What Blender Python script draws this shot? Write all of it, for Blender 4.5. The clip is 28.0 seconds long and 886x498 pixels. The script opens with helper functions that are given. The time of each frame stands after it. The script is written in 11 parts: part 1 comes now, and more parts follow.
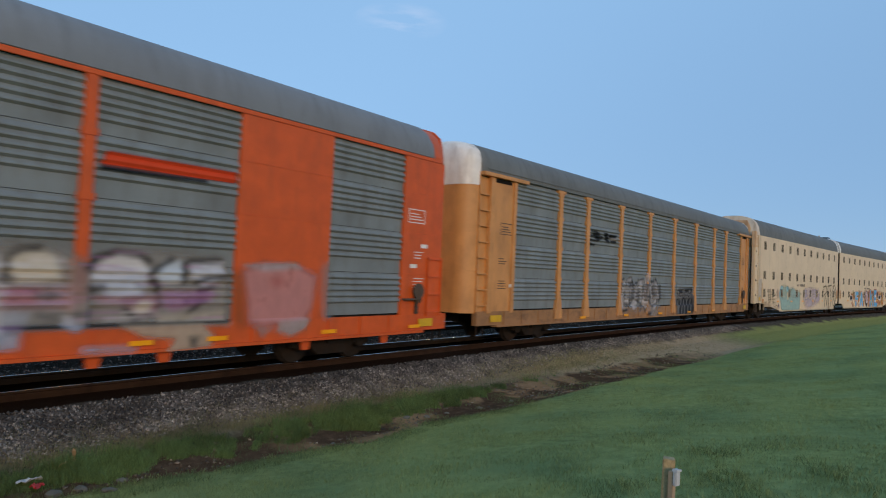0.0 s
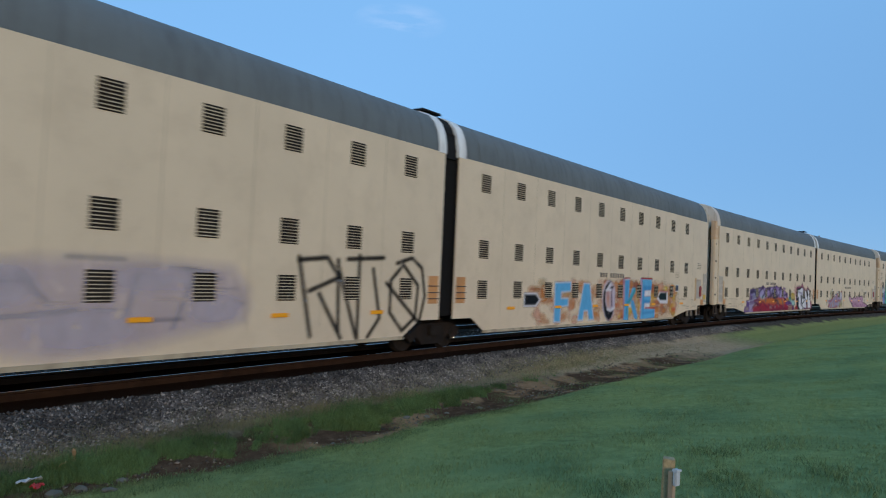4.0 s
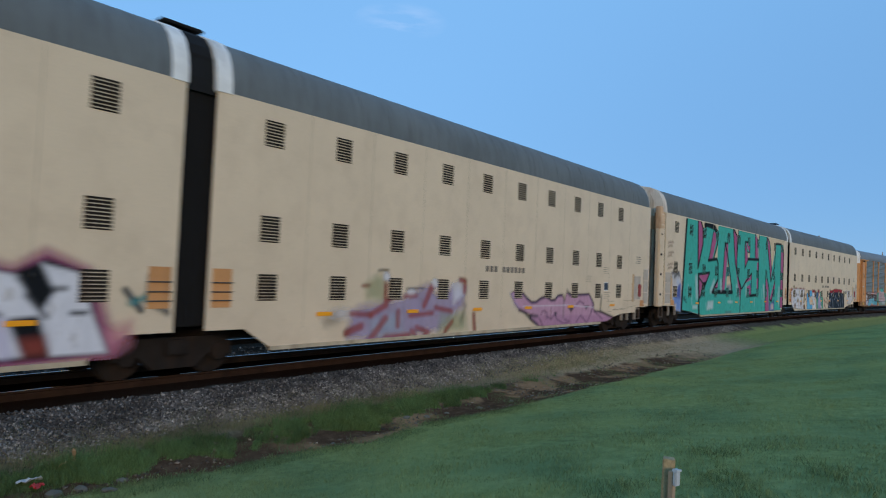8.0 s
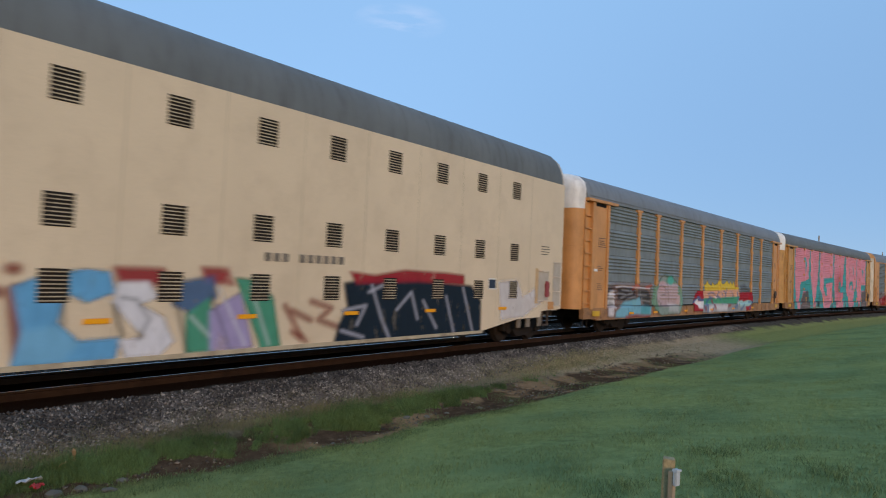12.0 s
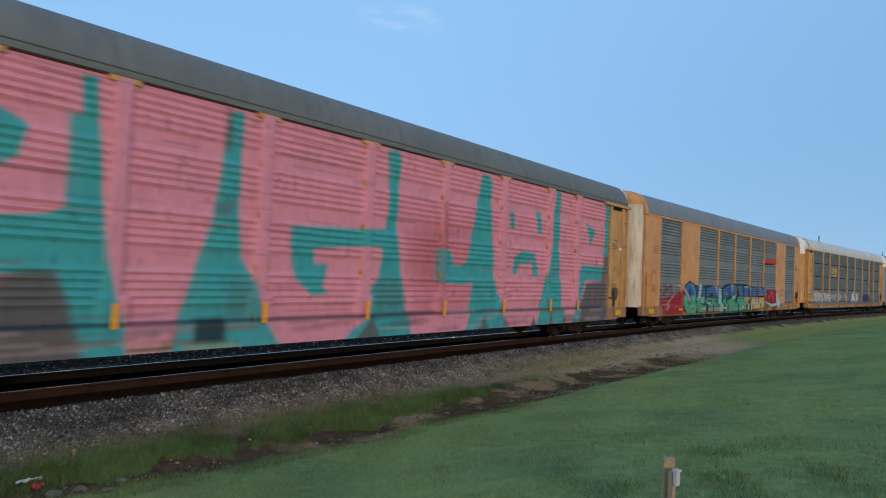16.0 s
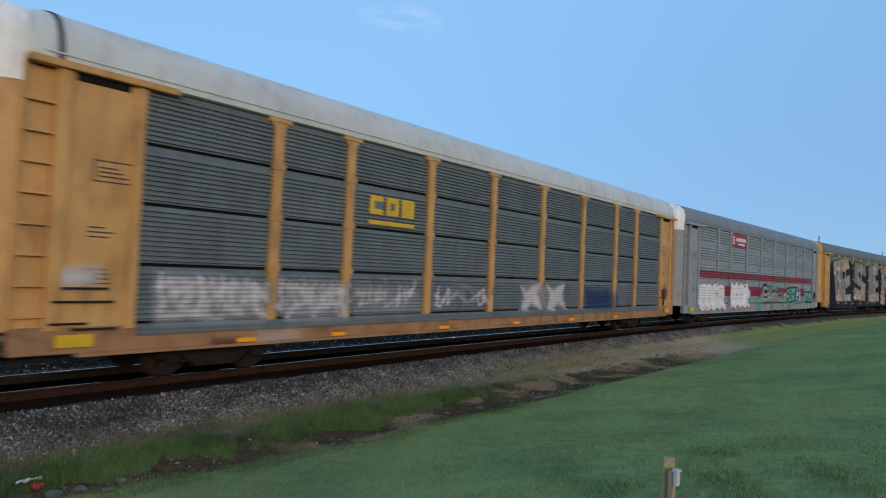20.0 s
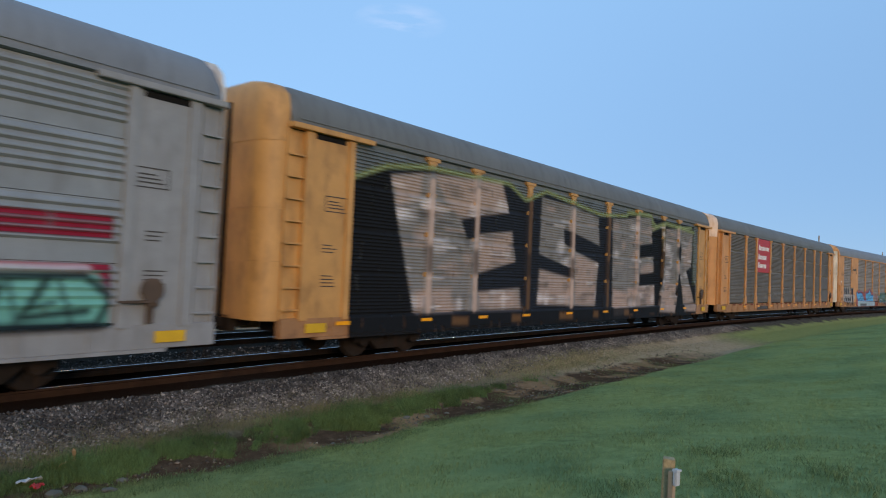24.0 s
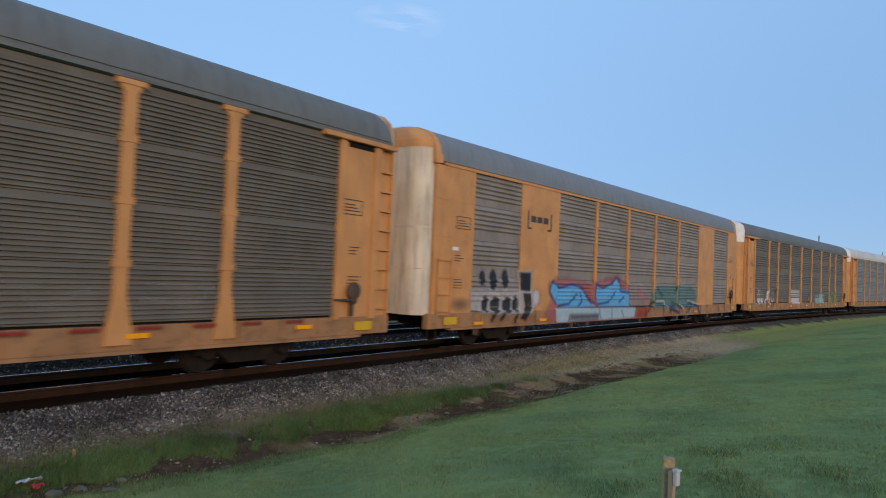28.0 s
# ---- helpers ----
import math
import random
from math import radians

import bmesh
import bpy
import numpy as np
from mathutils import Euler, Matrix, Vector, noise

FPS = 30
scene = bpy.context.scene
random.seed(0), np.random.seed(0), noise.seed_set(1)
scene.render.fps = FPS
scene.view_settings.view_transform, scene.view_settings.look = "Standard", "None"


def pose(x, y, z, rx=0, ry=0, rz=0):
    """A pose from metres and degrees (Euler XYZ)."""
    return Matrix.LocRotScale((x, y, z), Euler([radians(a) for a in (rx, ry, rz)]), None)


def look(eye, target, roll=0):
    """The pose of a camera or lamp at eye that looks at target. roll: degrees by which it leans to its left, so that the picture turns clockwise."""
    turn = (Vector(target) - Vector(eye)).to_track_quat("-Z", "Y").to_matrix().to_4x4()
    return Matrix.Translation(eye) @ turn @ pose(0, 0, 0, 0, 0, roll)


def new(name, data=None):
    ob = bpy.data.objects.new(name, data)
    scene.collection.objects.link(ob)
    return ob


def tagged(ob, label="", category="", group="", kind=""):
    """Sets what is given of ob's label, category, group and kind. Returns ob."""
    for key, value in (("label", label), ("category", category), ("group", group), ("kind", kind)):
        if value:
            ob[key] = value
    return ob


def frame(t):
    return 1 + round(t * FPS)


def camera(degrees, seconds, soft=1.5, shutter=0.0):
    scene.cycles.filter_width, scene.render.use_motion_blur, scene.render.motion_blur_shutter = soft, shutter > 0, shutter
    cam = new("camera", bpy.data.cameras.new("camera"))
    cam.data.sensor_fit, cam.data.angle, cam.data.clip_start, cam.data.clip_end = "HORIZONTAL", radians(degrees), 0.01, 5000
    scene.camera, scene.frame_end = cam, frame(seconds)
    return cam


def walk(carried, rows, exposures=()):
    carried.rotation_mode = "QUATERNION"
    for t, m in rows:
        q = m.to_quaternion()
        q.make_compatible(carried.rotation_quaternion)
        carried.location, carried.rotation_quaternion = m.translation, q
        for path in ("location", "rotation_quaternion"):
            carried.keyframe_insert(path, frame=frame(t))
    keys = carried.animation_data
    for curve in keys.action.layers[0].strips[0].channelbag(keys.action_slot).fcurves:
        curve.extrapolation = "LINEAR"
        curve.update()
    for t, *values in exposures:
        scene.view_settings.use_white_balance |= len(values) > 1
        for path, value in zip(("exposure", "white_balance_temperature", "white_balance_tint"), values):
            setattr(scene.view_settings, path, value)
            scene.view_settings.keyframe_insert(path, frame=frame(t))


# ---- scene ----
# The camera stands on a mown lawn beside a curving main line; a long auto-rack train runs past.
cam = camera(69.03, 28.0, soft=1.05, shutter=0.28)
EYE = (0.0, 0.0, 2.145)
AIM = (EYE[0] + 0.7931, EYE[1] + 0.6081, EYE[2] + 0.03505)
walk(cam, [(0.0, look(EYE, AIM, 2.506)), (28.0, look(EYE, AIM, 2.506))],
     exposures=[(0.0, 1.38, 8150, 17), (1.0, 1.37, 7750, 16), (2.0, 1.41, 7900, 15), (3.0, 1.36, 6950, 12), (6.0, 1.30, 6700, 10), (9.0, 1.31, 6700, 11), (10.0, 1.40, 7500, 17), (11.0, 1.45, 8000, 21),
                (14.0, 1.47, 7650, 13), (18.0, 1.47, 7800, 14), (20.0, 1.47, 7400, 13), (23.0, 1.49, 7700, 18), (25.0, 1.55, 8000, 18), (27.0, 1.53, 8350, 22), (28.0, 1.51, 7950, 20)])

# ---- light: clear dusk sky, the last low sun far behind the camera ----
SUN_AZ = math.atan2(-0.58, -0.81)      # compass angle from +y towards +x
SUN_EL = radians(13.0)
world = bpy.data.worlds.new("dusk_sky")
scene.world = world
world.use_nodes = True
wn, wl = world.node_tree.nodes, world.node_tree.links
sky = wn.new("ShaderNodeTexSky")
sky.sky_type = "NISHITA"
sky.sun_disc = False
sky.sun_elevation = SUN_EL
sky.sun_rotation = SUN_AZ
sky.air_density, sky.dust_density, sky.ozone_density = 0.92, 0.0, 3.0
sky.altitude = 800.0
wn["Background"].inputs["Strength"].default_value = 0.15
# one thin wisp of cloud, high over the train
geo = wn.new("ShaderNodeTexCoord")
wisp_n = wn.new("ShaderNodeTexNoise")
wisp_n.inputs["Scale"].default_value = 14.0
wisp_n.inputs["Detail"].default_value = 6.0
wisp_map = wn.new("ShaderNodeMapping")
wisp_map.inputs["Scale"].default_value = (0.5, 0.5, 2.2)
wl.new(geo.outputs["Generated"], wisp_map.inputs["Vector"])
wl.new(wisp_map.outputs["Vector"], wisp_n.inputs["Vector"])
WISP = Vector((0.6905, 0.6257, 0.3615)).normalized()
away = wn.new("ShaderNodeVectorMath")
away.operation = "SUBTRACT"
away.inputs[1].default_value = WISP
wl.new(geo.outputs["Generated"], away.inputs[0])
flat = wn.new("ShaderNodeVectorMath")
flat.operation = "MULTIPLY"
flat.inputs[1].default_value = (1.0, 1.0, 2.6)
wl.new(away.outputs["Vector"], flat.inputs[0])
dist = wn.new("ShaderNodeVectorMath")
dist.operation = "LENGTH"
wl.new(flat.outputs["Vector"], dist.inputs[0])
fade = wn.new("ShaderNodeMapRange")
fade.inputs["From Min"].default_value, fade.inputs["From Max"].default_value = 0.07, 0.0
wl.new(dist.outputs["Value"], fade.inputs["Value"])
cover = wn.new("ShaderNodeMapRange")
cover.inputs["From Min"].default_value, cover.inputs["From Max"].default_value = 0.42, 0.75
wl.new(wisp_n.outputs["Fac"], cover.inputs["Value"])
both = wn.new("ShaderNodeMath")
both.operation = "MULTIPLY"
wl.new(fade.outputs["Result"], both.inputs[0])
wl.new(cover.outputs["Result"], both.inputs[1])
veil = wn.new("ShaderNodeMixRGB")
veil.inputs["Color2"].default_value = (1.9, 2.25, 3.1, 1)
wl.new(both.outputs["Value"], veil.inputs["Fac"])
# thin even haze of dusk over the whole dome
haze = wn.new("ShaderNodeMixRGB")
haze.inputs["Fac"].default_value = 0.94
# the dusk sky sinks to a duller blue low down, away from the sunset
lean = wn.new("ShaderNodeVectorMath")
lean.operation = "DOT_PRODUCT"
lean.inputs[1].default_value = (-0.52, 0.30, 0.80)
wl.new(geo.outputs["Generated"], lean.inputs[0])
sink = wn.new("ShaderNodeValToRGB")
sink.color_ramp.interpolation = "EASE"
sink.color_ramp.elements[0].position, sink.color_ramp.elements[0].color = 0.0, (0.425, 1.02, 1.95, 1)
sink.color_ramp.elements[1].position, sink.color_ramp.elements[1].color = 1.0, (0.545, 1.30, 2.42, 1)
slide = wn.new("ShaderNodeMapRange")
slide.inputs["From Min"].default_value, slide.inputs["From Max"].default_value = -0.45, 0.14
wl.new(lean.outputs["Value"], slide.inputs["Value"])
wl.new(slide.outputs["Result"], sink.inputs["Fac"])
wl.new(sink.outputs["Color"], haze.inputs["Color2"])
wl.new(sky.outputs["Color"], haze.inputs["Color1"])
wl.new(haze.outputs["Color"], veil.inputs["Color1"])
wl.new(veil.outputs["Color"], wn["Background"].inputs["Color"])

sun = new("sun", bpy.data.lights.new("sun", "SUN"))
sun.data.energy, sun.data.angle, sun.data.color = 0.56, radians(14), (1.0, 0.76, 0.54)
sun.matrix_basis = look((0, 0, 0), (-math.sin(SUN_AZ) * math.cos(SUN_EL), -math.cos(SUN_AZ) * math.cos(SUN_EL), -math.sin(SUN_EL)))


# ---- materials ----
MATS = {}


def mat(name, base, rough=0.6, metal=0.0, vary=0.12, scale=3.0, grain=0.06, grain_scale=60.0, bump=0.1, dirt=None, dirt_amount=0.0,
        dirt_scale=(1.2, 1.2, 0.25), spec=0.4, bump_dist=0.01):
    """A surface with a broad and a fine variation of its colour, streaks of dirt or rust, and fine relief."""
    if name in MATS:
        return MATS[name]
    m = bpy.data.materials.new(name)
    m.use_nodes = True
    n, l = m.node_tree.nodes, m.node_tree.links
    b = n["Principled BSDF"]
    b.inputs["Roughness"].default_value = rough
    b.inputs["Metallic"].default_value = metal
    b.inputs["Specular IOR Level"].default_value = spec
    tc, oi = n.new("ShaderNodeTexCoord"), n.new("ShaderNodeObjectInfo")
    shift = n.new("ShaderNodeMath")
    shift.operation = "MULTIPLY"
    shift.inputs[1].default_value = 40.0
    l.new(oi.outputs["Random"], shift.inputs[0])
    at = n.new("ShaderNodeVectorMath")
    at.operation = "ADD"
    l.new(tc.outputs["Object"], at.inputs[0])
    l.new(shift.outputs["Value"], at.inputs[1])
    broad, fine = n.new("ShaderNodeTexNoise"), n.new("ShaderNodeTexNoise")
    broad.inputs["Scale"].default_value, broad.inputs["Detail"].default_value = scale, 5.0
    fine.inputs["Scale"].default_value, fine.inputs["Detail"].default_value = grain_scale, 3.0
    l.new(at.outputs["Vector"], broad.inputs["Vector"])
    l.new(at.outputs["Vector"], fine.inputs["Vector"])
    r1 = n.new("ShaderNodeMapRange")
    r1.inputs["To Min"].default_value, r1.inputs["To Max"].default_value = 1 - 2 * vary, 1 + 2 * vary
    l.new(broad.outputs["Fac"], r1.inputs["Value"])
    r2 = n.new("ShaderNodeMapRange")
    r2.inputs["To Min"].default_value, r2.inputs["To Max"].default_value = 1 - 2 * grain, 1 + 2 * grain
    l.new(fine.outputs["Fac"], r2.inputs["Value"])
    mul = n.new("ShaderNodeMath")
    mul.operation = "MULTIPLY"
    l.new(r1.outputs["Result"], mul.inputs[0])
    l.new(r2.outputs["Result"], mul.inputs[1])
    col = n.new("ShaderNodeVectorMath")
    col.operation = "SCALE"
    col.inputs[0].default_value = base
    l.new(mul.outputs["Value"], col.inputs["Scale"])
    out = col.outputs["Vector"]
    if dirt:
        mp = n.new("ShaderNodeMapping")
        mp.inputs["Scale"].default_value = dirt_scale
        l.new(at.outputs["Vector"], mp.inputs["Vector"])
        st = n.new("ShaderNodeTexNoise")
        st.inputs["Scale"].default_value, st.inputs["Detail"].default_value, st.inputs["Roughness"].default_value = 3.0, 8.0, 0.65
        l.new(mp.outputs["Vector"], st.inputs["Vector"])
        rr = n.new("ShaderNodeMapRange")
        rr.inputs["From Min"].default_value, rr.inputs["From Max"].default_value = 0.48, 0.75
        rr.inputs["To Max"].default_value = dirt_amount
        l.new(st.outputs["Fac"], rr.inputs["Value"])
        mx = n.new("ShaderNodeMixRGB")
        mx.inputs["Color2"].default_value = (*dirt, 1)
        l.new(rr.outputs["Result"], mx.inputs["Fac"])
        l.new(out, mx.inputs["Color1"])
        out = mx.outputs["Color"]
    l.new(out, b.inputs["Base Color"])
    if bump:
        bp = n.new("ShaderNodeBump")
        bp.inputs["Strength"].default_value, bp.inputs["Distance"].default_value = bump, bump_dist
        l.new(fine.outputs["Fac"], bp.inputs["Height"])
        l.new(bp.outputs["Normal"], b.inputs["Normal"])
    MATS[name] = m
    return m


RUST = (0.10, 0.045, 0.02)
TAN = mat("tan_paint", (0.57, 0.26, 0.088), 0.55, vary=0.15, scale=1.4, dirt=RUST, dirt_amount=0.3, dirt_scale=(0.9, 0.9, 0.35))
OCHRE = mat("ochre_paint", (0.53, 0.272, 0.085), 0.55, vary=0.15, scale=1.4, dirt=RUST, dirt_amount=0.6, dirt_scale=(0.9, 0.9, 0.35))
ORANGE = mat("orange_red_paint", (0.62, 0.094, 0.016), 0.5, dirt=RUST, dirt_amount=0.28)
CREAM = mat("cream_paint", (0.69, 0.535, 0.355), 0.5, vary=0.06, scale=0.6, dirt=(0.42, 0.30, 0.19), dirt_amount=0.30, dirt_scale=(0.5, 0.5, 0.4))
CREAM_DIRTY = mat("stained_cream_paint", (0.46, 0.37, 0.24), 0.6, vary=0.2, scale=1.5, dirt=RUST, dirt_amount=0.75)
SILVER = mat("silver_grey_paint", (0.255, 0.262, 0.255), 0.5, dirt=(0.16, 0.14, 0.12), dirt_amount=0.5)
GALV = mat("galvanized_sheet", (0.176, 0.206, 0.205), 0.6, 0.0, vary=0.16, scale=1.2, dirt=(0.10, 0.085, 0.07), dirt_amount=0.5)
GALV_OLD = mat("weathered_sheet", (0.15, 0.13, 0.10), 0.6, 0.2, vary=0.2, scale=1.2, dirt=(0.16, 0.12, 0.08), dirt_amount=0.5)
GALV_DARK = mat("dark_grey_sheet", (0.118, 0.138, 0.136), 0.6, 0.0, vary=0.16, scale=1.2, dirt=(0.06, 0.065, 0.058), dirt_amount=0.5)
GALV_BLUE = mat("blue_grey_sheet", (0.148, 0.172, 0.168), 0.6, 0.0, vary=0.16, scale=1.2, dirt=(0.08, 0.08, 0.07), dirt_amount=0.5)
GALV_LIGHT = mat("pale_sheet", (0.222, 0.25, 0.255), 0.6, 0.0, vary=0.14, scale=1.2, dirt=(0.13, 0.12, 0.11), dirt_amount=0.5)
ROOF = mat("grey_roof_sheet", (0.130, 0.142, 0.136), 0.7, 0.0, vary=0.14, scale=0.7, dirt=(0.06, 0.055, 0.05), dirt_amount=0.5, dirt_scale=(1.5, 0.3, 0.3))
ROOF_BLUE = mat("blue_grey_roof_sheet", (0.175, 0.195, 0.205), 0.65, 0.0, vary=0.10, scale=0.7, dirt=(0.08, 0.08, 0.08), dirt_amount=0.4, dirt_scale=(1.5, 0.3, 0.3))
ROOF_WHITE = mat("white_roof_sheet", (0.52, 0.51, 0.46), 0.55, vary=0.10, scale=0.7, dirt=(0.25, 0.22, 0.18), dirt_amount=0.5)
WHITE = mat("white_paint", (0.74, 0.72, 0.66), 0.5, dirt=(0.32, 0.26, 0.2), dirt_amount=0.5)
TAN_SHEET = mat("tan_weathered_sheet", (0.235, 0.205, 0.175), 0.6, vary=0.2, scale=1.2, dirt=(0.16, 0.12, 0.085), dirt_amount=0.6)
SILL_TAN = mat("stained_sill_paint", (0.34, 0.168, 0.07), 0.65, vary=0.2, scale=1.0, dirt=(0.11, 0.06, 0.035), dirt_amount=0.8, dirt_scale=(0.8, 0.8, 1.2))
HOOP_CREAM = mat("rust_streaked_cream_paint", (0.64, 0.54, 0.42), 0.55, vary=0.15, scale=1.5, dirt=(0.30, 0.15, 0.08), dirt_amount=0.75)
HOOD_PEACH = mat("stained_peach_paint", (0.75, 0.54, 0.38), 0.55, vary=0.15, scale=1.5, dirt=(0.38, 0.17, 0.06), dirt_amount=0.7)
DOOR_GREY = mat("stained_grey_door_sheet", (0.54, 0.44, 0.32), 0.65, vary=0.25, scale=1.2, dirt=(0.07, 0.05, 0.03), dirt_amount=0.95, dirt_scale=(3.0, 3.0, 0.2))
RUSTED = mat("rusted_brown_steel", (0.46, 0.275, 0.15), 0.85, vary=0.25, scale=1.5, dirt=(0.13, 0.065, 0.035), dirt_amount=0.7)
RUSTED_ORANGE = mat("orange_rusted_paint", (0.60, 0.40, 0.24), 0.8, vary=0.2, scale=1.5, dirt=(0.34, 0.15, 0.05), dirt_amount=0.8)
BLACK = mat("black_rubber", (0.013, 0.013, 0.013), 0.9, spec=0.15)
# near-black that puts interior and eave shade into the colour; also door seams
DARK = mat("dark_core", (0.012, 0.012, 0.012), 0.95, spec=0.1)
IRON = mat("grimy_iron", (0.020, 0.016, 0.013), 0.9, 0.0, vary=0.3, dirt=(0.04, 0.022, 0.012), dirt_amount=0.6, spec=0.15)
STEEL = mat("polished_rail_steel", (0.055, 0.05, 0.043), 0.07, 1.0, vary=0.1)
RAILRUST = mat("rusty_rail_side", (0.036, 0.019, 0.011), 0.95, vary=0.25, dirt=(0.014, 0.009, 0.007), dirt_amount=0.7, spec=0.1)
YELLOW = mat("yellow_reflector", (0.92, 0.36, 0.010), 0.35, vary=0.05)
STENCIL = mat("black_stencil", (0.05, 0.045, 0.04), 0.7)
FADED_STENCIL = mat("worn_stencil_paint", (0.19, 0.155, 0.115), 0.7, vary=0.3, scale=6.0)
WHITE_STENCIL = mat("white_stencil", (0.7, 0.68, 0.62), 0.6)
RED_SIGN = mat("red_sign_paint", (0.44, 0.025, 0.022), 0.5)
MAROON = mat("maroon_sign_paint", (0.30, 0.012, 0.03), 0.5)
YELLOW_SIGN = mat("yellow_sign_paint", (0.62, 0.36, 0.02), 0.5)
WOOD = mat("weathered_post_wood", (0.34, 0.245, 0.15), 0.85, vary=0.25, grain=0.2, grain_scale=30, bump=0.4)
TIE = mat("tarred_tie_wood", (0.024, 0.014, 0.009), 0.9, vary=0.3, grain=0.2)
BOXGREY = mat("grey_utility_box", (0.45, 0.47, 0.47), 0.5)
DOOR_PALE = mat("stained_pale_door_sheet", (0.62, 0.53, 0.40), 0.65, vary=0.2, scale=1.2, dirt=(0.20, 0.14, 0.09), dirt_amount=0.75, dirt_scale=(3.0, 3.0, 0.3))
DOOR_RIB = mat("streaked_brown_door_sheet", (0.36, 0.255, 0.155), 0.75, vary=0.25, scale=1.2, dirt=(0.05, 0.033, 0.02), dirt_amount=0.9, dirt_scale=(3.0, 3.0, 0.15))
DOOR_DARK = mat("soot_streaked_door_leaf", (0.235, 0.205, 0.15), 0.8, vary=0.25, scale=1.2, dirt=(0.05, 0.036, 0.024), dirt_amount=0.9, dirt_scale=(3.0, 3.0, 0.15))
GRIME = mat("grimy_brown_steel", (0.085, 0.058, 0.040), 0.9, vary=0.3, scale=3.0, dirt=(0.03, 0.02, 0.015), dirt_amount=0.7)
GUARD = mat("faded_ochre_paint", (0.52, 0.335, 0.17), 0.6, vary=0.15)
# base colour lowered for the shade below the car side; the streaks are dirt
HANGER = mat("shaded_stained_plate", (0.22, 0.175, 0.125), 0.8, vary=0.3, scale=4.0, dirt=(0.05, 0.035, 0.025), dirt_amount=0.8)
SCUFF = mat("faint_scuff_marks", (0.46, 0.36, 0.25), 0.7, vary=0.4, scale=5.0)
CARD_GREY = mat("pale_grey_panel", (0.44, 0.37, 0.29), 0.6, vary=0.15)
REDLITTER = mat("red_litter", (0.40, 0.03, 0.03), 0.5)


# ---- building blocks ----
def box(bm, x0, x1, y0, y1, z0, z1, bevel=0.0):
    r = bmesh.ops.create_cube(bm, size=1.0)
    bmesh.ops.scale(bm, vec=(x1 - x0, y1 - y0, z1 - z0), verts=r["verts"])
    bmesh.ops.translate(bm, vec=((x0 + x1) / 2, (y0 + y1) / 2, (z0 + z1) / 2), verts=r["verts"])
    if bevel:
        edges = {e for v in r["verts"] for e in v.link_edges}
        bmesh.ops.bevel(bm, geom=list(edges), offset=bevel, segments=2, affect="EDGES")


def cylinder(bm, radius, depth, m, segments=20, radius2=None):
    bmesh.ops.create_cone(bm, cap_ends=True, segments=segments, radius1=radius, radius2=radius if radius2 is None else radius2, depth=depth, matrix=m)


def prism(bm, outline, y0, y1):
    """An outline in x and z, drawn from y0 to y1."""
    a = [bm.verts.new((x, y0, z)) for x, z in outline]
    b = [bm.verts.new((x, y1, z)) for x, z in outline]
    bm.faces.new(a)
    bm.faces.new(b[::-1])
    for i in range(len(a)):
        j = (i + 1) % len(a)
        bm.faces.new((a[j], a[i], b[i], b[j]))


def sweep(bm, rings, close_ends=True):
    """Skins equal closed rings of points, one after the other."""
    vs = [[bm.verts.new(p) for p in ring] for ring in rings]
    k = len(rings[0])
    for a, b in zip(vs, vs[1:]):
        for i in range(k):
            j = (i + 1) % k
            bm.faces.new((a[i], a[j], b[j], b[i]))
    if close_ends:
        bm.faces.new(vs[0][::-1])
        bm.faces.new(vs[-1])


SHARED = {}


def shape(key, material, build, smooth=False):
    """The mesh that build() draws, made once for each key and material."""
    k = (key, material.name)
    if k not in SHARED:
        bm = bmesh.new()
        build(bm)
        bmesh.ops.recalc_face_normals(bm, faces=bm.faces)
        me = bpy.data.meshes.new(key if isinstance(key, str) else key[0])
        bm.to_mesh(me)
        bm.free()
        me.materials.append(material)
        if smooth:
            me.shade_smooth()
            me.set_sharp_from_angle(angle=radians(35))
        SHARED[k] = me
    return SHARED[k]


def hang(name, me, parent, at=(0, 0, 0), rz=0.0, label="", flip=False):
    ob = new(name, me)
    ob.parent = parent
    ob.matrix_basis = pose(*at, 0, 0, 180 if flip else rz)
    return tagged(ob, label)


def part(name, bm, material, parent, label="", smooth=False):
    bmesh.ops.recalc_face_normals(bm, faces=bm.faces)
    me = bpy.data.meshes.new(name)
    bm.to_mesh(me)
    bm.free()
    me.materials.append(material)
    if smooth:
        me.shade_smooth()
        me.set_sharp_from_angle(angle=radians(35))
    return hang(name, me, parent, label=label)


def raw_mesh(name, verts, faces, material):
    """A mesh from numpy arrays of places and of equal-sided faces."""
    me = bpy.data.meshes.new(name)
    k = faces.shape[1]
    me.vertices.add(len(verts))
    me.vertices.foreach_set("co", np.ascontiguousarray(verts, np.float32).ravel())
    me.loops.add(faces.size)
    me.loops.foreach_set("vertex_index", np.ascontiguousarray(faces, np.int32).ravel())
    me.polygons.add(len(faces))
    me.polygons.foreach_set("loop_start", np.arange(0, faces.size, k, dtype=np.int32))
    me.update(calc_edges=True)
    me.validate()
    me.materials.append(material)
    return me


# ---- the line of the track: straight, then a long curve towards the camera's side ----
RAIL_Y = 11.351          # the near rail's distance from the camera
GAUGE = 1.51             # rail centre to rail centre
BEND = -0.0018144
BEND_END = 190.0


def along(s, off=0.0):
    """Plan place and heading at s metres along the near rail, off metres beyond it."""
    e = min(max(s, 0.0), BEND_END)
    a = BEND * e
    x, y = math.sin(a) / BEND, (1 - math.cos(a)) / BEND
    rest = s - e
    x, y = x + rest * math.cos(a), y + rest * math.sin(a)
    return x - off * math.sin(a), RAIL_Y + y + off * math.cos(a), a


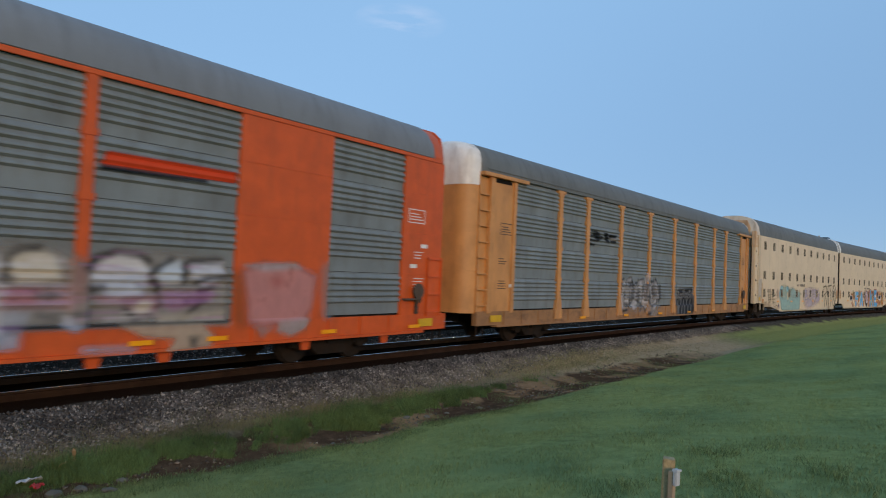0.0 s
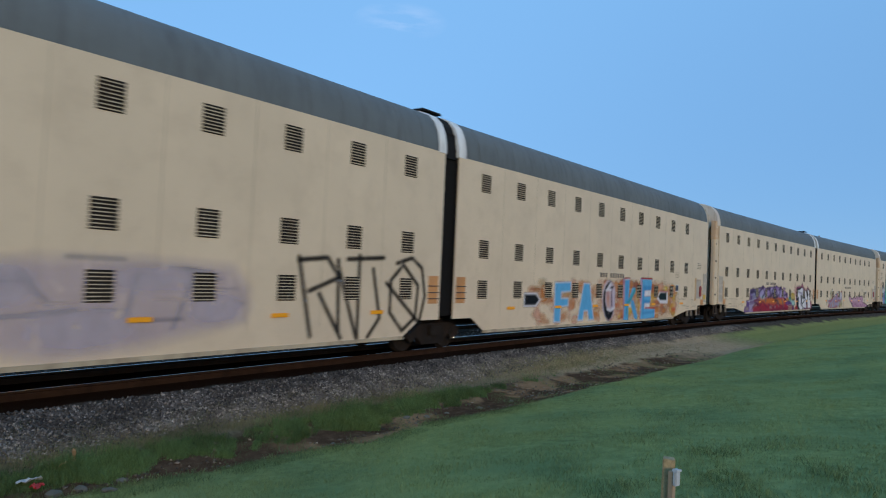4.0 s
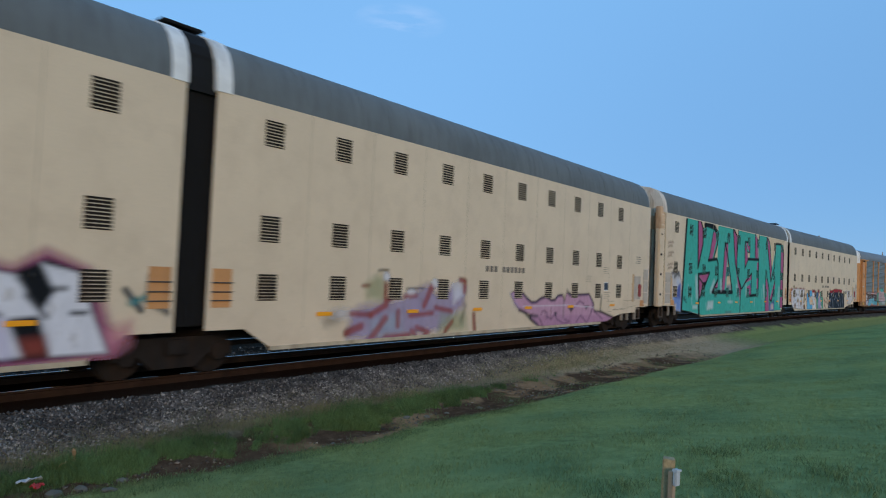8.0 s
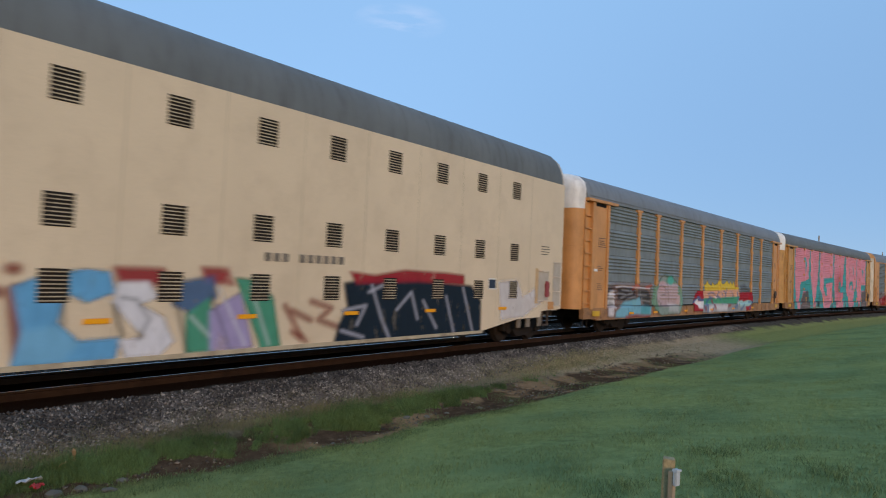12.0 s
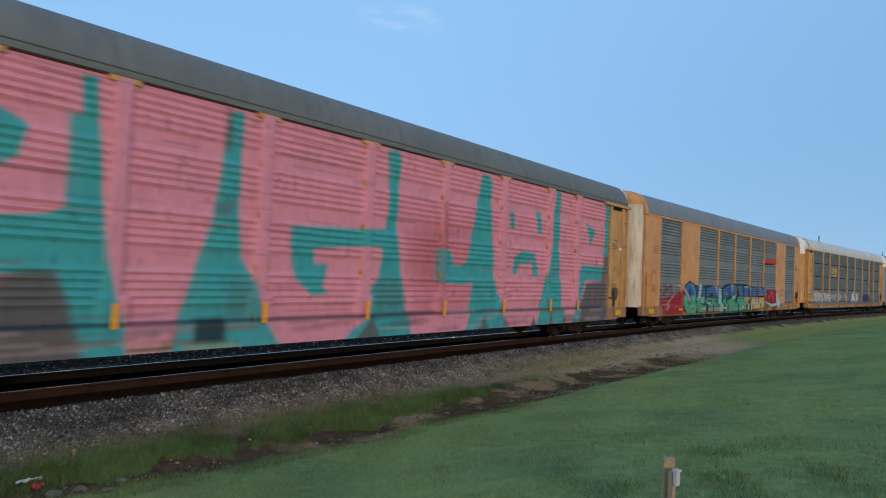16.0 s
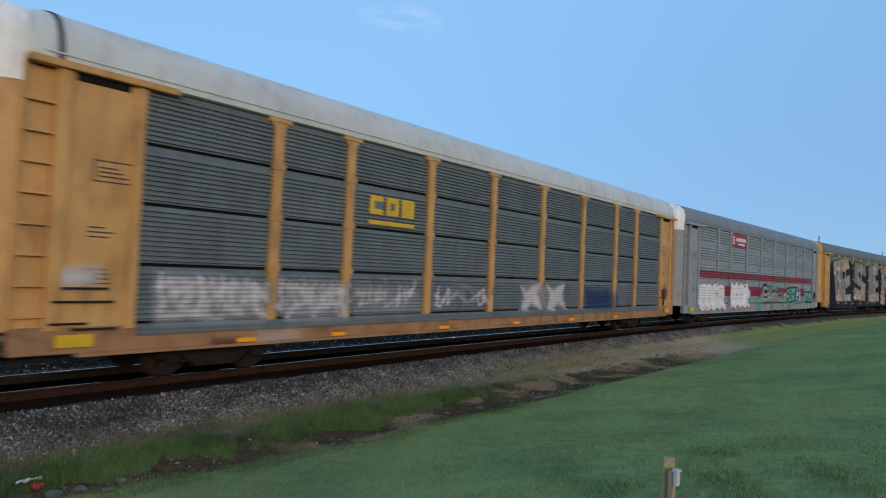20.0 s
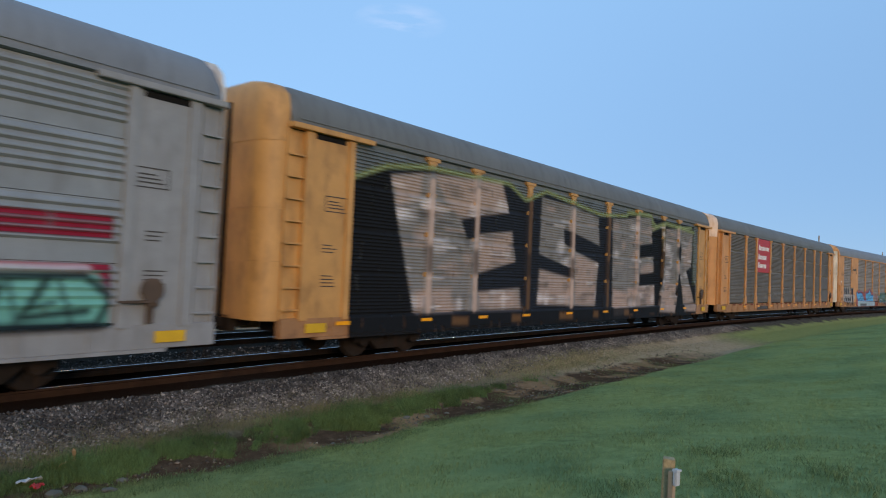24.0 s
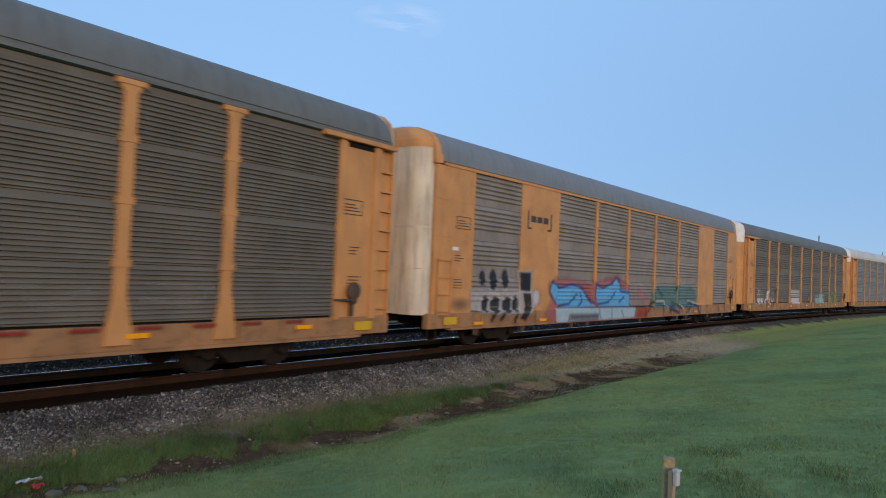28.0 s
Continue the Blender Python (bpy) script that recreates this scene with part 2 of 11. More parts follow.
def along_np(s, off):
    e = np.clip(s, 0, BEND_END)
    a = BEND * e
    x = np.sin(a) / BEND + (s - e) * np.cos(a)
    y = (1 - np.cos(a)) / BEND + (s - e) * np.sin(a)
    return x - off * np.sin(a), RAIL_Y + y + off * np.cos(a)


def lawn_edge(s):
    """Distance from the near rail at which the mown lawn begins."""
    return np.interp(s, [-20, 4.1, 4.85, 5.4, 6.4, 7.0, 7.7, 9.4, 10.4, 11.7, 13.3, 16.9, 24.3, 31.0, 40.8, 50.0, 71.0],
                     [3.3, 3.43, 3.55, 3.67, 3.79, 3.9, 4.28, 3.9, 4.1, 4.41, 4.7, 4.5, 4.3, 4.2, 4.05, 4.2, 3.6])


def weed_edge(s):
    """Distance from the near rail at which the tall weeds end and the dug earth begins."""
    return np.interp(s, [0, 3.0, 3.9, 4.5, 5.2, 6.0, 6.9, 7.3, 8.3, 9.0, 9.5, 10.6, 13.2, 16.0, 20.0], [2.9, 3.0, 3.35, 3.12, 3.14, 3.38, 3.34, 3.2, 3.55, 3.5, 3.25, 3.36, 3.0, 2.75, 2.6])


def ground_z(w, s=0.0):
    """Height of the ground w metres before the near rail (negative: beyond it)."""
    wave = 0.05 * np.sin(s * 0.35 + w * 0.6) + 0.03 * np.sin(s * 0.9 + 1.3)
    z = np.interp(w, [-60, -14, -9.5, -8.2, -7.2, -3.7, -3.2, -2.4, 0.85, 2.1, 3.1, 3.6, 4.0, 7.0, 11.3, 14.0, 60.0],
                  [-0.9, -0.9, -0.6, -0.2, -0.155, -0.155, -0.26, -0.155, -0.155, -0.53, -0.62, -0.66, -0.62, -0.19, 0.45, 0.6, 0.7])
    return z + wave * np.clip((np.abs(w + 3) - 6.0) / 2.0, 0, 1)


# ---- ground ----
def ground_material():
    """Grass, bare earth, gravel and brown track bed, told apart by the distance from the rail, with ragged seams."""
    m = bpy.data.materials.new("lawn_earth_gravel")
    m.use_nodes = True
    n, l = m.node_tree.nodes, m.node_tree.links
    b = n["Principled BSDF"]
    b.inputs["Roughness"].default_value = 0.95
    b.inputs["Specular IOR Level"].default_value = 0.0
    at = n.new("ShaderNodeAttribute")
    at.attribute_name = "w"
    tc = n.new("ShaderNodeTexCoord")

    def noise_tex(sc, det=4.0):
        t = n.new("ShaderNodeTexNoise")
        t.inputs["Scale"].default_value, t.inputs["Detail"].default_value = sc, det
        l.new(tc.outputs["Object"], t.inputs["Vector"])
        return t.outputs["Fac"]

    def math_node(op, a, c):
        t = n.new("ShaderNodeMath")
        t.operation = op
        for i, v in enumerate((a, c)):
            if isinstance(v, (int, float)):
                t.inputs[i].default_value = v
            else:
                l.new(v, t.inputs[i])
        return t.outputs["Value"]

    def ramp(fac, stops):
        t = n.new("ShaderNodeValToRGB")
        while len(t.color_ramp.elements) < len(stops):
            t.color_ramp.elements.new(0.5)
        for e, (p, c) in zip(t.color_ramp.elements, stops):
            e.position, e.color = p, (*c, 1)
        l.new(fac, t.inputs["Fac"])
        return t.outputs["Color"]

    def mix(fac, c1, c2):
        t = n.new("ShaderNodeMixRGB")
        l.new(fac, t.inputs["Fac"])
        l.new(c1, t.inputs["Color1"])
        l.new(c2, t.inputs["Color2"])
        return t.outputs["Color"]

    def step(value, a, c):
        t = n.new("ShaderNodeMapRange")
        t.inputs["From Min"].default_value, t.inputs["From Max"].default_value = a, c
        l.new(value, t.inputs["Value"])
        return t.outputs["Result"]

    w = math_node("ADD", at.outputs["Fac"], math_node("MULTIPLY", math_node("SUBTRACT", noise_tex(0.9, 6), 0.5), 1.3))
    fine, mid, big = noise_tex(70, 3), noise_tex(6, 5), noise_tex(0.35, 4)
    lawn = ramp(mix(mid, mix(mid, big, fine), mid), [(0.34, (0.14, 0.18, 0.070)), (0.5, (0.225, 0.285, 0.112)), (0.68, (0.28, 0.34, 0.138))])
    dug = ramp(mix(mid, fine, mid), [(0.3, (0.040, 0.024, 0.014)), (0.55, (0.100, 0.062, 0.038)), (0.8, (0.20, 0.13, 0.08))])
    worn = ramp(mix(mid, fine, mid), [(0.3, (0.21, 0.122, 0.064)), (0.7, (0.36, 0.225, 0.125))])
    weeds = ramp(mix(mid, fine, mid), [(0.3, (0.12, 0.095, 0.058)), (0.7, (0.27, 0.22, 0.148))])
    stone = ramp(fine, [(0.25, (0.030, 0.026, 0.020)), (0.5, (0.085, 0.073, 0.057)), (0.8, (0.18, 0.155, 0.12))])
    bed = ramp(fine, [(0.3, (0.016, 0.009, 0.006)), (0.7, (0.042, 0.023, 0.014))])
    # bed between the rails and gravel beyond: the train's shade is in these colours
    shaded_bed = ramp(fine, [(0.3, (0.004, 0.0035, 0.003)), (0.7, (0.010, 0.008, 0.007))])
    shaded_gravel = ramp(fine, [(0.3, (0.008, 0.007, 0.006)), (0.55, (0.032, 0.028, 0.023)), (0.8, (0.11, 0.096, 0.08))])
    c = mix(step(at.outputs["Fac"], -1.75, -1.60), shaded_gravel, shaded_bed)
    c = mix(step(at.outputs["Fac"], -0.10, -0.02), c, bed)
    c = mix(step(w, 0.75, 0.95), c, stone)
    c = mix(step(w, 1.5, 2.0), c, weeds)
    run = n.new("ShaderNodeAttribute")
    run.attribute_name = "s"
    pale = ramp(mix(mid, fine, mid), [(0.3, (0.27, 0.19, 0.11)), (0.55, (0.42, 0.31, 0.19)), (0.8, (0.52, 0.40, 0.27))])
    strip = math_node("MULTIPLY", step(w, 1.25, 1.7), math_node("MULTIPLY", step(run.outputs["Fac"], 12.0, 19.0), step(run.outputs["Fac"], 36.0, 32.0)))
    strip = math_node("MULTIPLY", strip, step(mid, 0.25, 0.40))
    c = mix(strip, c, pale)
    earth = mix(math_node("MULTIPLY", step(noise_tex(1.1, 3), 0.50, 0.60), step(run.outputs["Fac"], 6.3, 7.0)), dug, worn)
    root = ramp(mix(mid, fine, mid), [(0.3, (0.030, 0.022, 0.012)), (0.7, (0.085, 0.070, 0.036))])
    c = mix(math_node("MULTIPLY", step(w, 2.3, 2.6), step(run.outputs["Fac"], 17.0, 12.0)), c, root)
    c = mix(math_node("MULTIPLY", step(w, 2.75, 3.0), step(run.outputs["Fac"], 28.0, 23.0)), c, earth)
    turf = ramp(mix(mid, fine, mid), [(0.3, (0.16, 0.18, 0.06)), (0.7, (0.30, 0.32, 0.12))])
    c = mix(math_node("MULTIPLY", step(w, 1.4, 1.8), step(run.outputs["Fac"], 31.0, 37.0)), c, turf)
    tone = ramp(noise_tex(0.42, 6), [(0.36, (0.74, 0.82, 0.88)), (0.5, (1.0, 1.0, 1.0)), (0.66, (1.10, 1.04, 0.96))])
    patched = n.new("ShaderNodeVectorMath")
    patched.operation = "MULTIPLY"
    l.new(lawn, patched.inputs[0])
    l.new(tone, patched.inputs[1])
    lawn = patched.outputs["Vector"]
    into = n.new("ShaderNodeAttribute")
    into.attribute_name = "lawn"
    rough_edge = math_node("ADD", into.outputs["Fac"], math_node("MULTIPLY", math_node("SUBTRACT", noise_tex(2.5, 6), 0.5), 0.35))
    c = mix(step(rough_edge, -0.08, 0.08), c, lawn)
    far = math_node("LESS_THAN", at.outputs["Fac"], -10.0)
    c = mix(far, c, weeds)
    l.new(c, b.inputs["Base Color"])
    bp = n.new("ShaderNodeBump")
    bp.inputs["Strength"].default_value, bp.inputs["Distance"].default_value = 0.6, 0.03
    l.new(fine, bp.inputs["Height"])
    l.new(bp.outputs["Normal"], b.inputs["Normal"])
    return m


def build_ground():
    s = np.concatenate([np.linspace(-1500, -60, 30), np.linspace(-58, -10, 30), np.linspace(-9.5, 60, 280), np.linspace(61, 200, 90), np.linspace(215, 1500, 26)])
    w = np.concatenate([np.linspace(-1500, -70, 14), np.linspace(-60, -10, 20), np.linspace(-9.6, 12, 180), np.linspace(12.5, 30, 20), np.linspace(35, 120, 12)])
    S, W = np.meshgrid(s, w, indexing="ij")
    sc = np.clip(S, -1500, 1500)
    X, Y = along_np(sc, -W)
    Z = ground_z(W, S)
    ns, nw = S.shape
    i = np.arange(ns - 1)[:, None] * nw + np.arange(nw - 1)[None, :]
    f = np.stack([i, i + 1, i + nw + 1, i + nw], -1).reshape(-1, 4)
    me = raw_mesh("ground", np.stack([X, Y, Z], -1).reshape(-1, 3), f, ground_material())
    a = me.attributes.new("w", "FLOAT", "POINT")
    a.data.foreach_set("value", W.ravel().astype(np.float32))
    a = me.attributes.new("lawn", "FLOAT", "POINT")
    a.data.foreach_set("value", (W - lawn_edge(S)).ravel().astype(np.float32))
    a = me.attributes.new("s", "FLOAT", "POINT")
    a.data.foreach_set("value", S.ravel().astype(np.float32))
    me.shade_smooth()
    ob = new("ground", me)
    return tagged(ob, "green mown lawn with bare earth strip and grey gravel bank", "ground", kind="structure")


build_ground()
# far plain under the horizon, lower than the lawn
bm = bmesh.new()
for x0, x1, y0, y1 in ((-3500, 3500, 250, 4500), (-3500, 3500, -4500, -105)):
    vs = [bm.verts.new((x, y, -1.6)) for x, y in ((x0, y0), (x1, y0), (x1, y1), (x0, y1))]
    bm.faces.new(vs)
me = bpy.data.meshes.new("far_ground")
bm.to_mesh(me)
bm.free()
me.materials.append(mat("far_field_grass", (0.06, 0.085, 0.04), 0.95, vary=0.2, scale=0.05))
tagged(new("far_ground", me), "distant flat green field", "field", kind="structure")


def scatter(count, s0, s1, w0, w1, power=1.0):
    r = np.random.rand(count) ** power
    s = s0 + (s1 - s0) * r
    w = w0 + (w1 - w0) * np.random.rand(count)
    return s, w


def build_stones():
    """Loose ballast: small broken stones on the bank."""
    n = 84000
    s, w = scatter(n, 1.0, 40.0, 0.75, 2.2, 1.7)
    keep = (w < np.interp(s, [14, 22], [1.75, 1.25]) + 0.4 * np.random.rand(n)) & (w > 0.78 + 0.2 * np.random.rand(n))
    s, w = s[keep], w[keep]
    n = len(s)
    dusty = w + 0.6 * (np.random.rand(n) - 0.5) > np.interp(s, [4, 9, 18], [1.70, 1.40, 1.15])
    lay_stones("ballast_stones", s[~dusty], w[~dusty], 0.012, 0.022, ((0.0, 0.020), (0.82, 0.125), (1.0, 0.34)), (1.0, 0.88, 0.75), "grey broken ballast stones on the track bank", "ballast")
    lay_stones("dusty_stones", s[dusty], w[dusty], 0.012, 0.021, ((0.0, 0.07), (0.82, 0.215), (1.0, 0.44)), (1.0, 0.86, 0.70), "pale dusty stones at the foot of the bank", "gravel")
    # stones between the tracks: greys lowered to stand for the train's shade
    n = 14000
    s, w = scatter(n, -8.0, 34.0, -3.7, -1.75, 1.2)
    lay_stones("shaded_ballast", s, w, 0.016, 0.026, ((0.0, 0.010), (0.82, 0.085), (1.0, 0.30)), (1.0, 0.93, 0.86), "broken ballast between the two tracks, darkened for the train's shade", "ballast")
    n = 2600
    s, w = 3.5 + 24 * np.random.rand(n) ** 1.3, 2.7 + 1.9 * np.random.rand(n)
    heap = np.sin(s * 2.9) + np.sin(s * 1.3 + 2) + np.sin(w * 5 + s)
    inside = (w < np.maximum(lawn_edge(s) - 0.05, 2.3)) & (heap + np.random.rand(n) > 0.2)
    lay_stones("ditch_pebbles", s[inside], w[inside], 0.010, 0.026, ((0.0, 0.05), (0.8, 0.17), (1.0, 0.33)), (1.0, 0.76, 0.54), "brown earthy pebbles in the dug strip", "pebbles")


def lay_stones(name, s, w, least, more, greys, tint, label, category):
    n = len(s)
    x, y = along_np(s, -w)
    z = ground_z(w, s)
    size = (least + more * np.random.rand(n) ** 1.6)[:, None, None] * (1 + 0.25 * (s[:, None, None] / 42))
    octa = np.array([(1, 0, 0), (-1, 0, 0), (0, 1, 0), (0, -1, 0), (0, 0, 0.8), (0, 0, -0.8)], float)
    v = octa[None] * size * (0.6 + 0.8 * np.random.rand(n, 6, 1)) + size * 0.25 * np.random.randn(n, 6, 3)
    a = np.random.rand(n) * 6.283
    ca, sa = np.cos(a)[:, None], np.sin(a)[:, None]
    v = np.stack([v[..., 0] * ca - v[..., 1] * sa, v[..., 0] * sa + v[..., 1] * ca, v[..., 2]], -1)
    v += np.stack([x, y, z + 0.006], -1)[:, None, :]
    tri = np.array([(0, 2, 4), (2, 1, 4), (1, 3, 4), (3, 0, 4), (2, 0, 5), (1, 2, 5), (3, 1, 5), (0, 3, 5)])
    f = (np.arange(n)[:, None, None] * 6 + tri[None]).reshape(-1, 3)
    m = mat(name + "_stone", (0.17, 0.165, 0.16), 0.9, vary=0.0, grain=0.15)
    nn, l = m.node_tree.nodes, m.node_tree.links
    g = nn.new("ShaderNodeNewGeometry")
    r = nn.new("ShaderNodeValToRGB")
    r.color_ramp.elements.new(0.5)
    for k, (p, c) in enumerate(greys):
        r.color_ramp.elements[k].position, r.color_ramp.elements[k].color = p, (c * tint[0], c * tint[1], c * tint[2], 1)
    l.new(g.outputs["Random Per Island"], r.inputs["Fac"])
    tc = nn.new("ShaderNodeTexCoord")
    dirt = nn.new("ShaderNodeTexNoise")
    dirt.inputs["Scale"].default_value, dirt.inputs["Detail"].default_value = 1.7, 5.0
    l.new(tc.outputs["Object"], dirt.inputs["Vector"])
    span = nn.new("ShaderNodeMapRange")
    span.inputs["From Min"].default_value, span.inputs["From Max"].default_value = 0.35, 0.65
    span.inputs["To Min"].default_value, span.inputs["To Max"].default_value = 0.5, 1.3
    l.new(dirt.outputs["Fac"], span.inputs["Value"])
    tone = nn.new("ShaderNodeVectorMath")
    tone.operation = "SCALE"
    l.new(r.outputs["Color"], tone.inputs[0])
    l.new(span.outputs["Result"], tone.inputs["Scale"])
    l.new(tone.outputs["Vector"], nn["Principled BSDF"].inputs["Base Color"])
    tagged(new(name, raw_mesh(name, v.reshape(-1, 3), f, m)), label, category, kind="stuff")


def blade_material(name, dark, light, patchy=0.3):
    m = mat(name, light, 0.8, vary=0.0, grain=0.0, bump=0, spec=0.2)
    nn, l = m.node_tree.nodes, m.node_tree.links
    g = nn.new("ShaderNodeNewGeometry")
    r = nn.new("ShaderNodeValToRGB")
    r.color_ramp.elements[0].color, r.color_ramp.elements[1].color = (*dark, 1), (*light, 1)
    l.new(g.outputs["Random Per Island"], r.inputs["Fac"])
    tc = nn.new("ShaderNodeTexCoord")
    spots = nn.new("ShaderNodeTexNoise")
    spots.inputs["Scale"].default_value, spots.inputs["Detail"].default_value = 0.9, 6.0
    l.new(tc.outputs["Object"], spots.inputs["Vector"])
    span = nn.new("ShaderNodeMapRange")
    span.inputs["From Min"].default_value, span.inputs["From Max"].default_value = 0.3, 0.7
    span.inputs["To Min"].default_value, span.inputs["To Max"].default_value = 1 - patchy, 1 + patchy * 0.6
    l.new(spots.outputs["Fac"], span.inputs["Value"])
    wide = nn.new("ShaderNodeTexNoise")
    wide.inputs["Scale"].default_value, wide.inputs["Detail"].default_value = 0.42, 4.0
    l.new(tc.outputs["Object"], wide.inputs["Vector"])
    tint = nn.new("ShaderNodeValToRGB")
    tint.color_ramp.elements[0].position, tint.color_ramp.elements[0].color = 0.36, (0.90, 0.94, 0.98, 1)
    tint.color_ramp.elements[1].position, tint.color_ramp.elements[1].color = 0.64, (1.07, 1.02, 0.97, 1)
    l.new(wide.outputs["Fac"], tint.inputs["Fac"])
    tinted = nn.new("ShaderNodeVectorMath")
    tinted.operation = "MULTIPLY"
    l.new(r.outputs["Color"], tinted.inputs[0])
    l.new(tint.outputs["Color"], tinted.inputs[1])
    tone = nn.new("ShaderNodeVectorMath")
    tone.operation = "SCALE"
    l.new(tinted.outputs["Vector"], tone.inputs[0])
    l.new(span.outputs["Result"], tone.inputs["Scale"])
    l.new(tone.outputs["Vector"], nn["Principled BSDF"].inputs["Base Color"])
    return m


def blades(name, s, w, height, width, lean, material, label, category):
    n = len(s)
    x, y = along_np(s, -w)
    z = ground_z(w, s)
    a = np.random.rand(n) * 6.283
    dx, dy = np.cos(a) * width / 2, np.sin(a) * width / 2
    b = np.random.rand(n) * 6.283
    lx, ly = np.cos(b) * lean * height, np.sin(b) * lean * height
    base = np.stack([x, y, z - 0.005], -1)
    v = np.stack([base + np.stack([dx, dy, 0 * z], -1), base - np.stack([dx, dy, 0 * z], -1),
                  base + np.stack([lx * 0.35 - dx * 0.7, ly * 0.35 - dy * 0.7, height * 0.6], -1),
                  base + np.stack([lx * 0.35 + dx * 0.7, ly * 0.35 + dy * 0.7, height * 0.6], -1),
                  base + np.stack([lx, ly, height], -1)], 1)
    k = np.arange(n)[:, None, None] * 5
    f = (k + np.array([(0, 1, 2), (0, 2, 3), (3, 2, 4)])[None]).reshape(-1, 3)
    ob = new(name, raw_mesh(name, v.reshape(-1, 3), f, material))
    tagged(ob, label, category, kind="stuff")


def build_grass():
    rnd = np.random.rand
    # tall weeds along the foot of the bank, in clumps that lean over the dug earth
    n = 680000
    s, w = scatter(n, 1.0, 19.0, 2.05, 3.75, 1.25)
    patch = np.sin(s * 1.7) + np.sin(s * 0.63 + 1) + 0.9 * np.sin(s * 3.9 + w * 2) + 0.8 * np.sin(s * 9.1 + 2 * np.sin(w * 4))
    inner = weed_edge(s) + 0.10 * np.sin(s * 4.7) + 0.06 * np.sin(s * 11.3 + 1)
    into = inner - w - 0.12 * rnd(n) ** 2
    band = np.clip(into / 0.05, 0, 1) * np.interp(w - np.interp(s, [3, 8, 14], [2.34, 2.44, 2.62]), [-0.4, 0.0, 0.25], [0.0, 0.10, 1.0])
    clump = np.sin(s * 14.3 + 3 * np.sin(w * 6.1)) + np.sin(w * 17.0 + 2.5 * np.sin(s * 5.9)) + 0.7 * np.sin(s * 31.0 + w * 23.0)
    patch = patch + 0.75 * clump
    keep = (rnd(n) < band) & (patch + 2.4 * rnd(n) > -0.7 + np.interp(s, [8, 12, 19], [0.0, 0.7, 2.6]))
    s, w, patch, into = s[keep], w[keep], patch[keep], into[keep]
    h = (0.03 + 0.15 * rnd(len(s)) ** 1.4) * np.clip(0.85 + 0.28 * patch, 0.3, 1.6) * np.interp(s, [0, 9, 13, 19], [1.0, 0.95, 0.7, 0.4]) * np.interp(into, [0, 0.25], [0.75, 1.0])
    blades("weeds", s, w, h, 0.002 + 0.0025 * rnd(len(s)), 0.2 + 0.8 * rnd(len(s)), blade_material("weed_blades", (0.028, 0.058, 0.02), (0.175, 0.28, 0.092), 0.55),
           "tall green weeds along the foot of the gravel bank", "weeds")
    # low olive grass where the bank meets the strip
    n = 12000
    s, w = scatter(n, 13.5, 24.0, 1.35, 2.75, 1.0)
    keep = rnd(n) < np.clip(1.1 - np.abs(s - 18.0) / 5.0, 0, 1) * np.clip(1.2 - np.abs(w - 2.0) / 0.8, 0, 1)
    s, w = s[keep], w[keep]
    blades("low_grass", s, w, 0.04 + 0.09 * rnd(len(s)) ** 2, 0.008 + 0.005 * rnd(len(s)), 0.3 + 0.7 * rnd(len(s)), blade_material("olive_blades", (0.17, 0.16, 0.07), (0.36, 0.33, 0.17)),
           "low olive grass on the gravel toe", "grass")
    n = 26000
    s, w = scatter(n, 3.0, 27.0, 2.8, 4.6, 1.2)
    keep = (w < lawn_edge(s) + 0.05) & (np.sin(s * 2.1 + 0.7) + np.sin(s * 5.3 + w * 3) + 1.6 * rnd(n) > 1.3)
    s, w = s[keep], w[keep]
    blades("ditch_weeds", s, w, 0.02 + 0.09 * rnd(len(s)) ** 2, 0.003 + 0.003 * rnd(len(s)), 0.3 + 0.8 * rnd(len(s)), blade_material("ditch_blades", (0.06, 0.10, 0.03), (0.19, 0.26, 0.10)),
           "thin green weeds creeping over the dug earth", "weeds")
    n = 9000
    s, w = scatter(n, 1.0, 30.0, 1.7, 3.7, 1.2)
    s, w = np.concatenate([s, 1 + 26 * rnd(15000) ** 1.3]), np.concatenate([w, 1.45 + 0.85 * rnd(15000)])
    kept = w < 2.85 + 0.1 * np.sin(s * 3)
    s, w = s[kept], w[kept]
    near = 1.6 + 9.5 * rnd(26000) ** 1.2
    s, w = np.concatenate([s, near]), np.concatenate([w, np.interp(near, [2, 11], [2.12, 2.25]) + 0.16 * np.random.randn(26000)])
    n = len(s)
    blades("dry_grass", s, w, 0.02 + 0.10 * rnd(n) ** 2, np.interp(s, [3, 20], [0.0025, 0.006]), 0.3 + 0.7 * rnd(n), blade_material("dry_blades", (0.09, 0.085, 0.04), (0.27, 0.25, 0.13)),
           "dry yellow grass among the weeds", "dry grass")
    n = 40000
    s, w = scatter(n, 1.0, 8.5, 1.15, 2.6, 1.0)
    keep = np.sin(s * 2.3 + 1.5 * np.sin(w * 3.3)) + np.sin(w * 6.0 + s * 3.7) + 0.8 * np.sin(s * 11 + w * 9) + rnd(n) - np.interp(s, [2, 5, 8.5], [0.2, 0.9, 2.2]) + np.interp(w, [1.2, 2.4], [-1.2, 0.6]) > 0.5
    s, w = s[keep], w[keep]
    blades("creeping_weeds", s, w, 0.015 + 0.05 * rnd(len(s)) ** 1.5, 0.003 + 0.003 * rnd(len(s)), 0.5 + 1.2 * rnd(len(s)), blade_material("creeping_blades", (0.02, 0.028, 0.012), (0.10, 0.125, 0.05)),
           "low dark weeds creeping between the stones", "weeds")
    # short mown lawn before the camera, thicker where it is near
    n = 526000
    s, w = scatter(n, 2.0, 60.0, 3.3, 12.8, 2.4)
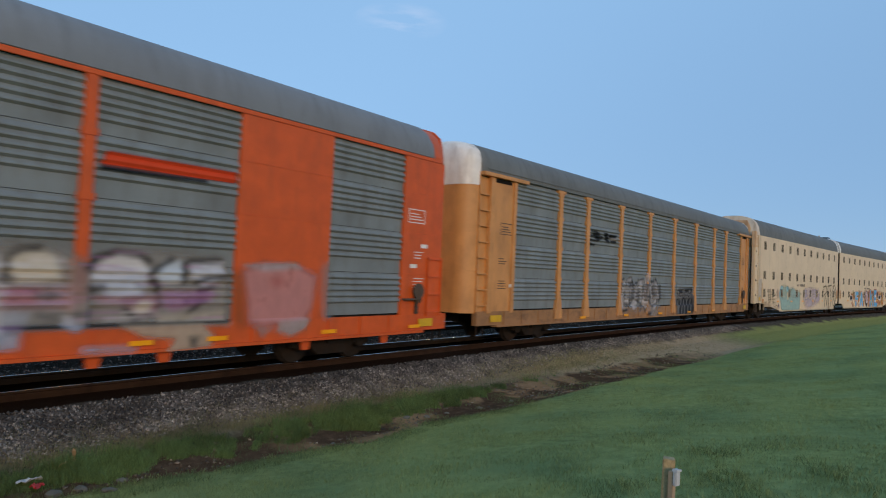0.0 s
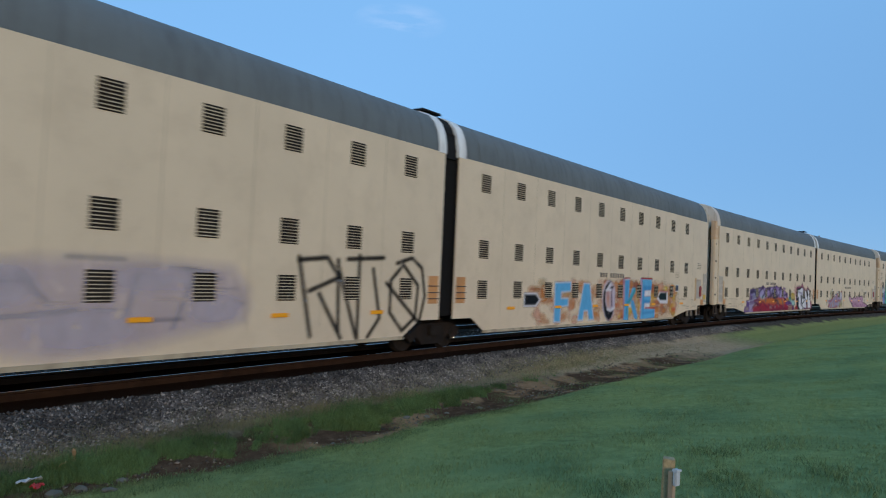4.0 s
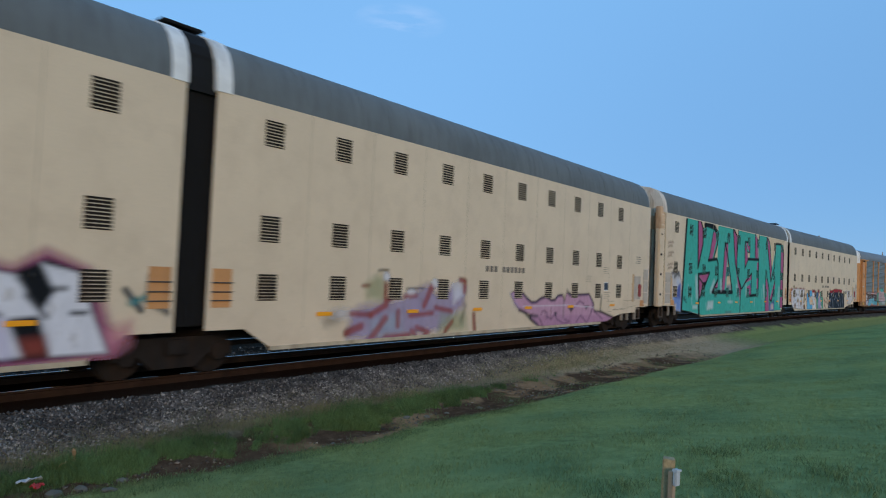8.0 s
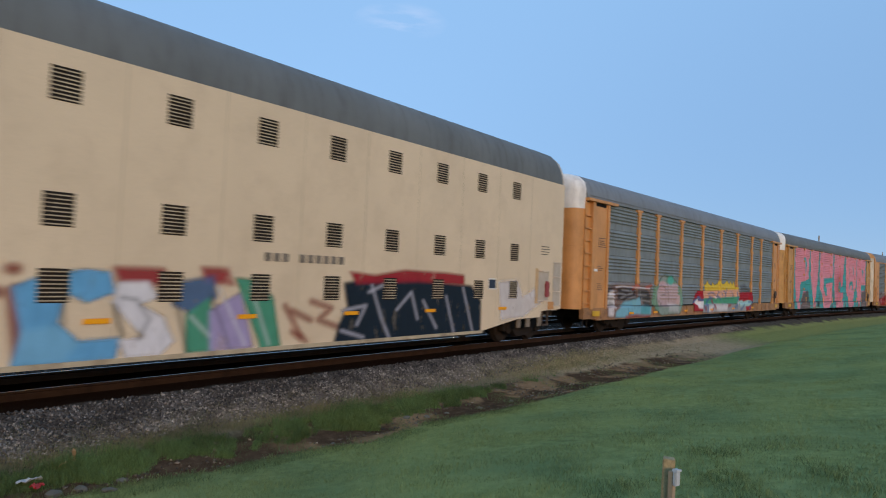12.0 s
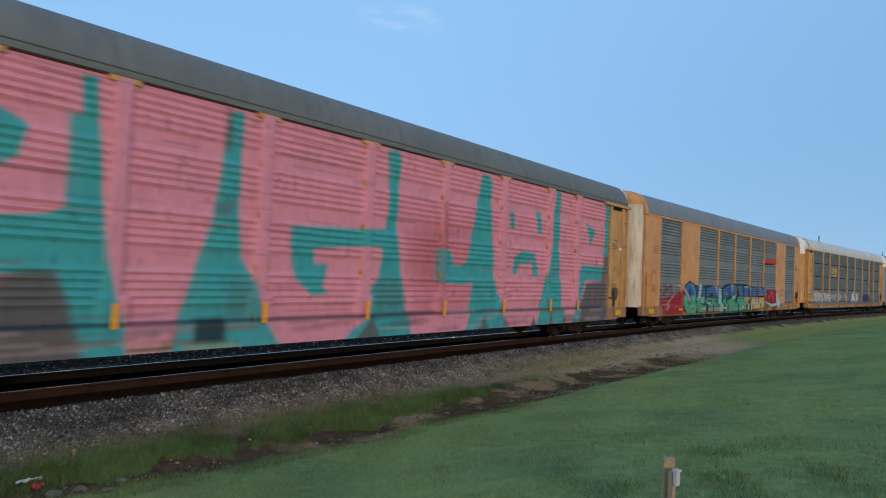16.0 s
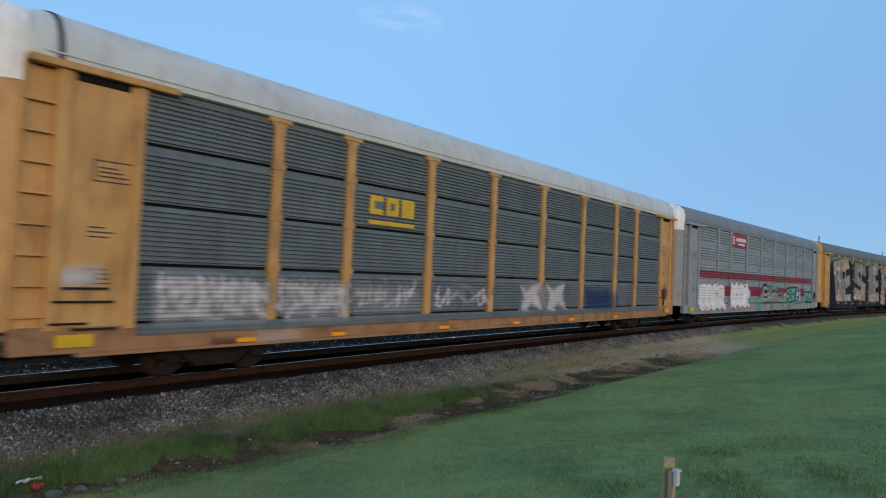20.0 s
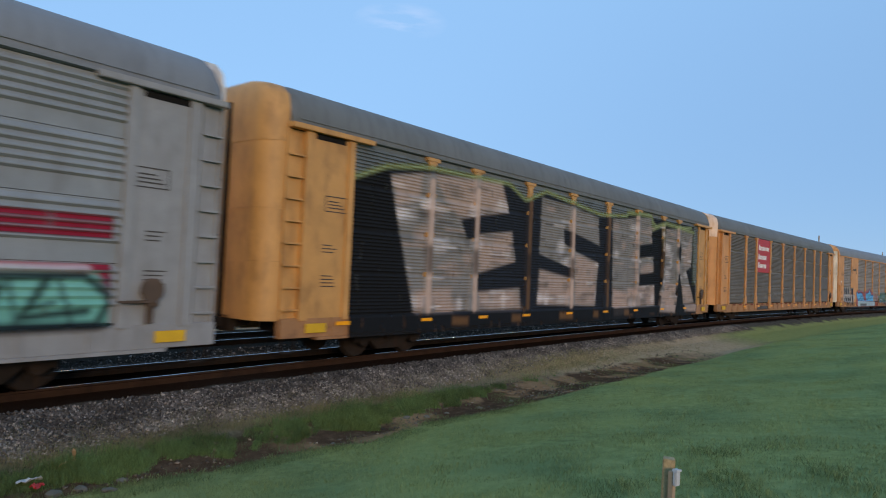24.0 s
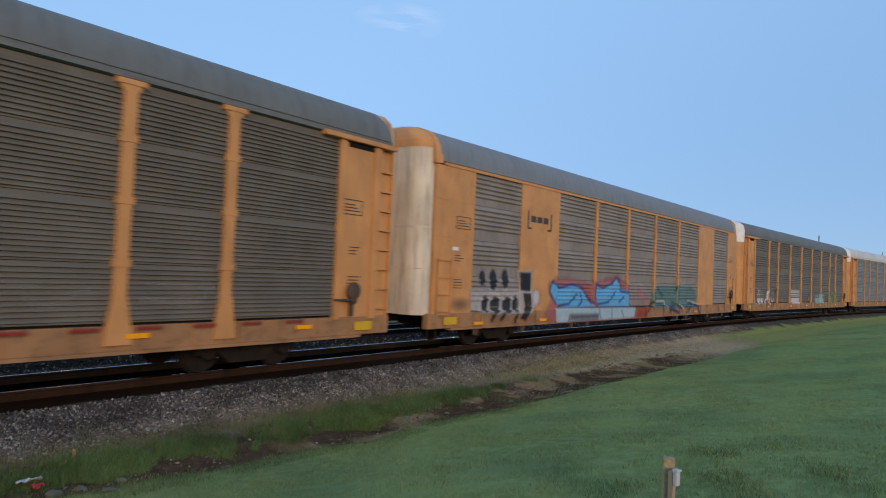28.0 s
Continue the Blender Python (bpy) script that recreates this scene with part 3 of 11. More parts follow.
    edge = lawn_edge(s) + 0.08 * np.sin(s * 2.3 + 1) + 0.06 * np.sin(s * 5.1) + 0.05 * np.sin(s * 13.0 + 2)
    keep = (w > edge + 0.3 * (rnd(n) - 0.5)) & (rnd(n) < np.interp(s, [2, 20, 60], [1.0, 0.9, 0.0]) * np.interp(w, [11.2, 12.8], [1.0, 0.0]) * np.maximum(np.interp(s, [2, 4.4], [0.0, 1.0]), np.interp(w, [4.5, 6.0], [1.0, 0.0])))
    s, w = s[keep], w[keep]
    # thinning out round and behind the camera
    m = 70000
    sa, wa = -9 + 24 * rnd(m), 3.6 + 15 * rnd(m)
    out = (wa > lawn_edge(sa)) & (rnd(m) < np.interp(np.hypot(sa - 3, wa - 9), [4, 11], [1.0, 0.0]))
    s, w = np.concatenate([s, sa[out]]), np.concatenate([w, wa[out]])
    n = len(s)
    tuft = np.sin(s * 3.1 + 1.7 * np.sin(w * 2.3)) + np.sin(w * 4.1 + 1.3 * np.sin(s * 1.9)) + np.sin(s * 7.7 - w * 5.2)
    blades("lawn_grass", s, w, (0.016 + 0.034 * rnd(n) ** 1.5) * np.clip(1 + 0.25 * tuft, 0.5, 1.7) * np.interp(s, [5, 30], [1.0, 0.6]), np.interp(s, [2, 60], [0.0045, 0.016]), 0.3 + 0.9 * rnd(n),
           blade_material("lawn_blades", (0.13, 0.186, 0.072), (0.25, 0.332, 0.132), 0.22), "short mown green lawn grass", "lawn")
    # darker long fringe where the lawn meets the dug earth
    n = 13000
    s = 3.0 + 9.0 * rnd(n) ** 1.2
    w = lawn_edge(s) - 0.04 + 0.5 * rnd(n) ** 1.3
    keep = np.sin(s * 3.3) + np.sin(s * 8.1 + 1) + 2.0 * rnd(n) > -0.2
    s, w = s[keep], w[keep]
    blades("fringe_grass", s, w, 0.025 + 0.06 * rnd(len(s)) ** 1.5, 0.0025 + 0.0025 * rnd(len(s)), 0.3 + 0.9 * rnd(len(s)), blade_material("fringe_blades", (0.05, 0.085, 0.034), (0.17, 0.245, 0.098)),
           "darker long grass along the edge of the lawn", "grass")
    n = 9000
    s, w = 4.4 + 3.6 * rnd(n), 8.7 + 2.0 * rnd(n)
    thick = np.sin(s * 4.3 + 2 * np.sin(w * 3.1)) + np.sin(w * 5.7 + s * 2.2) + 1.2 * rnd(n) + 2.2 * np.exp(-((s - 5.25) ** 2 + (w - 9.65) ** 2) / 0.12)
    s, w = s[thick > 1.25], w[thick > 1.25]
    n = len(s)
    blades("uncut_grass", s, w, 0.035 + 0.075 * rnd(n) ** 1.5, 0.003 + 0.003 * rnd(n), 0.3 + 0.8 * rnd(n), blade_material("uncut_blades", (0.065, 0.105, 0.038), (0.20, 0.275, 0.105)),
           "taller uncut grass round the wooden post", "grass")


build_stones()
build_grass()


# ---- tracks ----
def build_rail(off, name_at):
    prof = [(-0.07, -0.19), (0.07, -0.19), (0.07, -0.175), (0.012, -0.15), (0.012, -0.05), (0.037, -0.035), (0.037, -0.004), (-0.037, -0.004),
            (-0.037, -0.035), (-0.012, -0.05), (-0.012, -0.15), (-0.07, -0.175)]
    ss = np.concatenate([np.linspace(-420, -20, 21), np.linspace(-15, 190, 83), np.linspace(200, 560, 19)])
    bm = bmesh.new()
    rings = []
    for s in ss:
        rings.append([(*along(s, off + o)[:2], z) for o, z in prof])
    sweep(bm, rings)
    web = bm
    bm2 = bmesh.new()
    sweep(bm2, [[(*along(s, off + o)[:2], z) for o, z in ((-0.034, -0.006), (0.034, -0.006), (0.031, -0.0022), (0.018, -0.0004), (0.0, 0.0003), (-0.018, -0.0004), (-0.031, -0.0022))] for s in ss])
    return web, bm2


def build_track(label, first, zs=0.0, ties=True):
    root = tagged(new("railway_track"), label, "railway track", kind="structure")
    for off in (first, first + GAUGE):
        web, head = build_rail(off, zs)
        rail = part("rail", web, RAILRUST if off == 0.0 else IRON, root, "rusty brown steel rail")
        part("running_surface", head, STEEL, rail, "bright polished rail top", smooth=True)
    tie = shape("tie", TIE, lambda b: box(b, -0.11, 0.11, -1.28, 1.28, -0.36, -0.158, 0.012))
    rng = random.Random(5)
    mid = first + GAUGE / 2
    for k in range(290):
        s = -12 + k * 0.5
        x, y, a = along(s, mid + rng.uniform(-0.03, 0.03))
        hang("tie", tie, root, (x, y, 0), math.degrees(a) + rng.uniform(-0.8, 0.8))
    return root


build_track("main line track with rusty rails on dark ties", 0.0)
build_track("second parallel track beyond the train", 4.35)


# ---- rolling stock ----
HALF = 1.525             # half the width of a car
SPEED, GAIN = 13.0102, 0.0097076


def roof_profile(eave, top, half=HALF + 0.02):
    """Half-round roof section, from one eave over the top to the other, in y and z."""
    rise = top - eave
    pts = [(1.0, 0.0), (0.992, 0.20), (0.955, 0.43), (0.87, 0.66), (0.74, 0.82), (0.55, 0.925), (0.28, 0.985)]
    left = [(-half * a, eave + rise * b) for a, b in pts]
    return left + [(0.0, top)] + [(-y, z) for y, z in left[::-1]]


def build_roof(bm, x0, x1, eave, top, round0=0.45, round1=0.45):
    prof = roof_profile(eave, top)
    xs = [(x0, 0.72), (x0 + round0 * 0.25, 0.88), (x0 + round0 * 0.6, 0.965), (x0 + round0, 1.0)] if round0 else [(x0, 1.0)]
    n = max(2, int((x1 - x0) / 1.5))
    xs += [(x0 + round0 + (x1 - x0 - round0 - round1) * k / n, 1.0) for k in range(1, n)]
    xs += [(x1 - round1, 1.0), (x1 - round1 * 0.6, 0.965), (x1 - round1 * 0.25, 0.88), (x1, 0.72)] if round1 else [(x1, 1.0)]
    rings = []
    for x, f in xs:
        ring = [(x, y * (0.9 + 0.1 * f), eave + (z - eave) * f) for y, z in prof]
        ring += [(x, y * 0.97, eave - 0.03) for y, _ in (prof[-1], prof[0])]
        rings.append(ring)
    sweep(bm, rings)


def seams(bm, x0, x1, eave, top, pitch):
    """Narrow raised standing seams across a roof."""
    prof = roof_profile(eave + 0.002, top + 0.004, HALF + 0.024)
    k = int((x1 - x0) / pitch)
    for i in range(1, k):
        x = x0 + (x1 - x0) * i / k
        sweep(bm, [[(x - 0.012, y, z) for y, z in prof], [(x + 0.012, y, z) for y, z in prof]])


def ridge_profile(height, style):
    """Depth of a pressed side panel by height: groups of louvre ridges, or ridges all over."""
    pts = [(0.0, 0.0)]
    if style == "grouped":
        pitch, z, deep, count = 0.135, height - 0.03 - 0.135 * 5, 0.052, 5
    else:
        pitch, z, deep, count = 0.084, 0.03, 0.042, int((height - 0.04) / 0.084)
    rise = 0.30 if style == "grouped" else 0.16
    for _ in range(count):
        pts += [(z, 0.0), (z + pitch * rise, deep), (z + pitch * (rise + 0.14), deep), (z + pitch * 0.97, 0.0)]
        z += pitch
    return pts + [(height, 0.0)]


ROWS = [(1.075, 2.04), (2.05, 3.07), (3.08, 4.09), (4.10, 5.055)]
ROWS_FINE = [(1.09, 2.015), (2.075, 3.045), (3.105, 4.065), (4.125, 5.045)]


def build_panel(bm, length, height, style):
    pts = ridge_profile(height, style)
    for (z0, d0), (z1, d1) in zip(pts, pts[1:]):
        if z1 - z0 < 1e-4:
            continue
        bm.faces.new([bm.verts.new(p) for p in ((0, -d0, z0), (length, -d0, z0), (length, -d1, z1), (0, -d1, z1))])
    for z in (0.0, height):
        bm.faces.new([bm.verts.new(p) for p in ((0, 0, z), (length, 0, z), (length, 0.03, z), (0, 0.03, z))])
    bmesh.ops.remove_doubles(bm, verts=bm.verts, dist=1e-4)


def build_post(bm, gusset=True):
    """Side post with a broad bracket at the top and, on older cars, a splayed foot."""
    box(bm, -0.115, 0.115, -0.085, 0.02, 1.0, 5.0, 0.012)
    box(bm, -0.26, 0.26, -0.10, 0.02, 4.98, 5.075, 0.008)
    prism(bm, [(-0.20, 4.98), (0.20, 4.98), (0.115, 4.86), (-0.115, 4.86)], -0.075, 0.0)
    if gusset:
        prism(bm, [(-0.24, 0.72), (0.24, 0.72), (0.20, 1.0), (0.115, 1.5), (-0.115, 1.5), (-0.20, 1.0)], -0.105, 0.0)
    for z in (2.05, 3.08, 4.1):
        box(bm, -0.15, 0.15, -0.098, 0.0, z - 0.06, z + 0.06, 0.006)


def build_truck_frame(bm):
    """Cast side frame with its two journal ends, dropped belly and spring window."""
    for y in (-1.0, 1.0):
        prism(bm, [(-1.16, 0.36), (-1.16, 0.60), (-0.75, 0.74), (0.75, 0.74), (1.16, 0.60), (1.16, 0.36), (0.72, 0.44), (0.42, 0.18), (-0.42, 0.18), (-0.72, 0.44)],
              y - 0.09, y + 0.09)
    box(bm, -0.22, 0.22, -1.2, 1.2, 0.42, 0.70, 0.03)


def build_wheelset(bm):
    turn = Matrix.Rotation(radians(90), 4, "X")
    for y in (-0.755, 0.755):
        cylinder(bm, 0.42, 0.13, Matrix.Translation((0, y, 0)) @ turn, 28)
        cylinder(bm, 0.45, 0.03, Matrix.Translation((0, y - math.copysign(0.055, y), 0)) @ turn, 28)
    cylinder(bm, 0.085, 2.2, turn, 12)
    for y in (-1.06, 1.06):
        cylinder(bm, 0.16, 0.10, Matrix.Translation((0, y, 0)) @ turn, 12)
    for a in range(3):
        box(bm, 0.14 + 0.07 * (a == 0), 0.34, -0.84, -0.82, -0.03, 0.03)


WHEELS = []


def add_truck(car, x, label="grimy cast steel truck"):
    bm = bmesh.new()
    build_truck_frame(bm)
    truck = hang("truck", shape("truck", IRON, build_truck_frame, False), car, (x, 0, 0), label=label)
    bm.free()
    for y in (-1.0, 1.0):
        def springs(b, y=y):
            for dx in (-0.13, 0.0, 0.13):
                cylinder(b, 0.055, 0.22, Matrix.Translation((dx, 0, 0.34)), 10)
        hang("spring_nest", shape("spring_nest", IRON, springs), truck, (0, y, 0))
    for dx in (-0.89, 0.89):
        WHEELS.append(hang("wheelset", shape("wheelset", IRON, build_wheelset, True), truck, (dx, 0, 0.43), label="steel wheel pair on its axle"))
    return truck


def build_coupler(bm):
    box(bm, -0.65, 0.35, -0.10, 0.10, 0.78, 0.98, 0.02)
    box(bm, 0.2, 0.5, -0.17, 0.17, 0.74, 1.02, 0.05)
    box(bm, -0.15, 0.05, -0.35, 0.35, 0.70, 1.06, 0.02)


def add_coupler(car, x, flip):
    hang("coupler", shape("coupler", IRON, build_coupler), car, (x, 0, 0), flip=flip)


def build_ladder(bm, half=0.21, z0=1.05, z1=4.98, n=8):
    """Recessed end ladder: a back sheet, two stiles and broad rungs like ledges."""
    box(bm, -half, half, 0.05, 0.09, z0 - 0.05, z1)
    for x in (-half, half - 0.045):
        box(bm, x, x + 0.045, -0.01, 0.08, z0 - 0.05, z1)
    for k in range(n):
        z = z0 + 0.15 + 0.465 * k
        box(bm, -half, half, -0.035, 0.06, z - 0.016, z + 0.016)


def door_ring(z, half, x0, bulge, k=7):
    """Plan of a rounded end: straight back at x0, bulging outwards."""
    pts = [(x0, -half)]
    r = min(bulge, 0.5)
    for i in range(k + 1):
        a = radians(-90 + 90 * i / k)
        pts.append((x0 + bulge - r + r * math.cos(a), -half + r + r * math.sin(a)))
    pts += [(x, -y) for x, y in pts[::-1]]
    return [(x, y, z) for x, y in pts]


def add_end(car, x, flip, lower, upper, z_split=4.45, top=6.04, bulge=0.55, half=1.42):
    sgn = -1 if flip else 1

    def low(b):
        sweep(b, [door_ring(0.98, half, 0, bulge), door_ring(z_split, half, 0, bulge)])

    def high(b):
        sweep(b, [door_ring(z_split, half + 0.01, 0, bulge + 0.01), door_ring(top - 0.62, half + 0.01, 0, bulge + 0.01), door_ring(top - 0.34, half - 0.06, 0, bulge - 0.01),
                  door_ring(top - 0.14, half - 0.28, 0, bulge - 0.05), door_ring(top - 0.03, half - 0.62, 0, bulge - 0.12), door_ring(top, half - 0.95, 0, bulge - 0.2)])
    door = hang("end_door", shape(("end_door", z_split, half, bulge), lower, low, True), car, (x, 0, 0), flip=flip, label="rounded steel end door")
    hang("door_hood", shape(("door_hood", z_split, top, half, bulge), upper, high, True), door, label="pale domed hood over the end door")
    for z in (2.2, 3.3):
        hang("door_band", shape(("door_band", z, half, bulge), lower, lambda b, z=z: sweep(b, [door_ring(z - 0.012, half + 0.006, 0, bulge + 0.006), door_ring(z + 0.012, half + 0.006, 0, bulge + 0.006)])), door)

    def gap(b):
        box(b, bulge - 0.02, bulge + 0.03, -0.06, 0.06, 1.0, top - 0.45)
        for z in (1.5, 2.7, 3.9):
            box(b, bulge - 0.02, bulge + 0.02, -0.5, -0.2, z, z + 0.05)
    hang("door_seam", shape(("door_seam", top, bulge), DARK, gap), door)


def add_bars(car, x, z, n, width, material, name="stencil", step=0.09, height=0.03, y=-HALF - 0.004):
    """Unreadable lines of small stencilled lettering, as plain bars."""
    def draw(b):
        rng = random.Random(int(abs(x * 100)) + n)
        for i in range(n):
            w = width * rng.uniform(0.6, 1.0)
            box(b, 0, w, -0.002, 0.002, -i * step - height, -i * step)
    bm = bmesh.new()
    draw(bm)
    ob = part(name, bm, material, car, "unreadable stencilled lettering")
    ob.matrix_basis = pose(x, y, z)


def add_reflectors(car, xs, z, wide=0.42, high=0.085, upright=False):
    w, h = (0.1, 0.42) if upright else (wide, high)
    me = shape(("reflector", w, h), YELLOW, lambda b: box(b, -w / 2, w / 2, -0.006, 0.0, -h / 2, h / 2, 0.003))
    for x in xs:
        hang("reflector", me, car, (x, -HALF - 0.012 - (0.1 if upright else 0.03), z), label="yellow reflective strip")


def under_gear(car, half):
    def gear(b):
        box(b, -half, half, -0.28, 0.28, 0.62, 1.02)
        for x in np.arange(-half + 1.5, half - 1.0, 2.6):
            box(b, x, x + 0.12, -1.45, 1.45, 0.72, 1.0)
        box(b, -2.2, -0.6, -1.0, -0.5, 0.48, 0.78, 0.05)
        cylinder(b, 0.18, 1.2, Matrix.Translation((1.6, -0.75, 0.66)) @ Matrix.Rotation(radians(90), 4, "Y"), 14)
    hang("underframe", shape(("underframe", half), IRON, gear), car, label="grimy underframe with brake gear")


def end_fittings(car, side, rear, y, z_eave, ink):
    """Hand-brake gear, a small shelf, stencils and placards beside a car's end."""
    if y > 0:
        return
    if rear:
        def brake(b):
            turn = Matrix.Rotation(radians(90), 4, "X")
            cylinder(b, 0.20, 0.05, Matrix.Translation((0.0, -0.09, 1.62)) @ turn, 14)
            box(b, -0.10, 0.12, -0.12, 0.0, 1.32, 1.66, 0.03)
            box(b, -0.06, 0.06, -0.06, 0.0, 1.05, 1.35, 0.01)
        hang("hand_brake", shape("hand_brake", GRIME, brake), car, (side * 12.28, y * side_face(car), 0), label="grimy hand-brake wheel and box")
        hang("shelf", shape("shelf", GRIME, lambda b: box(b, -0.32, 0.32, -0.14, 0.0, 1.40, 1.44, 0.006)), car, (side * 12.05, y * side_face(car), 0))
    hang("placard", shape("sill_placard", YELLOW_SIGN, lambda b: box(b, -0.28, 0.28, -0.006, 0.0, -0.10, 0.10, 0.003)), car, (side * 12.66, -HALF - 0.032, 0.82), label="yellow placard on the sill")

    def boxed(b):
        for z in (3.34, 3.67):
            box(b, -0.32, 0.32, -0.003, 0.0, z, z + 0.022)
        for x in (-0.32, 0.30):
            box(b, x, x + 0.02, -0.003, 0.0, 3.34, 3.68)
        for k in range(3):
            box(b, -0.24, 0.24 - 0.08 * k, -0.003, 0.0, 3.42 + 0.07 * k, 3.445 + 0.07 * k)
    hang("stencil_box", shape("stencil_box", ink, boxed), car, (side * 12.2, -side_face(car), 0), label="boxed stencilled lettering, unreadable")
    for z, n in ((2.62, 3), (1.95, 4)):
        add_bars(car, side * 12.35 - 0.2, z, n, 0.42, ink, step=0.075, height=0.022, y=-side_face(car) - 0.003)


def side_face(car):
    """How far the plain sheets of a car's side stand out from its middle."""
    return 1.512 if "flush" in car else 1.497


def std_common(car, body, roof_mat, hood, door=None, eave=5.10, top=6.08, flush=False):
    if flush:
        car["flush"] = 1
    # solid black box in place of the shaded hollow inside the car
    hang("core", shape("core", DARK, lambda b: box(b, -13.3, 13.2, -1.40, 1.40, 1.0, 5.08)), car, label="near-black box for the unlit interior behind the side sheets")
    x0, x1 = (-13.27, 12.86) if flush else (-13.5, 13.45)
    hang("roof", shape(("roof", eave, flush), roof_mat, lambda b: build_roof(b, x0, x1, eave, top, 0.0 if flush else 0.3, 0.3), True), car, label="rounded sheet-metal roof")
    if flush:
        # the end frames rise as hoops over the roof's ends
        for xa, xb in ((-13.5, -13.22), (12.72, 13.28)):
            def hoop(b):
                prof = roof_profile(5.02, 6.05 if xb > 0 else 6.10, HALF + (0.0 if xb > 0 else 0.03))
                sweep(b, [[(x, y * f, 5.02 + (z - 5.02) * f) for y, z in prof] + [(x, 1.3, 4.99), (x, -1.3, 4.99)] for x, f in ((xa, 1.0), (xa + 0.7 * (xb - xa), 1.0), (xb, 0.95 if xb > 0 else 1.0))])
            hang("end_hoop", shape(("end_hoop", xa), body, hoop, True), car, label="painted hoop over the roof's end")
    for y in (-1, 1):
        def sill(b):
            box(b, -13.55, 13.55, -0.09, 0.09, 0.62, 1.03, 0.01)
            box(b, -12.6, 12.6, -0.13, 0.09, 0.56, 0.62, 0.005)
            for x in np.arange(-12.2, 12.3, 0.98):
                box(b, x - 0.02, x + 0.02, -0.115, 0.0, 0.62, 1.03)
        hang("side_sill", shape("side_sill", SILL_TAN if body in (TAN, OCHRE) else body, sill), car, (0, y * (HALF - 0.1), 0), flip=y > 0)
    under_gear(car, 12.8)
    for front in (False, True):
        sgn = -1 if front else 1
        end_x = (13.42 if front else 13.2) if flush else 13.5
        add_end(car, sgn * end_x, front, door or body, hood, 4.70 if door is None else 5.62, bulge=0.50 if front else 0.10)
        add_coupler(car, sgn * 13.95, front)
        for y in (-1, 1):
            if flush:
                def low_ladder(b):
                    box(b, -0.29, 0.29, -0.012, 0.0, 0.98, 2.50)
                    for z in (1.06, 1.52, 1.98, 2.44):
                        box(b, -0.29, 0.29, -0.06, 0.0, z, z + 0.03)
                    for dx in (-0.29, 0.26):
                        box(b, dx, dx + 0.03, -0.05, 0.0, 0.98, 2.50)
                hang("ladder", shape("low_ladder", body, low_ladder), car, (sgn * 12.97, y * 1.513, 0), flip=y > 0, label="short ladder of four rungs")
            else:
                half = 0.31 if front else 0.22
                hang("ladder", shape(("ladder", half), body, lambda b: build_ladder(b, half)), car, (-13.24 if front else 13.32, y * (HALF - 0.06), 0), flip=y > 0, label="end ladder with steel rungs")
            end_fittings(car, sgn, not front, y, eave, WHITE_STENCIL if body is ORANGE else STENCIL)
            def stirrup(b):
                for dx in (-0.17, 0.15):
                    box(b, dx, dx + 0.025, -0.02, 0.02, 0.32, 0.64)
                box(b, -0.17, 0.175, -0.02, 0.02, 0.30, 0.33)
            hang("step", shape("step", IRON, stirrup), car, (sgn * 13.28, y * (HALF - 0.1), 0))
    for x in (-9.9, 9.9):
        add_truck(car, x)


def post_car(label, body=TAN, sheet=GALV, roof=ROOF, hood=WHITE, style="grouped", gusset=False, post=None, group="auto-rack cars of the train"):
    """Bi-level auto rack with eight outside posts a side."""
    car = tagged(new("autorack_car"), label, "freight car", group)
    std_common(car, body, roof, hood)
    edges = [-11.75, -9.02, -7.05, -4.25, -1.42, 1.42, 4.25, 7.05, 9.02, 11.75]
    for y in (-1, 1):
        for a, b in zip(edges, edges[1:]):
            for z0, z1 in (ROWS_FINE if style == "fine" else ROWS):
                me = shape(("panel", round(b - a, 3), round(z1 - z0, 3), style), sheet, lambda bm, L=b - a, h=z1 - z0: build_panel(bm, L, h, style))
                hang("side_panel", me, car, (a if y < 0 else b, y * 1.455, z0), flip=y > 0)
        for x in edges[1:-1]:
            hang("side_post", shape(("side_post", gusset), post or body, lambda b: build_post(b, gusset)), car, (x, y * 1.46, 0), flip=y > 0)
        for side in (-1, 1):
            sheet_ob = hang("corner_sheet", shape("corner_sheet", body, lambda b: box(b, -0.66, 0.66, -0.035, 0.05, 1.0, 4.98, 0.01)), car, (side * 12.42, y * 1.46, 0), flip=y > 0)
            for dx, half in ((-0.60, 0.09), (0.52 if side > 0 else 0.58, 0.11)):
                hang("corner_strip", shape(("corner_strip", half), body, lambda b: box(b, -half, half, -0.085, 0.05, 0.98, 5.0, 0.01)), sheet_ob, (dx * side * -y, 0, 0))
            # black plate laid on the sheet as the shadow under the eave
            hang("eave_slot", shape("eave_slot", DARK, lambda b: box(b, -0.42, 0.42, -0.040, -0.03, 4.87, 4.985)), sheet_ob, (0, 0, 0), label="black plate for the shadowed slot under the eave")
            def eaves(b):
                box(b, -1.17, 1.17, -0.16, 0.05, 5.0, 5.11, 0.01)
            hang("end_eave", shape("end_eave", body, eaves), car, (side * 12.37, y * 1.46, 0))
        if style == "fine" and not gusset:
            def lower(b):
                box(b, -11.7, 11.7, -0.022, 0.02, 0.86, 1.05)
                for z in (0.875, 0.955):
                    prism(b, [(-11.7, z), (11.7, z), (11.7, z + 0.06), (-11.7, z + 0.06)], -0.034, 0.0)
            hang("lower_strip", shape("lower_strip", sheet, lower), car, (0, y * 1.525, 0), flip=y > 0)

        def rail(b):
            box(b, -11.7, 11.7, -0.02, 0.02, 5.085, 5.135)
            box(b, -13.3, 13.3, -0.035, 0.02, 5.20, 5.225)
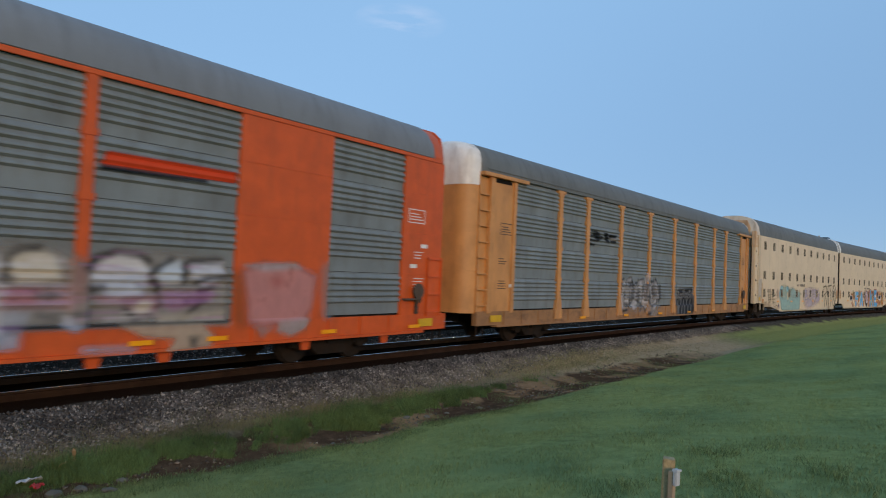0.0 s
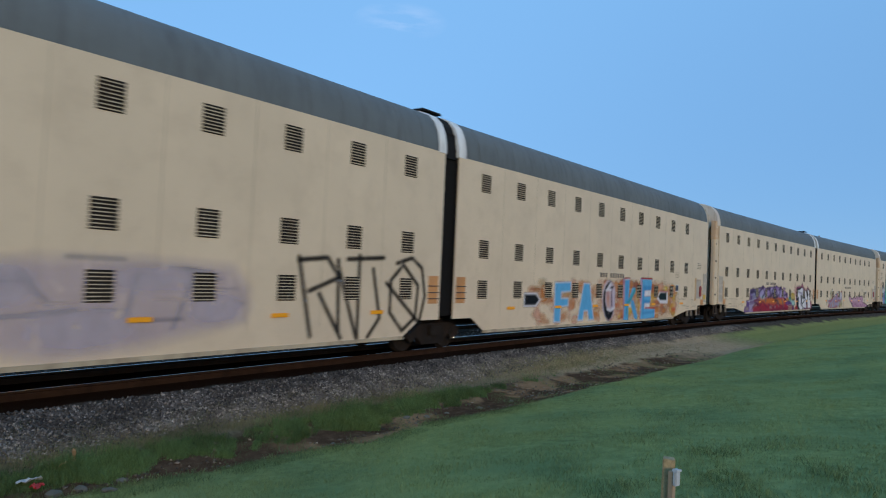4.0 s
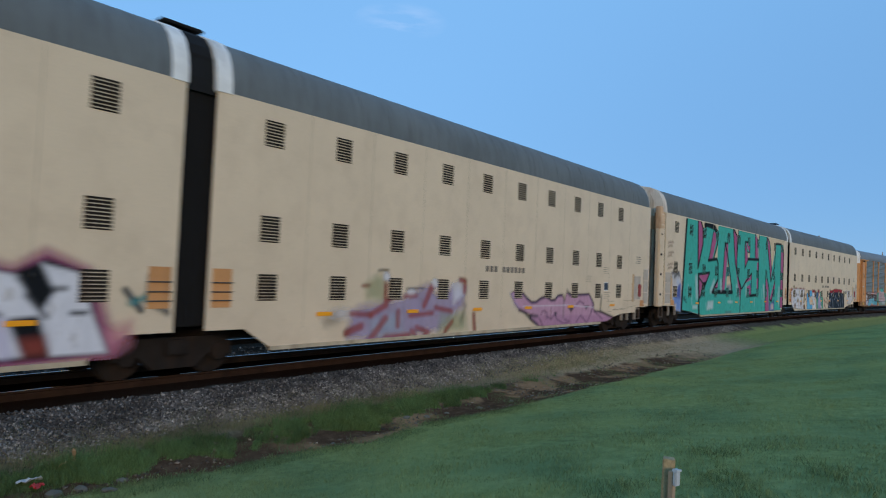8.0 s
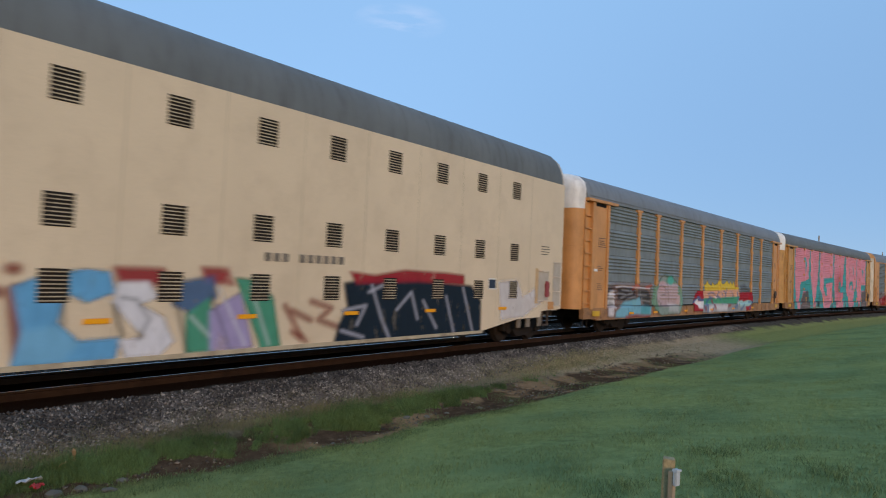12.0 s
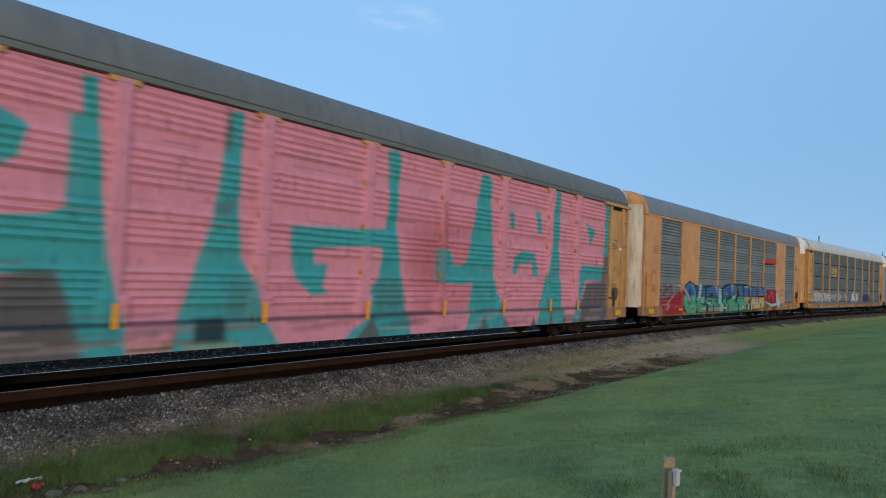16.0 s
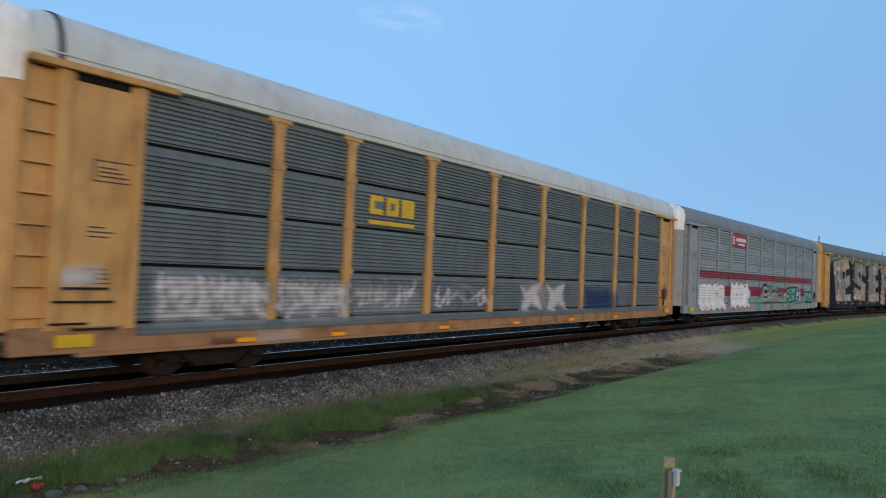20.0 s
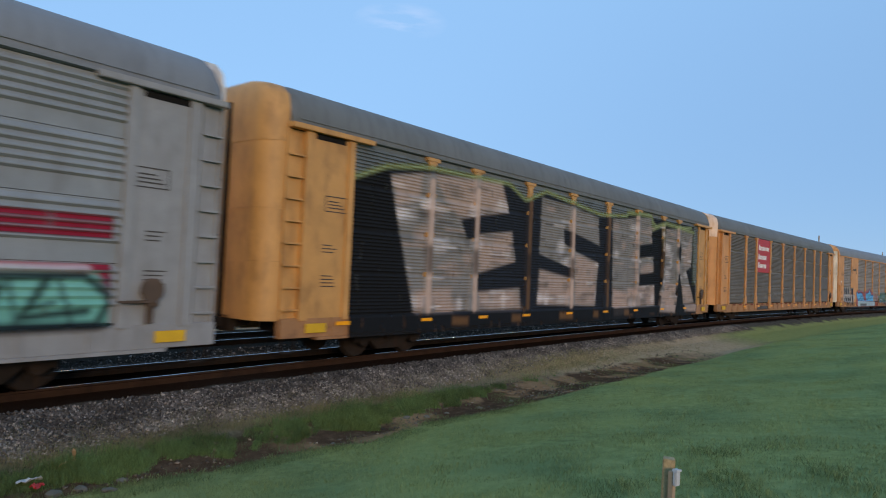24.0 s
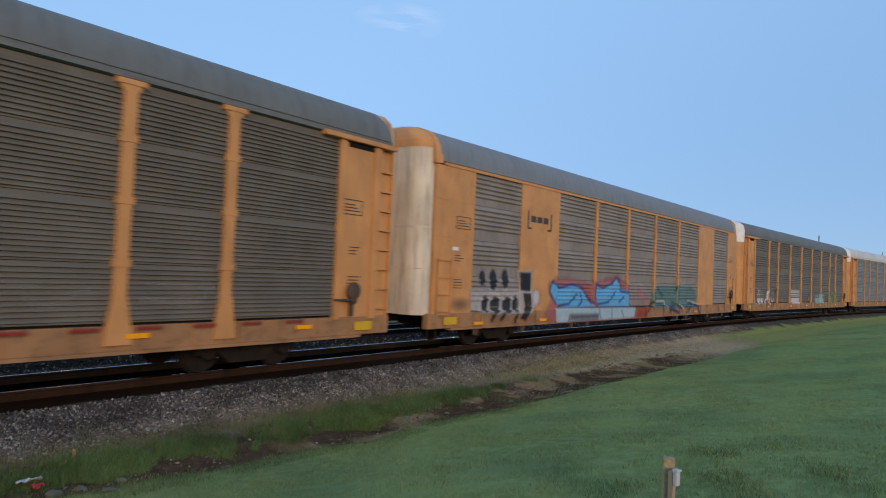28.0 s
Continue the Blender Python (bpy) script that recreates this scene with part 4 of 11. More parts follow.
        hang("roof_rail", shape("roof_rail", roof, rail), car, (0, y * (HALF - 0.0), 0))
    return car


def flush_car(label, body=TAN, sheet=GALV, roof=ROOF, hood=WHITE, door=None, group="auto-rack cars of the train"):
    """Auto rack whose sides are plain sheets with panelled bays between them."""
    car = tagged(new("autorack_car"), label, "freight car", group)
    std_common(car, body, roof, hood, door, flush=True)
    bays = [(-11.7, -9.3), (-6.95, -4.3), (-4.1, -1.5), (-1.3, 1.3), (1.5, 4.1), (4.3, 6.95), (9.3, 11.7)]
    solids = [(-13.42, -11.7), (-9.3, -6.95), (6.95, 9.3), (11.7, 13.26)]
    for y in (-1, 1):
        for a, b in bays:
            for z0, z1 in ROWS:
                z1 = min(z1, 5.0)
                me = shape(("panel", round(b - a, 3), round(z1 - z0, 3), "grouped"), sheet, lambda bm, L=b - a, h=z1 - z0: build_panel(bm, L, h, "grouped"))
                hang("side_panel", me, car, (a if y < 0 else b, y * 1.44, z0), flip=y > 0)
        for a, b in solids:
            L = round(b - a, 2)
            sheet_ob = hang("side_sheet", shape(("side_sheet", L), body, lambda bm: box(bm, 0, L, -0.05, 0.04, 1.0, 5.0, 0.008)), car, (a if y < 0 else b, y * 1.46, 0), flip=y > 0)
            for z in (2.05, 3.08, 4.1):
                hang("seam", shape(("seam", L), body, lambda bm: box(bm, 0.02, L - 0.02, -0.056, 0.0, -0.01, 0.01)), sheet_ob, (0, 0, z))
        for x in (-4.2, -1.4, 1.4, 4.2):
            def narrow(bm):
                box(bm, -0.1, 0.1, -0.06, 0.03, 1.0, 5.0, 0.008)
                for z in (2.05, 3.08, 4.1):
                    box(bm, -0.13, 0.13, -0.075, 0.0, z - 0.06, z + 0.06, 0.006)
            hang("side_post", shape("narrow_post", body, narrow), car, (x, y * 1.46, 0), flip=y > 0)
        for x in (-11.3, -8.85, -5.7, -4.5, 0.2, 4.5, 5.7, 8.85, 11.3):
            hang("sill_bracket", shape("sill_bracket", GRIME if body is TAN else body, lambda b: prism(b, [(-0.14, 0.58), (0.14, 0.58), (0.09, 0.36), (-0.09, 0.36)], -0.02, 0.02)), car, (x, y * (HALF - 0.14), 0))

        def rail(b):
            box(b, -13.1, 13.1, -0.03, 0.02, 5.0, 5.14, 0.006)
        hang("top_rail", shape("top_rail", body, rail), car, (0, y * (HALF - 0.03), 0))
    return car


# articulated tall cars: two units that share the truck between them
def tall_outline(first):
    """Side sheet of a unit, from its outer end at x=-21.27 to the joint at 0, with raised ends over the trucks."""
    return [(-21.27, 1.04), (-19.95, 1.0), (-19.88, 0.80), (-18.5, 0.78), (-16.6, 0.50), (-1.75, 0.50), (-1.15, 0.88), (-0.33, 0.88), (-0.33, 5.30), (-21.27, 5.30)]


def build_vent(b):
    """Louvred vent: dark opening, slats and a thin rim."""
    for k in range(8):
        z = -0.25 + 0.5 * (k + 0.5) / 8
        prism(b, [(-0.22, z - 0.016), (0.22, z - 0.016), (0.22, z + 0.004), (-0.22, z + 0.004)], -0.012, 0.0)


def tall_unit(label, mirrored, roof=ROOF, slat=None, rusty=False, group="auto-rack cars of the train"):
    """One unit of an articulated tall auto rack; its origin is under the joint."""
    car = tagged(new("autorack_unit"), label, "freight car", group)
    f = 1 if mirrored else -1     # the way in which the unit reaches from the joint

    def mx(x):
        return x if not mirrored else -x
    out = tall_outline(True)
    for y in (-1, 1):
        def sheet(b):
            prism(b, [(mx(x), z) for x, z in out], -0.02, 0.02)
        hang("side_sheet", shape(("tall_side", mirrored, y), CREAM, sheet), car, (0, y * HALF, 0), label="cream-painted flat steel side")
        xs = [mx(-20.0 + 1.83 * k) for k in range(11)] if not mirrored else [1.62 + 1.84 * k for k in range(10)]
        vent = shape("vent", IRON, lambda b: box(b, -0.225, 0.225, -0.004, 0.0, -0.26, 0.26))
        slats = shape("vent_slats", slat or CREAM_DIRTY, build_vent)
        for x in xs:
            for z in (4.72, 2.83, 1.68):
                v = hang("vent", vent, car, (x, y * (HALF + 0.021), z), flip=y > 0, label="dark louvred vent")
                if y < 0:
                    hang("slats", slats if abs(x) < 19.5 and not (z > 4 and -4.0 < x < -3.0) else shape("vent_slats", CREAM_DIRTY, build_vent), v)
        for x in (np.arange(-19.08, -1.0, 1.83) if not mirrored else np.arange(2.54, 20.0, 1.84)):
            hang("seam", shape("tall_seam", CREAM_DIRTY, lambda b: box(b, -0.006, 0.006, -0.0015, 0.0, 0.86, 5.28)), car, (float(x), y * (HALF + 0.02), 0), flip=y > 0)

        for x in ((-20.6, -19.86) if not mirrored else (18.67, 19.22, 19.95)):
            hang("hanger_plate", shape(("hanger_plate", mirrored), HANGER, lambda b: box(b, -0.12, 0.12, -0.02, 0.02, 0.5 if mirrored else 0.58, 1.03, 0.008)), car, (x, y * (HALF - 0.045), 0), label="stained plate hanging below the side, darkened for its shade")

        def lip(b):
            box(b, mx(-16.6), mx(-1.75), -0.05, 0.03, 0.44, 0.52) if not mirrored else box(b, 1.75, 16.6, -0.05, 0.03, 0.44, 0.52)
        hang("bottom_rail", shape(("bottom_rail", mirrored), CREAM_DIRTY, lip), car, (0, y * HALF, 0))
    lo, hi = (-21.3, -0.36) if not mirrored else (0.36, 21.2)
    # black filling stands for the shade inside the unit
    hang("core", shape(("tall_core", mirrored), DARK, lambda b: box(b, lo, hi, -1.46, 1.46, 0.98, 5.28)), car, label="near-black box for the unlit interior behind the side sheets")
    hang("roof", shape(("tall_roof", mirrored), roof, lambda b: build_roof(b, lo, hi, 5.30, 6.50, 0.0, 0.28 if mirrored else 0.0), True), car, label="high rounded grey roof")
    hang("roof_seams", shape(("tall_seams", mirrored), roof, lambda b: seams(b, lo, hi, 5.30, 6.50, 0.9)), car)
    # pale bands round the roof at the joint and at the outer end
    def band(b, xa, xb):
        prof = roof_profile(5.28, 6.53, HALF + 0.035)
        sweep(b, [[(x, y, z) for y, z in prof] + [(x, -1.3, 5.25), (x, 1.3, 5.25)][::-1] for x in (xa, xb)])
    ja, jb = (-0.62, -0.30) if not mirrored else (0.30, 0.62)
    hang("roof_band", shape(("roof_band", mirrored), WHITE, lambda b: band(b, ja, jb), True), car, label="pale band round the roof at the joint")
    oa, ob_ = (-21.63, -21.2) if not mirrored else (21.2, 21.75)
    if not mirrored:
        hang("end_hoop", shape("end_hoop", HOOP_CREAM, lambda b: band(b, oa, ob_), True), car, label="rust-streaked pale hoop round the car's end")
    # outer end: stained corrugated doors between two pierced corner columns
    e = -21.55 if not mirrored else 20.93
    def door(b):
        sweep(b, [*((door_ring(z, h, 0, d)) for z, h, d in ((1.0, 1.15, 0.26 if mirrored else 0.10), (5.4 if mirrored else 5.75, 1.15, 0.26 if mirrored else 0.10), (5.9 if mirrored else 6.2, 0.95, 0.2 if mirrored else 0.08), (6.1 if mirrored else 6.42, 0.6, 0.14 if mirrored else 0.06)))])
    tall_end = hang("end_door", shape(("tall_door", mirrored), DOOR_GREY, door, True), car, (e, 0, 0), flip=not mirrored, label="rust-stained corrugated end door")
    if mirrored:
        hang("end_cap", shape("tall_end_cap", HOOP_CREAM, lambda b: sweep(b, [[(x, y * f, 5.26 + (z - 5.26) * f) for y, z in roof_profile(5.26, 6.44, HALF - 0.02)] + [(x, 1.3, 5.2), (x, -1.3, 5.2)] for x, f in ((21.1, 1.0), (21.3, 0.99), (21.42, 0.93))]), True), car,
             label="pale cap behind the roof's end")
        for z in (5.15, 3.45, 2.05):
            hang("end_bracket", shape("end_bracket", CREAM_DIRTY, lambda b: box(b, 0.0, 0.30, -0.06, 0.06, -0.07, 0.07, 0.015)), car, (21.2, -1.25, z))
    else:
        # soot-streaked leaf over the face of the end, browner above
        hang("door_leaf", shape("door_leaf", DOOR_DARK, lambda b: box(b, 0.09, 0.12, -1.06, 1.06, 1.05, 4.5, 0.01)), tall_end, label="soot-streaked lower door leaf")
        hang("door_head", shape(("door_head", rusty), RUSTED, lambda b: sweep(b, [door_ring(4.5, 1.165, 0, 0.125), door_ring(5.77 if rusty else 5.12, 1.165, 0, 0.125)] + ([door_ring(6.22, 0.97, 0, 0.10)] if rusty else [])), True), tall_end,
             label="rust-brown upper part of the door")
    for k in range(0 if mirrored else 9):
        hang("door_rib", shape("door_rib", DOOR_RIB, lambda b: box(b, 0.08, 0.155, -0.035, 0.035, 1.1, 4.48, 0.01)), tall_end, (0, -0.92 + 1.84 * k / 8, 0))
    for y in (-1, 1):
        def column(b):
            box(b, -0.22, 0.26 if mirrored else 0.37, -0.10, 0.12, 1.0, 5.25 if mirrored else 5.5, 0.04)
            for k in range(0 if mirrored else 9):
                z = 1.3 + 0.48 * k
                box(b, -0.10, 0.14, -0.13, -0.09, z, z + 0.06, 0.008)

        ec = e if mirrored or y > 0 else e - 0.09
        for k in range(4 if y < 0 and not mirrored else 0):
            hang("column_opening", shape("column_opening", BLACK, lambda b: box(b, -0.06, 0.12, -0.104, -0.09, 0, 0.1, 0.004)), car, (ec, y * (HALF - 0.11), 1.5 + 0.9 * k))
        if not mirrored:
            hang("column_head", shape("column_head", RUSTED_ORANGE, lambda b: box(b, -0.24, 0.28, -0.125, 0.13, 4.5, 5.52, 0.03)), car, (ec, y * (HALF - 0.11), 0), flip=y > 0, label="orange-rusted column head")
        hang("corner_column", shape(("corner_column", mirrored), CREAM if mirrored or y < 0 else DOOR_RIB, column), car, (ec, y * (HALF - 0.11), 0), flip=y > 0, label="cream corner column with ladder steps")
        def step(b):
            for dx in (-0.2, 0.16):
                box(b, dx, dx + 0.05, -0.03, 0.03, 0.5, 1.04)
            box(b, -0.2, 0.21, -0.04, 0.04, 0.5, 0.54)
        hang("step", shape("tall_step", GRIME, step), car, (e + (0.2 if not mirrored else -0.55), y * (HALF - 0.1), 0))
        placard = shape("placard", TAN, lambda b: box(b, -0.2, 0.2, -0.006, 0.0, -0.13, 0.13, 0.003))
        if y < 0:
            hang("placard", placard, car, (-20.33 if not mirrored else 20.55, -HALF - 0.034, 1.17), label="ochre warning placard")
    def gear(b):
        box(b, lo, hi, -0.3, 0.3, 0.6, 1.0)
    hang("underframe", shape(("tall_gear", mirrored), IRON, gear), car)
    add_coupler(car, e - 0.55 if not mirrored else e + 0.55, not mirrored)
    add_truck(car, -19.6 if not mirrored else 19.6)
    if not mirrored:
        add_truck(car, 0.0, "shared truck under the joint")
        bellows = hang("bellows", shape("bellows", BLACK, lambda b: box(b, -0.31, 0.31, -1.33, 1.33, 0.95, 5.9)), car, label="black rubber bellows between the units")
        for k in range(5):
            hang("fold", shape("fold", BLACK, lambda b: box(b, -0.05, 0.05, -1.40, 1.40, 0.95, 5.9, 0.02)), bellows, (-0.27 + 0.135 * k, 0, 0))
        def cap(b):
            prof = roof_profile(5.2, 6.55, HALF - 0.06)
            sweep(b, [[(x, y, z) for y, z in prof] for x in (-0.3, 0.3)])
            box(b, -0.42, 0.42, -0.75, 0.75, 6.54, 6.60, 0.015)
        hang("bellows_cap", shape("bellows_cap", BLACK, cap), car)
    return car


# ---- the train, in the order in which it passes ----
CARS = []                # (thing, place along the train, truck offsets)


def join(car, u, a=-9.9, b=9.9):
    CARS.append((car, u, a, b))
    return car


c0 = join(flush_car("orange-red auto rack with grey panels and faded graffiti", ORANGE, GALV, ROOF_BLUE, ORANGE), -180.85)
c1 = join(post_car("tan auto rack with galvanized side panels and white hoods", TAN, GALV, ROOF, gusset=True), -152.25)
TEAL_SLAT = mat("teal_painted_slat", (0.05, 0.38, 0.30), 0.5)
JOINTS = (-115.8, -71.45, -27.14)
talls = []
for j, (front, back) in zip(JOINTS, (("cream articulated auto rack with pale blue graffiti", "cream articulated auto rack with orange and blue graffiti"),
                                     ("cream articulated auto rack with red and purple graffiti", "cream articulated auto rack with pink and lilac graffiti"),
                                     ("cream articulated auto rack under giant teal letters", "cream articulated auto rack with a strip of mixed graffiti"))):
    talls.append(join(tall_unit(front, False, slat=TEAL_SLAT if j == JOINTS[2] else None, rusty=j == JOINTS[0]), j, -19.6, 0.0))
    talls.append(join(tall_unit(back, True), j, 0.0, 19.6))
c5 = join(post_car("tan auto rack with bright graffiti along its base", TAN, GALV, ROOF_BLUE), 9.55)
c6 = join(post_car("tan auto rack covered in pink and teal graffiti", OCHRE, GALV_DARK, ROOF), 38.15)
c7 = join(flush_car("tan auto rack with grey bays and blue-green graffiti", TAN, GALV_BLUE, ROOF_BLUE, TAN, DOOR_PALE), 66.85)
c8 = join(post_car("ochre auto rack with dark panels and a white roof", OCHRE, GALV_DARK, ROOF_WHITE, WHITE, "fine"), 95.45)
c9 = join(post_car("silver-grey auto rack with dark red stripes", SILVER, GALV_LIGHT, ROOF_BLUE, WHITE), 124.0)
c10 = join(post_car("ochre auto rack under black and white block letters", OCHRE, GALV_DARK, ROOF, OCHRE, "close", True), 152.65)
c11 = join(post_car("tan auto rack with weathered panels and a red sign", TAN, GALV_OLD, ROOF, HOOD_PEACH, "close", True), 181.2)
c12 = join(flush_car("tan auto rack with pinkish-grey bays and blue graffiti", TAN, TAN_SHEET, ROOF_BLUE, TAN, DOOR_PALE), 209.85)
c13 = join(post_car("tan auto rack with weathered panels and pale tags", TAN, GALV_OLD, ROOF), 238.4)
c14 = join(post_car("tan auto rack with a white roof", TAN, GALV, ROOF_WHITE), 267.0)
join(post_car("tan auto rack with galvanized panels", TAN, GALV, ROOF), 295.6)


# ---- spray paint: coloured sheets that follow the pressed sides ----
INK = {"teal": (0.05, 0.38, 0.30), "pink": (0.38, 0.095, 0.195), "rose": (0.65, 0.245, 0.295), "lagoon": (0.03, 0.31, 0.31), "vermilion": (0.60, 0.06, 0.02), "black": (0.008, 0.009, 0.010), "ink": (0.014, 0.018, 0.024),
       "white": (0.68, 0.66, 0.66), "grey": (0.30, 0.295, 0.285), "blush": (0.52, 0.42, 0.38), "cream": (0.62, 0.485, 0.31), "sea": (0.02, 0.26, 0.26),
       "lime": (0.28, 0.36, 0.17), "sky": (0.10, 0.36, 0.58), "aqua": (0.29, 0.48, 0.45), "navy": (0.02, 0.05, 0.16), "blue": (0.045, 0.13, 0.26),
       "green": (0.05, 0.28, 0.17), "red": (0.36, 0.02, 0.03), "brick": (0.30, 0.06, 0.04), "sand": (0.42, 0.32, 0.16), "lilac": (0.36, 0.30, 0.48),
       "purple": (0.10, 0.05, 0.18), "mauve": (0.30, 0.18, 0.34), "orange": (0.52, 0.17, 0.03), "yellow": (0.62, 0.42, 0.05), "peach": (0.62, 0.33, 0.22),
       "postpink": (0.55, 0.39, 0.30), "ash": (0.20, 0.20, 0.19), "ashpink": (0.42, 0.315, 0.26), "dusk": (0.10, 0.10, 0.095), "mint": (0.16, 0.42, 0.30), "palepink": (0.46, 0.31, 0.305), "orchid": (0.45, 0.23, 0.31), "brown": (0.20, 0.10, 0.04), "plum": (0.34, 0.15, 0.30)}


def spray_material():
    m = bpy.data.materials.new("spray_paint")
    m.use_nodes = True
    n, l = m.node_tree.nodes, m.node_tree.links
    b, out = n["Principled BSDF"], n["Material Output"]
    b.inputs["Roughness"].default_value = 0.75
    b.inputs["Specular IOR Level"].default_value = 0.15
    at = n.new("ShaderNodeAttribute")
    at.attribute_name = "paint"
    tc, tx = n.new("ShaderNodeTexCoord"), n.new("ShaderNodeTexNoise")
    tx.inputs["Scale"].default_value, tx.inputs["Detail"].default_value = 5.0, 8.0
    mp = n.new("ShaderNodeMapping")
    mp.inputs["Scale"].default_value = (1.0, 1.0, 0.45)
    l.new(tc.outputs["Object"], mp.inputs["Vector"])
    l.new(mp.outputs["Vector"], tx.inputs["Vector"])
    r = n.new("ShaderNodeMapRange")
    r.inputs["To Min"].default_value, r.inputs["To Max"].default_value = 0.72, 1.28
    l.new(tx.outputs["Fac"], r.inputs["Value"])
    sc = n.new("ShaderNodeVectorMath")
    sc.operation = "SCALE"
    l.new(at.outputs["Color"], sc.inputs[0])
    l.new(r.outputs["Result"], sc.inputs["Scale"])
    l.new(sc.outputs["Vector"], b.inputs["Base Color"])
    wear = n.new("ShaderNodeMapRange")
    wear.inputs["From Min"].default_value, wear.inputs["From Max"].default_value = 0.72, 0.60
    wear.inputs["To Min"].default_value = 0.6
    l.new(tx.outputs["Fac"], wear.inputs["Value"])
    al = n.new("ShaderNodeMath")
    al.operation = "MULTIPLY"
    l.new(at.outputs["Alpha"], al.inputs[0])
    l.new(wear.outputs["Result"], al.inputs[1])
    clear, mx = n.new("ShaderNodeBsdfTransparent"), n.new("ShaderNodeMixShader")
    l.new(al.outputs["Value"], mx.inputs["Fac"])
    l.new(clear.outputs["BSDF"], mx.inputs[1])
    l.new(b.outputs["BSDF"], mx.inputs[2])
    l.new(mx.outputs["Shader"], out.inputs["Surface"])
    return m


SPRAY = spray_material()


class Paint:
    """Paint on the near side of a car, in metres along it and above the rail."""

    def __init__(self, car, kind, x0, x1, z0, z1, label, style="grouped"):
        self.car, self.kind, self.label = car, kind, label
        self.x = np.arange(x0, x1 + 0.001, 0.036)
        if kind == "tall":
            self.z = np.arange(z0, z1 + 0.001, 0.04)
            self.depth = np.full(len(self.z), HALF + 0.0225)
        else:
            zs = [0.56, 0.62, 0.68, 0.74, 0.80, 0.86, 0.92, 0.98, 1.04, 1.055]
            ds = [HALF + (0.042 if kind == "post" and style == "fine" else 0.034)] * 8 + [HALF + 0.034, HALF]
            wall = 1.455 if kind == "post" else 1.44
            for a, b in (ROWS_FINE if style == "fine" else ROWS):
                for z, d in ridge_profile(b - a, style):
                    if a + z > zs[-1] + 0.004:
                        za, da, zb, db = zs[-1], ds[-1], a + z, wall + 0.006 + d
                        cuts = int((zb - za) / 0.045) + 1
                        for q in range(1, cuts + 1):
                            zs.append(za + (zb - za) * q / cuts)
                            ds.append(da + (db - da) * q / cuts)
            zs, ds = np.array(zs), np.array(ds)
            keep = (zs >= z0 - 0.03) & (zs <= z1 + 0.03)
            self.z, self.depth = zs[keep], ds[keep]
        self.X, self.Z = np.meshgrid(self.x, self.z, indexing="ij")
        self.rgb = np.zeros(self.X.shape + (3,))
        self.a = np.zeros(self.X.shape)

    def lay(self, cover, ink):
        col = np.array(INK[ink]) if isinstance(ink, str) else np.array(ink)
        total = cover + self.a * (1 - cover)
        k = np.where(total > 1e-6, cover / np.maximum(total, 1e-6), 0)[..., None]
        self.rgb = self.rgb * (1 - k) + col * k
        self.a = total

    def distance(self, pts, closed):
        d = np.full(self.X.shape, 1e9)
        inside = np.zeros(self.X.shape, bool)
        n = len(pts)
        for i in range(n if closed else n - 1):
            (ax, az), (bx, bz) = pts[i], pts[(i + 1) % n]
            ex, ez = bx - ax, bz - az
            t = np.clip(((self.X - ax) * ex + (self.Z - az) * ez) / max(ex * ex + ez * ez, 1e-9), 0, 1)
            d = np.minimum(d, np.hypot(self.X - ax - t * ex, self.Z - az - t * ez))
            if closed and az != bz:
                hit = ((az > self.Z) != (bz > self.Z)) & (self.X < ax + ex * (self.Z - az) / (bz - az))
                inside ^= hit
        return np.where(inside, -d, d) if closed else d

    def poly(self, pts, ink, alpha=1.0, soft=0.03):
        self.lay(alpha * np.clip(0.5 - self.distance(pts, True) / (2 * soft), 0, 1), ink)

    def line(self, pts, width, ink, alpha=1.0, soft=0.03):
        self.lay(alpha * np.clip(0.5 - (self.distance(pts, False) - width / 2) / (2 * soft), 0, 1), ink)

    def oval(self, cx, cz, rx, rz, ink, alpha=1.0, soft=0.04):
        d = (np.hypot((self.X - cx) / rx, (self.Z - cz) / rz) - 1) * min(rx, rz)
        self.lay(alpha * np.clip(0.5 - d / (2 * soft), 0, 1), ink)

    def scrawl(self, x0, x1, z0, z1, inks, count, width, seed, alpha=0.9, loops=True):
        """Hand-style scrawl: letter-like strokes side by side."""
        rng = random.Random(seed)
        for k in range(count):
            cx = x0 + (x1 - x0) * (k + 0.5) / count
            w, h = (x1 - x0) / count * 0.6, (z1 - z0) / 2
            mz = (z0 + z1) / 2
            pts = [(cx + w * rng.uniform(-0.8, 0.8), mz + h * rng.uniform(-1, 1)) for _ in range(rng.randint(3, 6))]
            self.line(pts, width * rng.uniform(0.7, 1.3), rng.choice(inks), alpha)
            if loops and rng.random() < 0.5:
                for q in range(10):
                    a, b = q * 0.628, (q + 1) * 0.628
                    r = w * 0.5
                    self.line([(cx + r * math.cos(a), mz + h * 0.5 * math.sin(a)), (cx + r * math.cos(b), mz + h * 0.5 * math.sin(b))], width * 0.8, "black" if "black" in inks else inks[0], alpha)

    def streaks(self, x0, x1, z0, z1, inks, count, seed, alpha=0.4, width=0.05, length=0.8, floor=0.0):
        """Short level smears of grime and thin paint."""
        rng = random.Random(seed)
        for _ in range(count):
            x, z, w = rng.uniform(x0, x1), rng.uniform(z0, z1), length * rng.uniform(0.3, 1.3)
            d = np.maximum(np.abs(self.X - x) - w / 2, 0) * 0.35
            cover = np.clip(1.2 - np.hypot(d, self.Z - z) / (width * rng.uniform(0.6, 1.4)), 0, 1)
            self.lay(alpha * rng.uniform(0.5, 1) * cover * ((self.a > 0.3) & (self.rgb[..., 1] > floor)), rng.choice(inks))

